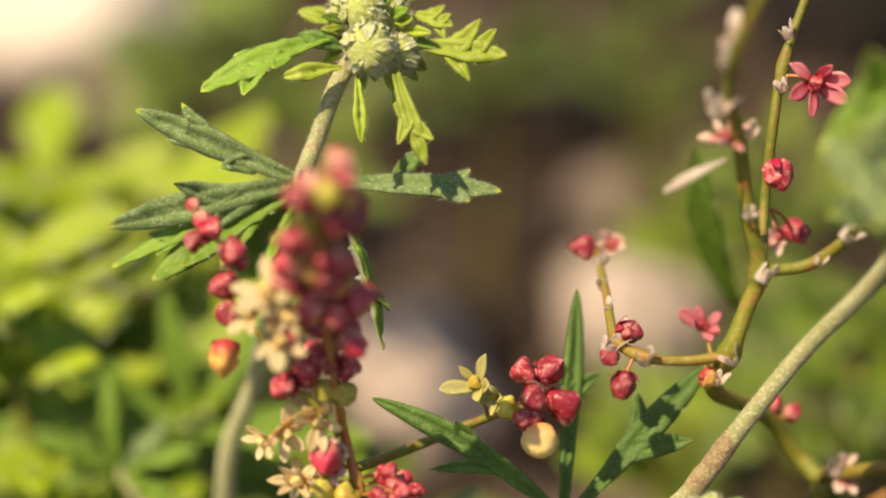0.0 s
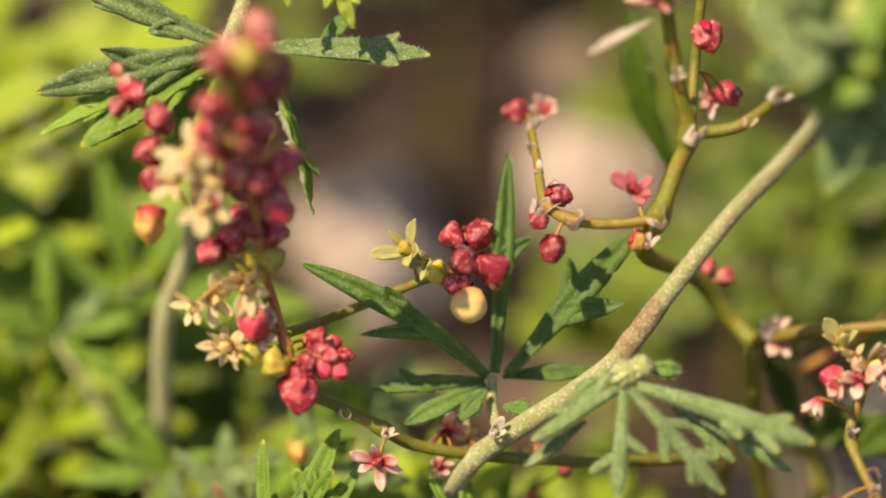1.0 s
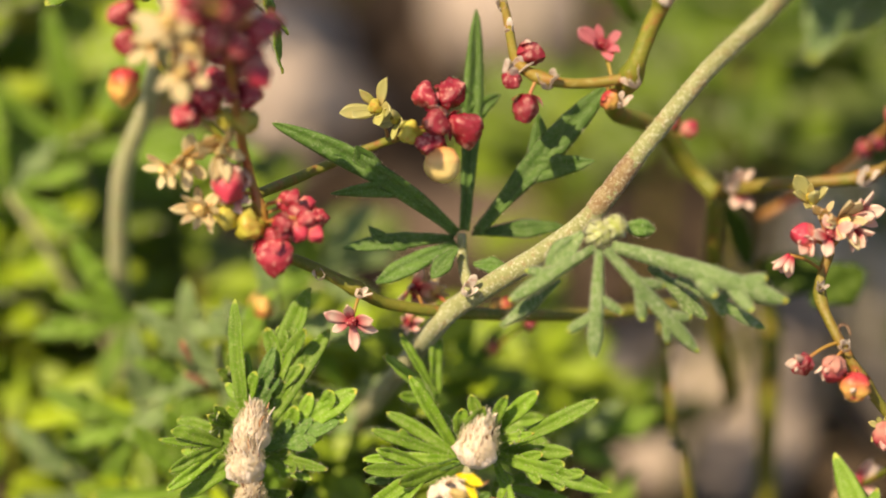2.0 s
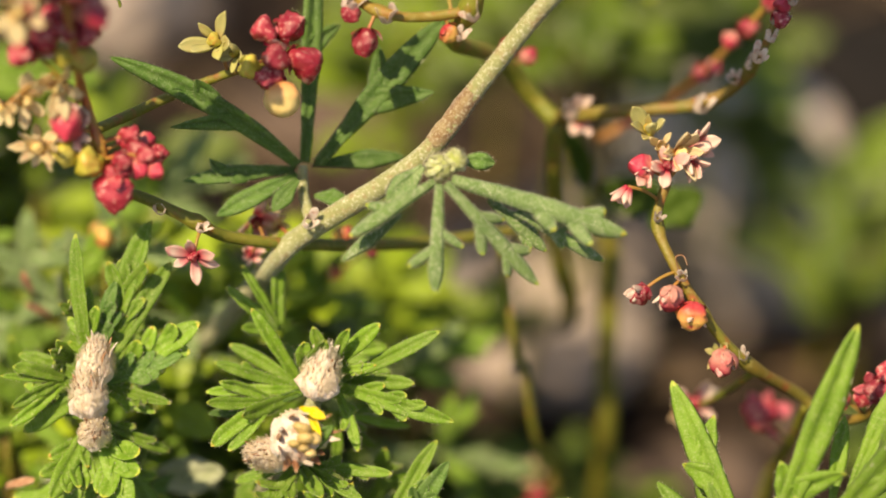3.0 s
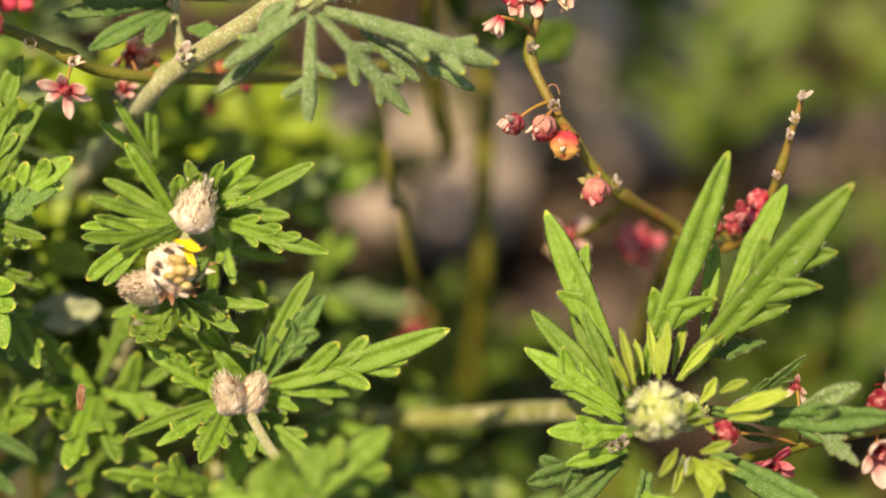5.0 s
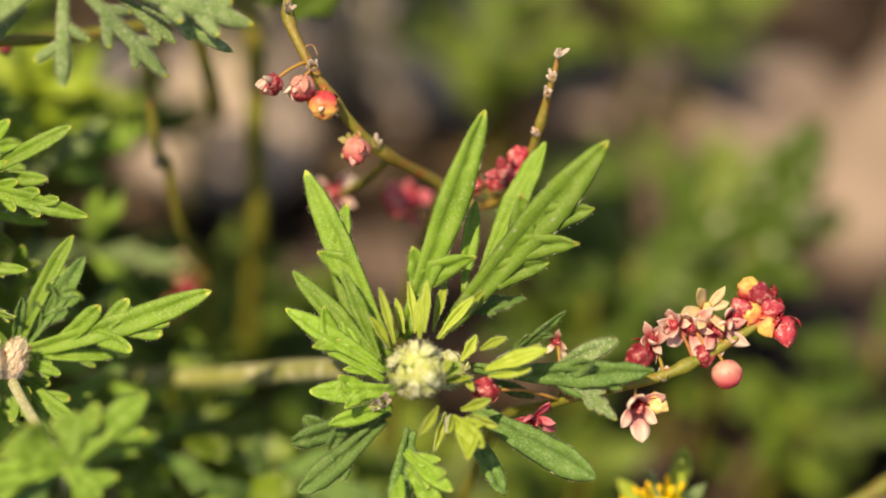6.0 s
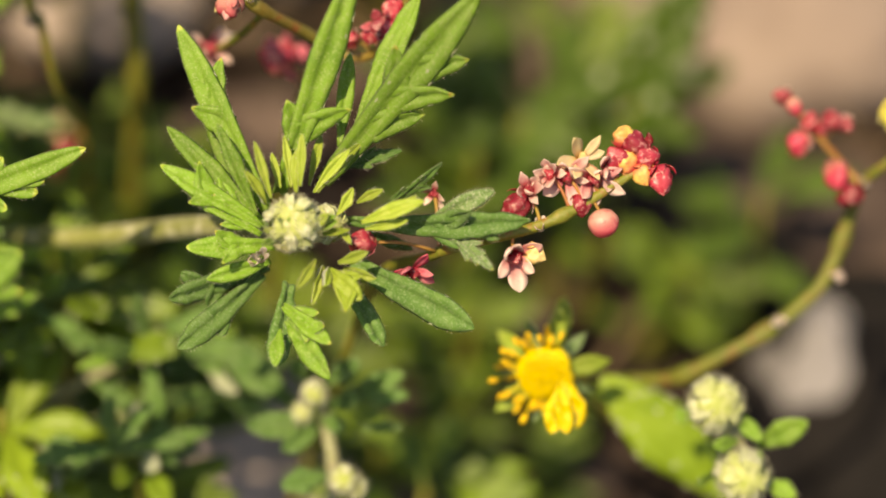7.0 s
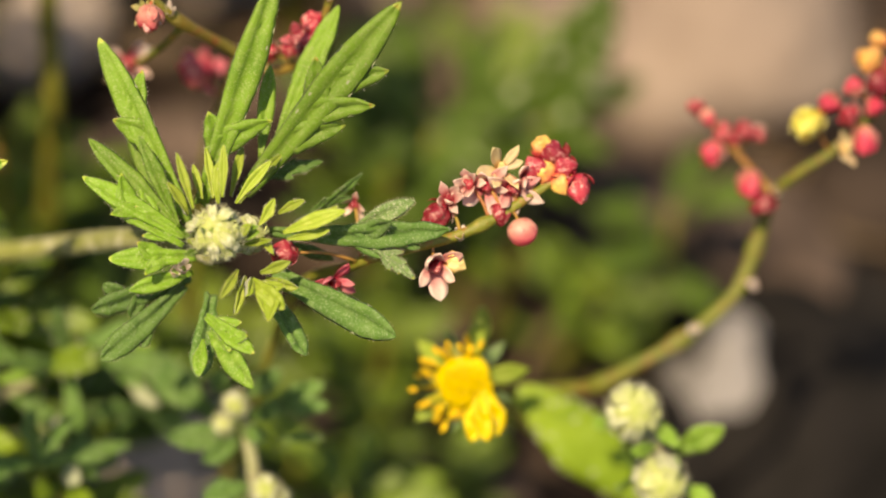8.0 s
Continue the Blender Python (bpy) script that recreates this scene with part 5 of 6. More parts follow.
leaflet(s2, (27.0, 195.4, 95.4), (19.9, 197.8, 108.4), 3.3, 0, (-0.4, -0.7, 0.4), WEED_DARK_SHADE, 0.5, "leaf", side_bend=0.2, neck=0.3)
leaflet(s2, (33.1, 180.9, 86.5), (38.0, 186.6, 74.8), 3.0, 0, None, WEED_DARK_SHADE, 0.4, "leaf")

# slender sorrel stems behind
s3 = thing("sorrel", (44, 215, 0), "slender sorrel stalk with a pale swollen joint", "plant", SORREL)
stalk(s3, [(28.4, 176.3, 76.5), (29.1, 174.1, 71.9), (29.9, 171.3, 66.8), (30.4, 170.8, 67.0), (31.9, 169.6, 59.8), (35.0, 172.3, 51.4)] + rooted((35.0, 172.3, 51.4), 3, 6), [0.35, 0.36, 0.42, 0.42, 0.38, 0.36, 0.36, 0.4, 0.5], STEM_GREEN, knots=(0.3,))
sheath(s3, (29.7, 170.4, 67.2), 0.6)
flower(s3, (32.8, 172.9, 51.7), 2.0, "cream")
cluster(s3, [(33.1, 171.7, 50.4), (32.0, 172.0, 47.5)], 1.1, ["red", "gold"])
s4 = thing("sorrel", (56, 222, 0), "thick upright green sorrel stalk in half shade", "plant", SORREL)
stalk(s4, [(38.3, 189.1, 71.6), (41.1, 188.4, 67.3), (41.2, 184.6, 57.1), (41.7, 182.1, 45.4)] + rooted((41.7, 182.1, 45.4), 2, 6), [0.8, 0.95, 1.0, 1.05, 1.1, 1.2, 1.3], STEM_GREEN)
leaflet(s4, (38.5, 186.5, 74.8), (44.1, 180.4, 77.5), 4.6, 0, None, WEED_DARK_SHADE, 0.4, "leaf")
leaflet(s4, (41.7, 177.0, 77.8), (46.2, 178.3, 80.2), 4.2, 0, None, WEED_DARK_SHADE, 0.4, "leaf")

# sorrel with the drooping spray
s5 = thing("sorrel", (66, 205, 0), "sheep sorrel spray with pink and golden pods", "plant", SORREL)
stalk(s5, [(39.0, 163.8, 93.0), (38.1, 161.8, 90.3), (39.4, 158.4, 88.0), (42.1, 156.3, 84.3), (45.4, 155.4, 80.7), (50.9, 156.9, 75.6), (52.7, 156.2, 74.4), (55.2, 154.5, 74.8), (56.9, 153.1, 78.3), (57.8, 153.1, 83.1), (58.5, 154.0, 87.3), (59.4, 155.4, 90.6)],
      [0.42, 0.40, 0.42, 0.42, 0.45, 0.5, 0.45, 0.4, 0.4, 0.36, 0.3, 0.2], STEM_RUST, knots=(0.1, 0.25, 0.37, 0.75, 0.85))
stalk(s5, [(51.8, 156.7, 74.7), (52.3, 160.4, 66.8), (53.0, 166.2, 55.2)] + rooted((53.0, 166.2, 55.2), 2, 6), [0.45, 0.5, 0.55, 0.6, 0.7, 0.8], STEM_GREEN)
stalk(s5, [(46.8, 157.0, 78.2), (45.8, 159.9, 73.5), (44.2, 162.3, 69.6)], [0.3, 0.3, 0.22], STEM_GREEN, "branch")
flower(s5, (39.7, 164.4, 95.4), 2.6, "cream", (0.3, -0.7, 0.5), 0.8)
flower(s5, (41.0, 165.3, 95.1), 2.2, "rose", (0.7, -0.5, 0.4), 0.7)
flower(s5, (37.7, 166.4, 95.9), 2.4, "lime", (-0.3, -0.3, 0.9), 0.9)
flower(s5, (38.6, 163.0, 95.0), 1.8, "rose")
flower(s5, (40.4, 163.9, 94.9), 2.0, "rose", (0.2, -0.9, 0.1), 0.8)
flower(s5, (38.4, 164.8, 95.6), 2.0, "cream", (-0.2, -0.7, 0.6), 0.8)
pod(s5, (36.7, 163.2, 94.8), 0.95, "pink")
flower(s5, (36.9, 163.0, 94.7), 1.7, "rose", (-0.3, -0.8, 0.1), 1.0)
flower(s5, (35.5, 162.3, 93.6), 1.8, "rose", (-0.5, -0.4, -0.7), 0.8)
pod(s5, (40.3, 155.3, 85.9), 1.15, "gold", (-0.1, -0.4, -0.9))
pod(s5, (38.6, 156.4, 86.9), 1.05, "pink", (-0.2, -0.4, -0.9))
pod(s5, (36.3, 156.9, 87.0), 0.8, "red", (-0.8, -0.4, -0.4))
pod(s5, (43.1, 154.1, 81.9), 1.1, "pink", (-0.2, -0.4, -0.9))
for p, way in (((40.4, 155.7, 86.4), (-0.2, -0.5, -0.8)), ((38.5, 156.7, 87.3), (-0.4, -0.5, -0.7)), ((36.5, 157.0, 87.3), (-0.9, -0.4, -0.2)), ((43.1, 154.5, 82.3), (-0.2, -0.5, -0.8))):
    flower(s5, p, 1.7, "rose", way, 1.05)
flower(s5, (43.0, 155.3, 81.7), 1.4, "lime")
for p, r in (((38.0, 161.3, 91.2), 0.6), ((39.6, 157.3, 88.3), 0.65), ((45.0, 155.0, 81.7), 0.6), ((57.6, 152.7, 84.1), 0.5), ((58.1, 153.2, 87.8), 0.55), ((58.6, 154.0, 88.8), 0.55), ((58.9, 154.4, 90.9), 0.6)):
    sheath(s5, p, r)
stalk(s5, [(39.3, 157.7, 88.7), (38.9, 157.6, 90.1), (39.5, 157.6, 90.2), (39.8, 157.1, 89.6)], [0.06, 0.05, 0.05, 0.04], SPENT_TIP, "hair_tip")
flower(s5, (43.7, 162.5, 69.7), 2.4, "rose")
flower(s5, (42.9, 163.7, 67.8), 1.6, "cream")
flower(s5, (50.4, 163.5, 66.7), 2.6, "red")
pod(s5, (49.9, 162.3, 68.3), 1.4, "red")
flower(s5, (55.9, 153.9, 78.9), 2.0, "red")
cluster(s5, [(56.4, 153.0, 81.1), (55.2, 153.5, 78.3), (53.8, 154.3, 77.2), (56.0, 152.8, 79.3), (56.5, 152.2, 80.3)], 1.0, ["red"])

# cinquefoil gone to seed
c3 = thing("cinquefoil", (2, 176, 0), "bushy silvery cinquefoil with withered woolly flower heads", "plant", CINQ)
stalk(c3, [(-7.2, 159.2, 76.4), (-6.9, 159.0, 71.5), (-4.6, 164.3, 62.6), (-1.8, 167.6, 51.6)] + rooted((-1.8, 167.6, 51.6), 4, 5), [0.6, 0.7, 0.75, 0.8, 0.85, 0.9, 1.0], STEM_FELT)
stalk(c3, [(10.9, 157.1, 77.5), (9.0, 156.7, 71.8), (6.4, 161.5, 61.4), (4.6, 164.8, 49.7)] + rooted((4.6, 164.8, 49.7), -2, 5), [0.6, 0.7, 0.75, 0.8, 0.85, 0.9, 1.0], STEM_FELT)
stalk(c3, [(14.0, 148.6, 66.4), (13.4, 153.0, 58.3)] + rooted((13.4, 153.0, 58.3), -6, 10), [0.4, 0.5, 0.7, 0.8, 0.9], STEM_GREEN)
for p, r, way, seeds in (((-6.9, 158.9, 79.4), 1.45, (0.12, 0.25, 0.9), False), ((-7.5, 156.6, 78.0), 1.5, (-0.1, 0.1, 0.9), False), ((-7.1, 155.5, 75.1), 1.25, (0.1, -0.3, 0.8), False),
                         ((10.9, 155.6, 80.4), 1.6, (0.2, 0.3, 0.9), False), ((8.9, 152.0, 77.2), 2.1, (0.15, -0.75, 0.6), True), ((6.6, 152.8, 74.6), 1.4, (-0.7, -0.3, 0.5), False),
                         ((13.0, 145.7, 69.1), 1.3, (-0.3, 0.2, 0.9), False), ((14.8, 146.2, 68.5), 1.25, (0.3, 0.15, 0.9), False)):
    spent_head(c3, p, r, way, seeds)
leaflet(c3, (9.6, 152.3, 79.3), (11.0, 150.4, 78.8), 0.9, 0, None, YELLOW, 0.5, "petal", "curled yellow petal", side_bend=0.3)
leaflet(c3, (9.0, 152.7, 79.7), (10.9, 151.2, 79.9), 1.0, 0, None, YELLOW, 0.3, "petal", "curled yellow petal")
r3 = random.Random(33)
for base, tips in (((-7.0, 160.2, 76.1), [((-8.7, 166.3, 86.5), 2.0, 0), ((-7.7, 164.4, 82.8), 2.2, 1), ((-2.2, 167.8, 86.4), 3.0, 1), ((-0.8, 165.6, 84.0), 2.2, 0), ((-5.9, 164.5, 83.2), 2.2, 1), ((-12.6, 162.7, 78.1), 2.0, 0), ((-12.4, 156.7, 74.0), 2.0, 0), ((1.5, 161.2, 80.7), 3.0, 1), ((-0.1, 159.8, 78.6), 2.4, 1), ((-1.1, 157.1, 76.7), 1.8, 1), ((-2.7, 157.2, 74.9), 1.6, 1)]),
                   ((-7.1, 158.4, 74.0), [((-10.7, 151.9, 71.6), 2.6, 1), ((-4.0, 150.6, 71.3), 3.4, 1), ((-12.0, 159.0, 75.2), 1.8, 0), ((-12.7, 161.6, 75.1), 1.6, 0), ((-1.2, 156.8, 71.5), 2.0, 1), ((-9.4, 151.8, 68.5), 3, 1)]),
                   ((12.2, 158.0, 77.3), [((20.4, 157.1, 82.6), 1.9, 0), ((21.0, 152.0, 78.0), 2.2, 1), ((18.3, 156.1, 79.3), 1.8, 0), ((14.4, 153.1, 74.9), 1.9, 1), ((16.8, 158.0, 76.5), 1.8, 0)]),
                   ((9.9, 158.7, 76.1), [((5.5, 160.9, 82.7), 1.7, 0), ((2.7, 159.3, 78.6), 2.0, 1), ((4.5, 162.0, 79.0), 1.6, 0), ((2.0, 157.8, 76.6), 1.4, 0), ((2.3, 156.5, 75.0), 1.6, 0), ((4.9, 154.7, 76.6), 1.8, 0), ((8.3, 162.0, 78.2), 1.5, 0), ((13.7, 159.8, 78.1), 1.4, 0)]),
                   ((9.2, 153.6, 72.8), [((11.5, 150.3, 78.9), 1.8, 0), ((10.1, 148.1, 74.3), 1.8, 0), ((16.2, 150.7, 73.9), 2.0, 1), ((13.9, 149.2, 73.1), 2.0, 1), ((5.8, 149.5, 71.9), 2.6, 1), ((4.2, 154.0, 70.7), 2.0, 1)]),
                   ((15.2, 148.6, 66.7), [((30.5, 146.4, 73.0), 3.2, 1), ((21.5, 151.1, 73.6), 2.4, 1), ((19.5, 153.9, 74.8), 2.0, 0), ((15.6, 150.1, 71.4), 1.6, 0), ((12.4, 149.7, 70.4), 1.8, 0), ((23.4, 147.2, 66.7), 2.0, 1), ((18.6, 145.8, 67.2), 1.8, 1)]),
                   ((13.5, 149.1, 65.4), [((7.3, 151.4, 69.9), 2.2, 1), ((4.7, 146.4, 65.4), 2.0, 1), ((7.6, 144.2, 65.0), 2.0, 1), ((11.1, 142.2, 64.9), 2.2, 1), ((9.9, 151.3, 67.3), 1.8, 0), ((16.7, 143.9, 64.7), 2.2, 1), ((19.9, 143.3, 63.1), 2.6, 1)])):
    for tip, w, lobes in tips:
        wide = w >= 2.2 and lobes
        leaflet(c3, base, tip, w * (1.05 if wide else 0.85), 2 if wide else lobes, None, LEAF_DARK_SHADE if w < 3 and r3.random() < 0.08 else LEAF, r3.uniform(-0.4, 0.9), strap=True, fold=r3.uniform(0.3, 0.9), curl=0.35, thick=0.3, tooth=r3.uniform(0.9, 1.4), side_bend=r3.uniform(-0.12, 0.12))
for hub, fans, sides in (((-7.2, 158.9, 76.1), 7, 2.4), ((10.2, 156.0, 76.1), 7, 3.0), ((14.1, 148.3, 66.2), 7, 2.6), ((-9.0, 166.0, 59.0), 8, 4.0), ((-2.0, 165.0, 56.5), 8, 4.0), ((4.0, 161.0, 55.0), 7, 4.0), ((-13.5, 163.0, 55.0), 8, 4.0),
                         ((10.0, 160.0, 51.0), 7, 4.0), ((1.0, 161.0, 48.0), 7, 4.0), ((19.0, 157.0, 50.0), 6, 3.5), ((-11.0, 153.0, 62.0), 3, 4.0)):
    for k in range(fans):
        a = k * 2.4 + r3.uniform(-0.4, 0.4)
        d = Vector((math.cos(a), r3.uniform(-1.2, 0.3), math.sin(a) * 0.85 + 0.1)).normalized()
        st = V(hub) + Vector((d.x * sides, r3.uniform(1.0, 9.0), d.z * sides))
        shade = r3.choice([LEAF, LEAF, LEAF, LEAF, LEAF_DARK_SHADE])
        long = r3.uniform(3.5, 7.0) if sides < 3.2 else r3.uniform(8.0, 12.5)
        up = Vector((r3.uniform(-0.7, 0.7), -0.8, r3.uniform(0.2, 0.9)))
        fan = r3.randint(2, 4)
        side = d.cross(up).normalized()
        for i in range(fan):
            w = (i - (fan - 1) / 2) * r3.uniform(0.38, 0.6)
            e = (d * math.cos(w) + side * math.sin(w) + Vector((0, r3.uniform(-0.3, 0.15), 0))).normalized()
            ln = long * (1 - 0.28 * abs(w)) * r3.uniform(0.75, 1.1)
            leaflet(c3, st, st + e * ln, r3.uniform(1.0, 1.7) * (1.0 if sides < 3.2 else 1.55), r3.choice([0, 0, 1]), up, shade, r3.uniform(-0.1, 0.7), strap=True, fold=r3.uniform(0.35, 0.9), curl=0.3, thick=0.32, rows=24, side_bend=r3.uniform(-0.15, 0.15))
leaflet(c3, (-3.5, 163.6, 61.8), (3.4, 160.3, 65.6), 3.6, 0, None, FELT, 0.3, "leaflet", "pale felted underside of a turned leaf")
leaflet(c3, (-5.9, 162.3, 59.8), (-10.6, 160.8, 63.5), 3.0, 0, None, FELT, 0.3, "leaflet", "pale felted underside of a turned leaf")
for b, e in (((-12.2, 173.1, 75.0), (-13.0, 172.9, 77.7)), ((-10.8, 173.3, 72.3), (-12.9, 172.6, 74.2)), ((1.2, 147.7, 66.3), (1.4, 148.4, 68.5)), ((-10.1, 149.3, 60.0), (-9.7, 149.8, 62.1)), ((-14.6, 158.7, 66.4), (-12.2, 157.3, 68.3))):
    leaflet(c3, b, e, 1.0, 0, None, SPENT_TIP, 0.4, "withered_leaf", "withered reddish-brown leaf tip", strap=True)
# lower leaves of the same bush
for base, tips in (((-5.0, 161.0, 67.8), [((-2.0, 151.2, 68.1), 3.2, 1), ((-10.2, 154.2, 66.9), 3.6, 1), ((-14.9, 154.8, 65.2), 3.2, 1), ((-9.7, 158.8, 67.5), 3.0, 1)]),
                   ((2.7, 155.8, 60.5), [((-1.9, 155.2, 68.0), 2.6, 1), ((6.1, 157.3, 68.7), 2.2, 1), ((9.9, 150.3, 61.7), 2.6, 1), ((-3.9, 151.7, 63.7), 2.6, 1), ((-0.0, 146.2, 61.3), 3.0, 1), ((4.2, 147.4, 60.4), 3, 1)]),
                   ((-6.9, 155.7, 55.6), [((-13.2, 154.8, 62.5), 4.0, 1), ((-15.2, 151.2, 58.2), 4.0, 1), ((-9.2, 147.9, 58.6), 3.2, 1), ((-2.6, 152.0, 61.3), 3.0, 1), ((-0.6, 154.7, 63.1), 3.0, 1)]),
                   ((3.5, 155.7, 53.7), [((1.2, 154.8, 64.2), 3, 1), ((6.3, 154.6, 65.4), 3.4, 1), ((-1.2, 152.7, 61.2), 3, 1), ((7.3, 148.7, 59.2), 2.6, 1), ((1.2, 147.6, 56.2), 3.6, 1)]),
                   ((13.3, 147.2, 56.2), [((15.4, 146.4, 65.0), 3.2, 1), ((7.1, 144.7, 60.8), 3.8, 1), ((3.1, 147.1, 59.3), 3.4, 1), ((19.5, 145.2, 61.9), 3.0, 1), ((23.1, 151.4, 60.6), 3, 1)]),
                   ((17.3, 129.5, 74.3), [((13.5, 130.2, 76.9), 4.2, 1), ((23.5, 133.3, 77.1), 4.2, 1), ((9.3, 128.7, 74.1), 4.2, 1), ((19.6, 127.4, 72.7), 4.0, 1), ((18.2, 131.9, 77.2), 3.6, 1)])):
    leaf_of(c3, base, tips, LEAF, 0.35, strap=True, fold=0.2, curl=0.8)
    petiole(c3, base)

# dense leaves behind, of the same kind
r9 = random.Random(21)
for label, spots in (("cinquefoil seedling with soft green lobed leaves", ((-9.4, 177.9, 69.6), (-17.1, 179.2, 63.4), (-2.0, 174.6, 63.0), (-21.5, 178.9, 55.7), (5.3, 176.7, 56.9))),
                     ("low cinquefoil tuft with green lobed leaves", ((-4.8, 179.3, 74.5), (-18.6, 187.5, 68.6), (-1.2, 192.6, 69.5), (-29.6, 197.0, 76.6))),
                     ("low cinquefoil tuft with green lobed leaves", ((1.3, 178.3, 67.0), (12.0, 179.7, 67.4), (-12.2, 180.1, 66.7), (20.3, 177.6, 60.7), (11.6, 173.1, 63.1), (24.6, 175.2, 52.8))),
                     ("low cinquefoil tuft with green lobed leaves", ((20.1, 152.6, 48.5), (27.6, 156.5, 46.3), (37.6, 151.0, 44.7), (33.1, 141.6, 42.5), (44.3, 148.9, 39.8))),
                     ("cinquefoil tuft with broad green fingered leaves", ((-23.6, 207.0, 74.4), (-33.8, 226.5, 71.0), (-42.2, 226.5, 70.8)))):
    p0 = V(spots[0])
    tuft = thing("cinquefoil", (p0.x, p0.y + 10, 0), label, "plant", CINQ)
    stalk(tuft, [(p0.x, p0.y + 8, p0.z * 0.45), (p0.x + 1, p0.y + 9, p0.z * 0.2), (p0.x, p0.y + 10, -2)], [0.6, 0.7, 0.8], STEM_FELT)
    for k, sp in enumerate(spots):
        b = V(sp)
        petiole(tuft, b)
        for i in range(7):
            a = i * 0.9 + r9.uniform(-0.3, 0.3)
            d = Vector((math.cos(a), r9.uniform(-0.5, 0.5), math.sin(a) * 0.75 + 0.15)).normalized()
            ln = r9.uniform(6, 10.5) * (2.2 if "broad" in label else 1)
            # the lowest tuft is mostly darkened by the shade-carrying leaf colour
            leaflet(tuft, b, b + d * ln, ln * (0.27 if "broad" in label else 0.32), 1, None, r9.choice([LEAF_DARK_SHADE, LEAF_DARK_SHADE, LEAF] if p0.z < 50 else [LEAF, LEAF, LEAF_GREY]), r9.uniform(0.2, 0.6), rows=30)
for p in ((-6.1, 176.6, 78.2), (-6.5, 179.8, 76.4)):
    cx = thing("sorrel", (p[0], p[1], 0), "young sorrel shoot with an orange-red tip", "plant", SORREL)
    stalk(cx, [V(p) - Vector((0, 0, 3))] + rooted(V(p) - Vector((0, 0, 3)), 1, 3), [0.3, 0.35, 0.4, 0.45], STEM_GREEN)
    pod(cx, p, 0.8, "gold", (0.1, 0, 1))

# rosette of the young cinquefoil
c4 = thing("cinquefoil", (40, 190, 0), "young silvery cinquefoil rosette with a green woolly bud", "plant", CINQ)
STEM4 = [(46.6, 140.0, 68.2), (43.5, 143.9, 66.6), (40.1, 151.1, 59.7), (35.3, 156.1, 54.3), (29.7, 158.6, 52.1), (22.6, 162.1, 50.4), (16.4, 166.7, 47.1)]
stalk(c4, STEM4 + rooted((16.4, 166.7, 47.1), -8, 10), [0.9, 0.95, 0.95, 0.9, 0.9, 0.9, 0.9, 0.95, 1.0, 1.0], STEM_HOARY, label="green stem with pale woolly patches")
felted_bud(c4, (45.4, 136.4, 74.4), 2.1, (-0.3, -0.5, 0.85))
felted_bud(c4, (48.7, 138.6, 71.8), 1.5, (0.5, -0.7, 0.5))
leaflet(c4, (45.4, 141.7, 72.5), (51.6, 149.0, 89.4), 4.3, 1, None, LEAF, 0.2, given=((-1, 0.40, 0.55), (1, 0.42, 1.2)), sweep=0.5)
leaflet(c4, (44.4, 141.0, 71.4), (38.8, 152.3, 81.2), 3.9, 1, None, LEAF, 0.2, given=((1, 0.74, 0.8), (-1, 0.6, 0.4)), sweep=0.7)
leaflet(c4, (43.2, 140.3, 70.2), (40.7, 151.3, 76.4), 2.2, 0, None, LEAF, 0.2)
leaflet(c4, (43.7, 139.6, 71.2), (36.3, 143.8, 74.5), 2.9, 1, None, LEAF, 0.25, given=((1, 0.45, 1.3), (-1, 0.58, 0.9), (1, 0.68, 0.9)), sweep=0.7)
leaflet(c4, (43.6, 139.1, 70.6), (37.9, 142.2, 73.4), 1.8, 1, None, LEAF, 0.25)
leaflet(c4, (44.1, 139.4, 71.1), (37.2, 146.4, 76.0), 2.0, 0, None, LEAF, 0.2)
leaflet(c4, (43.2, 139.5, 72.4), (40.6, 144.3, 77.9), 1.4, 0, None, LEAF, 0.2)
leaflet(c4, (49.2, 142.3, 72.8), (60.4, 144.7, 89.5), 5.0, 2, (-0.1, -0.7, 0.7), LEAF, 0.2, given=((-1, 0.62, 0.75), (1, 0.74, 0.85), (1, 0.58, 1.25), (1, 0.44, 0.9)), sweep=0.55)
leaflet(c4, (50.4, 143.2, 75.7), (51.8, 148.0, 81.1), 1.6, 0, None, LEAF, 0.15)
leaflet(c4, (51.8, 143.8, 76.8), (58.0, 151.5, 83.8), 2.5, 0, None, LEAF, 0.15)
leaflet(c4, (49.9, 143.5, 72.8), (55.4, 142.6, 75.3), 1.6, 1, None, LEAF_DARK_SHADE, 0.3)
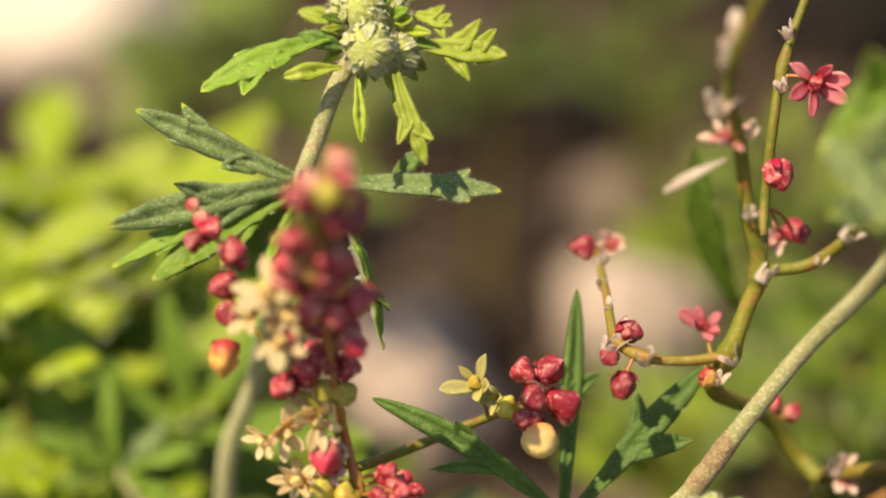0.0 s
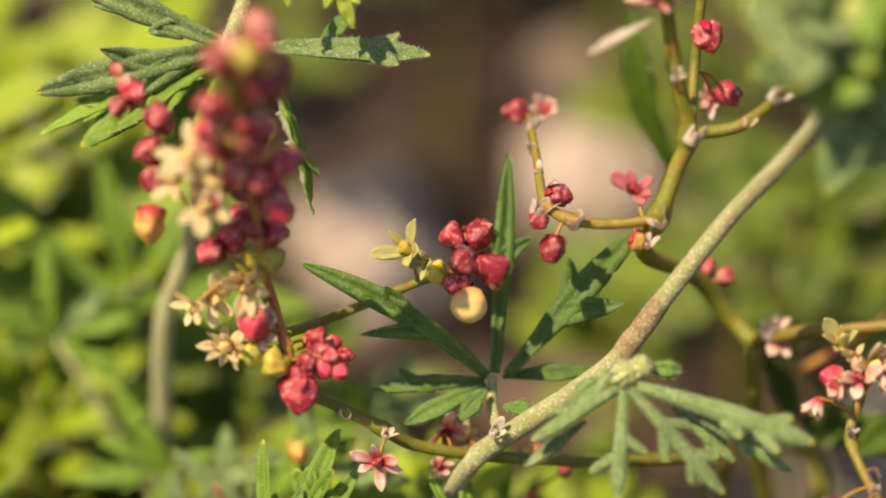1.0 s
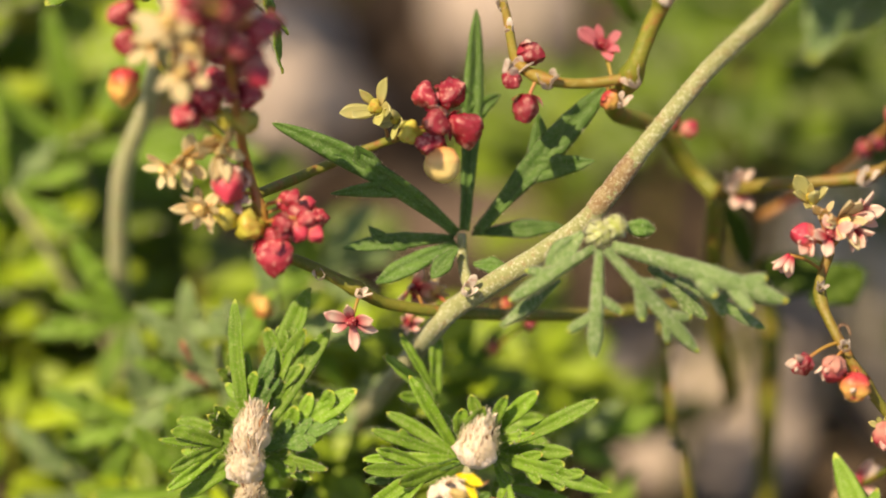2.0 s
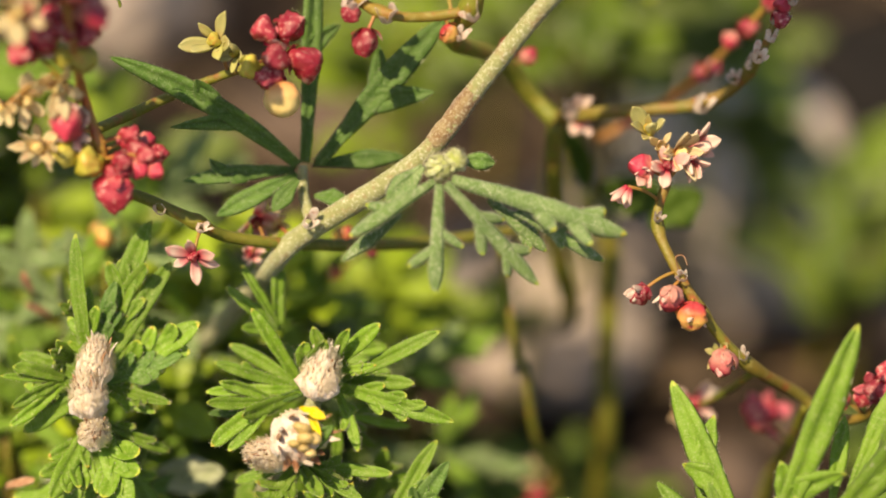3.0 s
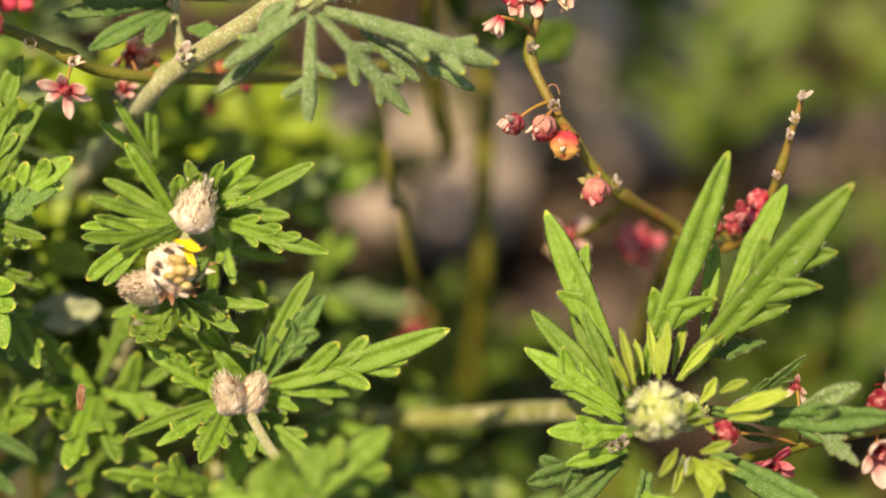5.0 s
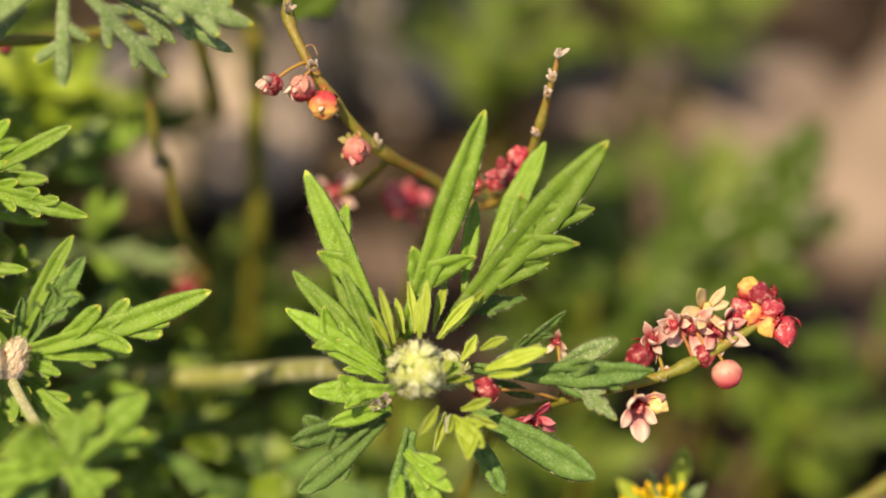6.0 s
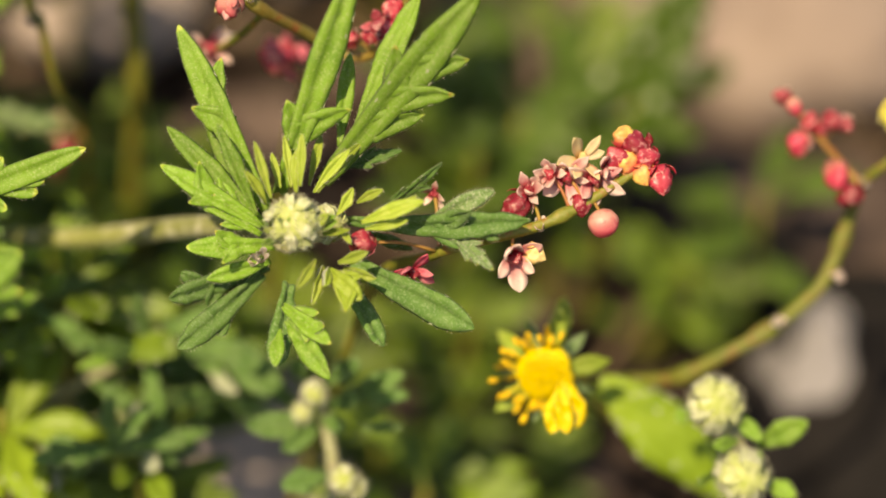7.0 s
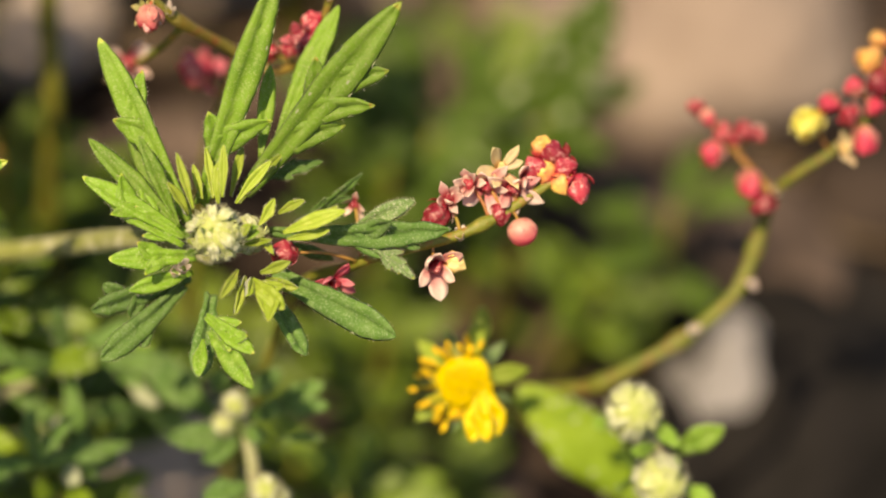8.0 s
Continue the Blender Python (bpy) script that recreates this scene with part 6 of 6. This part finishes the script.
for b, t, w in (((44.0, 138.8, 74.9), (42.9, 141.4, 78.6), 1.3), ((45.8, 139.8, 75.0), (45.9, 143.3, 77.2), 1.2), ((46.3, 139.0, 75.8), (47.0, 141.6, 78.8), 1.3), ((47.5, 139.1, 74.9), (50.1, 141.0, 77.7), 1.5), ((45.2, 140.6, 74.2), (44.9, 143.3, 75.4), 1.1), ((47.4, 140.3, 74.6), (49.6, 144.0, 76.2), 1.3),
                ((50.8, 136.0, 74.2), (55.0, 134.8, 77.4), 2.3), ((51.0, 135.6, 73.9), (54.0, 134.6, 75.4), 1.4), ((51.0, 138.5, 73.9), (52.6, 138.3, 75.8), 1.3), ((47.0, 134.8, 71.7), (45.3, 132.1, 71.4), 1.4), ((48.7, 134.2, 71.8), (50.8, 133.4, 73.1), 1.5), ((48.0, 134.1, 71.4), (47.1, 132.1, 71.9), 1.4), ((49.3, 136.8, 73.2), (49.6, 134.4, 73.7), 1.0)):
    leaflet(c4, b, t, w * 0.66, 0, None, LEAF_YOUNG, rnd.uniform(-0.3, 0.7), "bract", fold=1.0, thick=0.4, side_bend=rnd.uniform(-0.15, 0.15))
for b, t, w in (((51.2, 136.8, 73.7), (54.8, 135.1, 76.2), 1.2), ((46.2, 139.4, 74.7), (46.4, 141.7, 77.2), 1.0), ((47.8, 139.1, 74.9), (51.3, 142.7, 77.0), 1.0), ((43.8, 139.3, 73.8), (42.2, 140.7, 76.3), 1.0), ((48.2, 134.6, 70.5), (48.7, 130.5, 70.9), 1.1), ((47.8, 135.0, 70.7), (46.0, 132.1, 70.1), 1.1), ((49.3, 134.5, 70.8), (51.2, 132.2, 71.9), 1.2), ((49.4, 138.2, 73.1), (51.0, 139.1, 74.6), 1.0)):
    leaflet(c4, b, t, w, 0, None, LEAF_YOUNG, rnd.uniform(-0.3, 0.7), "bract", fold=0.9, thick=0.35, side_bend=rnd.uniform(-0.2, 0.2))
leaflet(c4, (48.0, 133.9, 71.2), (49.8, 130.6, 71.3), 2.9, 1, None, LEAF_YOUNG, 0.4)
leaflet(c4, (50.5, 139.1, 71.4), (63.1, 132.6, 76.4), 3.5, 2, (0.35, -0.85, 0.3), LEAF_DARK_SHADE, 0.35, given=((1, 0.6, 0.8), (-1, 0.7, 0.9), (1, 0.8, 0.6)), sweep=0.6)
leaflet(c4, (56.6, 136.3, 73.6), (61.0, 135.4, 77.1), 1.7, 0, None, LEAF_GREY, 0.3)
leaflet(c4, (57.8, 135.4, 73.1), (60.2, 130.6, 73.3), 1.8, 1, None, LEAF_GREY, 0.3)
leaflet(c4, (53.2, 140.2, 70.6), (58.2, 140.5, 75.5), 1.7, 1, (0.35, -0.85, 0.3), LEAF_DARK_SHADE, 0.3)
leaflet(c4, (52.3, 139.5, 69.5), (55.7, 137.0, 69.6), 1.3, 0, (0.35, -0.85, 0.3), LEAF_DARK_SHADE, 0.3)
leaflet(c4, (44.7, 139.0, 69.4), (37.7, 139.0, 70.0), 3.0, 1, None, LEAF, 0.45)
leaflet(c4, (44.5, 139.4, 66.8), (36.4, 137.9, 65.4), 3.6, 1, (0.1, -0.85, 0.45), LEAF_DARK_SHADE, 0.3, strap=True, given=((1, 0.75, 0.7), (-1, 0.6, 0.5)), sweep=0.7)
leaflet(c4, (44.0, 139.0, 66.2), (36.6, 134.4, 63.4), 3.4, 1, (0.1, -0.85, 0.45), LEAF_DARK_SHADE, 0.3, strap=True, given=((-1, 0.6, 0.4),), sweep=0.8)
leaflet(c4, (44.6, 138.8, 67.7), (39.2, 137.6, 67.6), 1.7, 0, None, LEAF, 0.3)
leaflet(c4, (45.8, 137.3, 66.5), (43.3, 130.1, 65.0), 2.6, 0, (0.1, -0.85, 0.45), LEAF_DARK_SHADE, 0.2, strap=True)
leaflet(c4, (44.6, 133.9, 67.7), (47.2, 128.9, 68.4), 2.4, 1, None, LEAF, 0.3)
leaflet(c4, (44.7, 133.0, 66.9), (46.9, 127.0, 66.5), 2.2, 0, None, LEAF, 0.3)
leaflet(c4, (44.0, 132.0, 67.1), (43.0, 128.8, 66.5), 1.3, 0, None, LEAF, 0.3)
leaflet(c4, (49.8, 136.0, 68.1), (52.1, 130.3, 65.9), 2.5, 0, (0.35, -0.85, 0.3), LEAF_DARK_SHADE, 0.3, strap=True)
leaflet(c4, (50.7, 136.6, 69.0), (58.5, 128.5, 69.1), 3.2, 0, (0.35, -0.85, 0.3), LEAF_DARK_SHADE, 0.2, strap=True)
for p in ((43.5, 137.9, 69.3), (43.0, 138.5, 68.3)):
    sheath(c4, p, 0.8)
r4 = random.Random(44)
hub = V((45.9, 137.3, 72.5))
for k in range(16):
    a = k * 2.4 + r4.uniform(-0.5, 0.5)
    d = Vector((math.cos(a), -0.25 - 0.3 * r4.random(), math.sin(a) * 0.8 + 0.1)).normalized()
    if d.z < 0.05:
        continue
    st = hub + d * r4.uniform(1.5, 2.6)
    leaflet(c4, st, st + (d + Vector((r4.uniform(-0.2, 0.2), -0.35, 0.35))).normalized() * r4.uniform(1.6, 3.4), r4.uniform(0.7, 1.3), 0, None, r4.choice([LEAF_YOUNG, LEAF, LEAF]), r4.uniform(-0.2, 0.7), "bract", fold=0.8, rows=16, side_bend=r4.uniform(-0.25, 0.25))
hairs(c4, STEM4[:4], 0.93, 300, 0.4, 8)

# sorrel with the rosy flowers
s6 = thing("sorrel", (58, 170, 0), "sheep sorrel spray with rosy open flowers and red pods", "plant", SORREL)
stalk(s6, [(74.3, 136.3, 77.9), (71.2, 135.5, 76.4), (67.7, 134.7, 74.8), (64.7, 134.3, 73.7), (60.8, 134.3, 72.8), (57.3, 136.9, 68.7), (55.1, 143.1, 59.2)] + rooted((55.1, 143.1, 59.2), -4, 10), [0.3, 0.4, 0.45, 0.45, 0.45, 0.45, 0.5, 0.5, 0.6, 0.7], STEM_GREEN, knots=(0.25,))
flower(s6, (62.8, 133.1, 72.1), 2.7, "rose", (0.0, -0.85, 0.2))
pod(s6, (64.5, 132.9, 72.2), 0.8, "cream", (0.6, -0.7, 0))
pod(s6, (63.5, 135.9, 74.9), 1.05, "red", (-0.6, -0.5, -0.3))
flower(s6, (64.5, 136.5, 75.7), 2.2, "rose", (-0.2, -0.5, 0.8), 0.9)
flower(s6, (67.6, 136.8, 76.8), 2.6, "rose", (-0.3, -0.8, 0.4))
flower(s6, (69.6, 136.3, 76.8), 2.7, "rose", (0.1, -0.8, 0.3))
flower(s6, (68.8, 137.3, 77.9), 2.3, "cream", (0.0, -0.5, 0.8))
flower(s6, (66.3, 137.0, 76.9), 2.1, "rose", (-0.5, -0.6, 0.6), 0.7)
flower(s6, (70.9, 136.8, 77.3), 2.2, "rose", (0.4, -0.8, 0.5), 0.6)
pod(s6, (68.5, 135.0, 75.2), 0.85, "red", (0, -0.7, -0.6))
place("pod", mesh_of("pod_pink", *knob(14, 20, 3, 0.05, 0.06, 0.12, 1.0, 9, 0.95), POD_PINK), s6, toward(V((70.0, 134.4, 75.0)), (0.15, -0.6, -0.6), 1.2), "round rosy pod")
stalklet(s6, (70.1, 134.0, 74.6))
for p, r, key in (((73.3, 137.5, 78.9), 1.05, "red"), ((71.7, 137.0, 78.0), 0.95, "red"), ((74.0, 136.7, 78.2), 1.0, "red"), ((75.1, 135.3, 77.1), 1.05, "red"), ((72.5, 136.6, 77.8), 0.85, "gold"), ((73.5, 135.8, 77.3), 0.8, "gold"), ((72.4, 138.1, 79.2), 0.9, "gold")):
    pod(s6, p, r, key)
sheath(s6, (65.1, 134.3, 73.8), 0.75)
flower(s6, (55.3, 135.1, 69.1), 2.2, "red", (0, -0.8, 0.2))
flower(s6, (58.1, 140.4, 72.4), 1.7, "rose")
pod(s6, (51.1, 135.9, 72.0), 1.0, "red")

# sorrel at the far side
s7 = thing("sorrel", (80, 165, 0), "sheep sorrel with a curved jointed stem and pink pods", "plant", SORREL)
stalk(s7, [(108.7, 144.4, 80.8), (105.5, 141.9, 77.1), (101.9, 141.0, 73.2), (99.1, 141.0, 70.6), (97.6, 141.5, 67.5), (96.6, 140.2, 63.0), (94.3, 137.5, 59.5), (90.1, 136.1, 56.3), (85.6, 135.5, 53.7), (82.3, 136.4, 50.4), (79.2, 139.8, 46.4), (77.4, 147.0, 38.0), (74.0, 156.5, 25.3), (70.8, 164.5, 11.3)] + rooted((70.8, 164.5, 11.3), -2, 4), [0.35, 0.38, 0.42, 0.45, 0.5, 0.6, 0.65, 0.65, 0.65, 0.65, 0.65, 0.65, 0.65, 0.65, 0.7, 0.7, 0.8], STEM_OLIVE, knots=(0.32, 0.45, 0.55))
stalk(s7, [(97.6, 141.5, 67.5), (95.9, 143.6, 68.8), (93.6, 145.4, 70.9), (91.4, 147.4, 73.3)], [0.35, 0.3, 0.25, 0.2], STEM_RED, "branch")
cluster(s7, [(91.2, 147.6, 73.4), (91.7, 146.5, 72.6), (92.9, 145.3, 71.9), (94.9, 144.7, 72.2), (94.3, 145.2, 71.0), (96.1, 145.0, 71.6)], 0.85, ["red", "pink", "red"])
cluster(s7, [(91.7, 144.4, 70.5), (94.7, 141.4, 69.1)], 1.3, ["pink"])
pod(s7, (95.7, 139.9, 68.1), 1.0, "red")
cluster(s7, [(100.4, 142.0, 77.8), (101.9, 141.9, 79.8), (103.7, 143.7, 80.9), (103.9, 141.3, 80.1), (104.1, 140.6, 78.1), (103.3, 139.5, 75.3), (105.5, 145.2, 81.7), (101.9, 140.9, 77.4), (106.2, 142.5, 80.8)], 1.1, ["pink", "pink", "gold", "red"])
flower(s7, (98.3, 141.2, 76.2), 1.8, "lime", (-0.5, -0.7, 0.2), 0.9)
pod(s7, (98.3, 141.2, 76.2), 1.4, "lime", (-0.6, -0.6, 0.1))
flower(s7, (101.9, 140.1, 73.8), 1.6, "cream")
for p in ((95.6, 137.0, 60.9), (90.0, 135.7, 57.3), (97.5, 141.0, 68.4)):
    sheath(s7, p, 0.7)

# flowering cinquefoil
c5 = thing("cinquefoil", (74, 150, 0), "silvery cinquefoil with a fading yellow flower and woolly buds", "plant", CINQ)
stalk(c5, [(70.1, 134.1, 54.4), (74.2, 135.6, 49.0), (82.2, 136.5, 40.3), (89.1, 134.8, 34.4)] + rooted((89.1, 134.8, 34.4), 2, 8), [0.45, 0.5, 0.55, 0.6, 0.6, 0.7, 0.7], STEM_OLIVE)
leaflet(c5, (88.3, 129.3, 40.4), (76.2, 137.9, 49.1), 6.4, 0, (-0.3, -0.8, 0.5), WEED_LIGHT, 0.3, "leaf", neck=0.45, fold=0.12)
stalk(c5, [(82.5, 128.7, 54.7), (84.4, 126.7, 52.2), (86.4, 125.2, 47.3), (87.3, 127.3, 38.1)] + rooted((87.3, 127.3, 38.1), 2, 6), [0.6, 0.7, 0.8, 0.9, 0.9, 1.0, 1.0], STEM_FELT)
for p, r in (((81.4, 127.4, 57.3), 2.4), ((83.1, 122.5, 53.4), 2.3)):
    felted_bud(c5, p, r, (-0.1, -0.7, 0.6), rows=2, wool=0.6, broad=1.75)
for b, t, w in (((83.5, 127.7, 55.6), (84.8, 124.2, 55.8), 1.7), ((80.3, 128.7, 55.1), (78.5, 128.0, 55.1), 1.5), ((83.4, 125.3, 54.7), (80.7, 124.3, 55.6), 1.5), ((85.5, 125.7, 53.1), (89.0, 124.8, 56.7), 2.6), ((81.6, 124.3, 51.6), (79.4, 123.1, 52.4), 1.5), ((84.7, 124.2, 54.3), (84.3, 122.3, 55.1), 1.5), ((86.1, 123.3, 51.2), (87.9, 121.1, 51.3), 2.2)):
    leaflet(c5, b, t, w, 0, None, LEAF, 0.2, "bract")


def yellow_flower(plant, p, way):
    m = toward(p, way, 1.0, 0.3)
    verts, faces = knob(10, 20, 0, 0.0, 0.0, 0.15, 1.0, 4, 0.35)
    disc = place("flower", mesh_of("flower", [(x * 2.4, y * 2.4, z * 2.4) for x, y, z in verts], faces, YELLOW), plant, m, "fading yellow five-petalled flower")
    for i in range(70):
        a, q = i * 2.39996, 2.2 * math.sqrt((i + 0.5) / 70)
        place("pistil", PISTIL, disc, m @ Matrix.Translation(Vector((q * math.cos(a), q * math.sin(a), 1.7 * math.sqrt(max(0.05, 1 - (q / 2.5) ** 2)))) * MM) @ Matrix.Scale(0.26, 4))
    for i in range(22):
        a = 1.15 + 3.9 * (i + rnd.uniform(-0.5, 0.5)) / 22
        rr, h = rnd.uniform(2.7, 4.5), rnd.uniform(0.0, 2.2)
        o = Vector((2.1 * math.cos(a), 2.1 * math.sin(a), 0.4))
        e = Vector((rr * math.cos(a), rr * math.sin(a), h))
        vs, fs, _ = tube([o, o.lerp(e, 0.5) + Vector((0, 0, 0.3)), e], [0.12, 0.1, 0.08], 5, 3)
        place("stamen", mesh_of("stamen", vs, fs, YELLOW), disc, m)
        place("anther", ANTHER_MESH, disc, m @ Matrix.Translation(e * MM) @ Matrix.Rotation(a, 4, "Z") @ Matrix.Scale(rnd.uniform(0.36, 0.5), 4))
    for i in range(10):
        a = math.tau * (i + 0.5) / 10
        me = petal_mesh("sepal", 4.6 if i % 2 else 3.6, 1.9 if i % 2 else 1.2, -0.08, LEAF_YOUNG if i % 2 else LEAF_GREY, 0.2, 0.2)
        place("sepal", me, disc, m @ Matrix.Rotation(a, 4, "Z") @ Matrix.Translation((0, 0.0012, -0.0004)) @ Matrix.Rotation(rnd.uniform(-0.5, 0.35), 4, "X") @ Matrix.Rotation(rnd.uniform(-0.4, 0.4), 4, "Y"))
    return disc


PISTIL = mesh_of("pistil", *knob(5, 7, 2, 0.05, 0.1, 0.2), YELLOW)
ANTHER_MESH = mesh_of("anther", *knob(7, 8, 2, 0.16, 0.0, 0.2, 0.7, 2, 0.8), ANTHER)
yellow_flower(c5, (68.4, 133.8, 56.3), (-0.35, -0.75, 0.5))
for b, t, w in (((69.1, 131.6, 57.4), (67.5, 128.2, 54.9), 2.6), ((69.6, 131.4, 57.4), (69.6, 127.9, 55.6), 2.4), ((68.5, 130.7, 57.7), (68.4, 127.2, 55.9), 2.0)):
    leaflet(c5, b, t, w, 0, None, YELLOW, 0.6, "petal", "crumpled deep yellow petal", wavy=0.9)
leaflet(c5, (69.9, 136.0, 56.0), (70.7, 138.4, 60.1), 2.0, 0, None, LEAF_YOUNG, 0.2, "bract")

# small grey budding shoots
c6 = thing("cinquefoil", (48, 160, 0), "grey-green cinquefoil shoot with tiny buds", "plant", CINQ)
stalk(c6, [(50.8, 141.8, 49.0), (51.5, 139.0, 45.2), (52.0, 136.6, 40.2)] + rooted((52.0, 136.6, 40.2), 2, 6), [0.35, 0.5, 0.6, 0.7, 0.7, 0.8], STEM_FELT)
for p, r in (((50.0, 139.6, 49.5), 1.1), ((49.1, 139.4, 47.4), 0.9), ((51.0, 131.3, 47.8), 1.2), ((52.1, 131.2, 46.7), 1.0)):
    felted_bud(c6, p, r)
for b, t, w in (((51.7, 141.2, 48.8), (54.0, 140.7, 52.2), 1.7), ((53.5, 140.3, 48.7), (57.5, 138.8, 51.9), 1.6), ((53.5, 140.1, 48.5), (57.7, 137.4, 50.7), 1.5), ((51.5, 139.8, 47.4), (53.9, 138.4, 50.0), 1.5), ((50.9, 139.2, 46.6), (52.3, 136.9, 47.9), 1.4), ((50.4, 138.7, 45.8), (47.0, 137.0, 45.7), 2.0), ((50.4, 139.0, 46.2), (44.3, 139.2, 46.6), 2.2), ((50.1, 142.7, 48.1), (48.8, 142.8, 50.5), 1.5), ((49.1, 141.9, 45.4), (44.2, 148.4, 46.5), 2.8), ((50.5, 134.4, 44.7), (46.3, 133.5, 45.0), 2.0), ((54.1, 137.6, 46.4), (57.2, 136.2, 47.9), 0.6)):
    leaflet(c6, b, t, w * 1.3, 0, None, LEAF_DARK_SHADE, 0.3, fold=0.6)
for b, t, w in (((37.9, 155.5, 44.7), (44.6, 145.8, 44.3), 2.6), ((38.6, 152.8, 42.5), (33.9, 158.7, 43.1), 3.0), ((33.0, 146.8, 40.2), (36.8, 140.4, 41.6), 3.6), ((31.9, 148.9, 38.8), (27.5, 143.0, 37.1), 3.6), ((32.7, 150.9, 41.0), (36.2, 145.3, 43.0), 3.0)):
    leaflet(c6, b, t, w * 0.8, 1, None, LEAF_DARK_SHADE, 0.4)
    leaflet(c6, V(b).lerp(V(t), 0.7) + Vector((0, -0.8, 0)), V(t) + Vector((0, -0.8, 0)), w * 0.6, 0, None, FELT, 0.6, "leaflet", "curled pale felted leaf end")
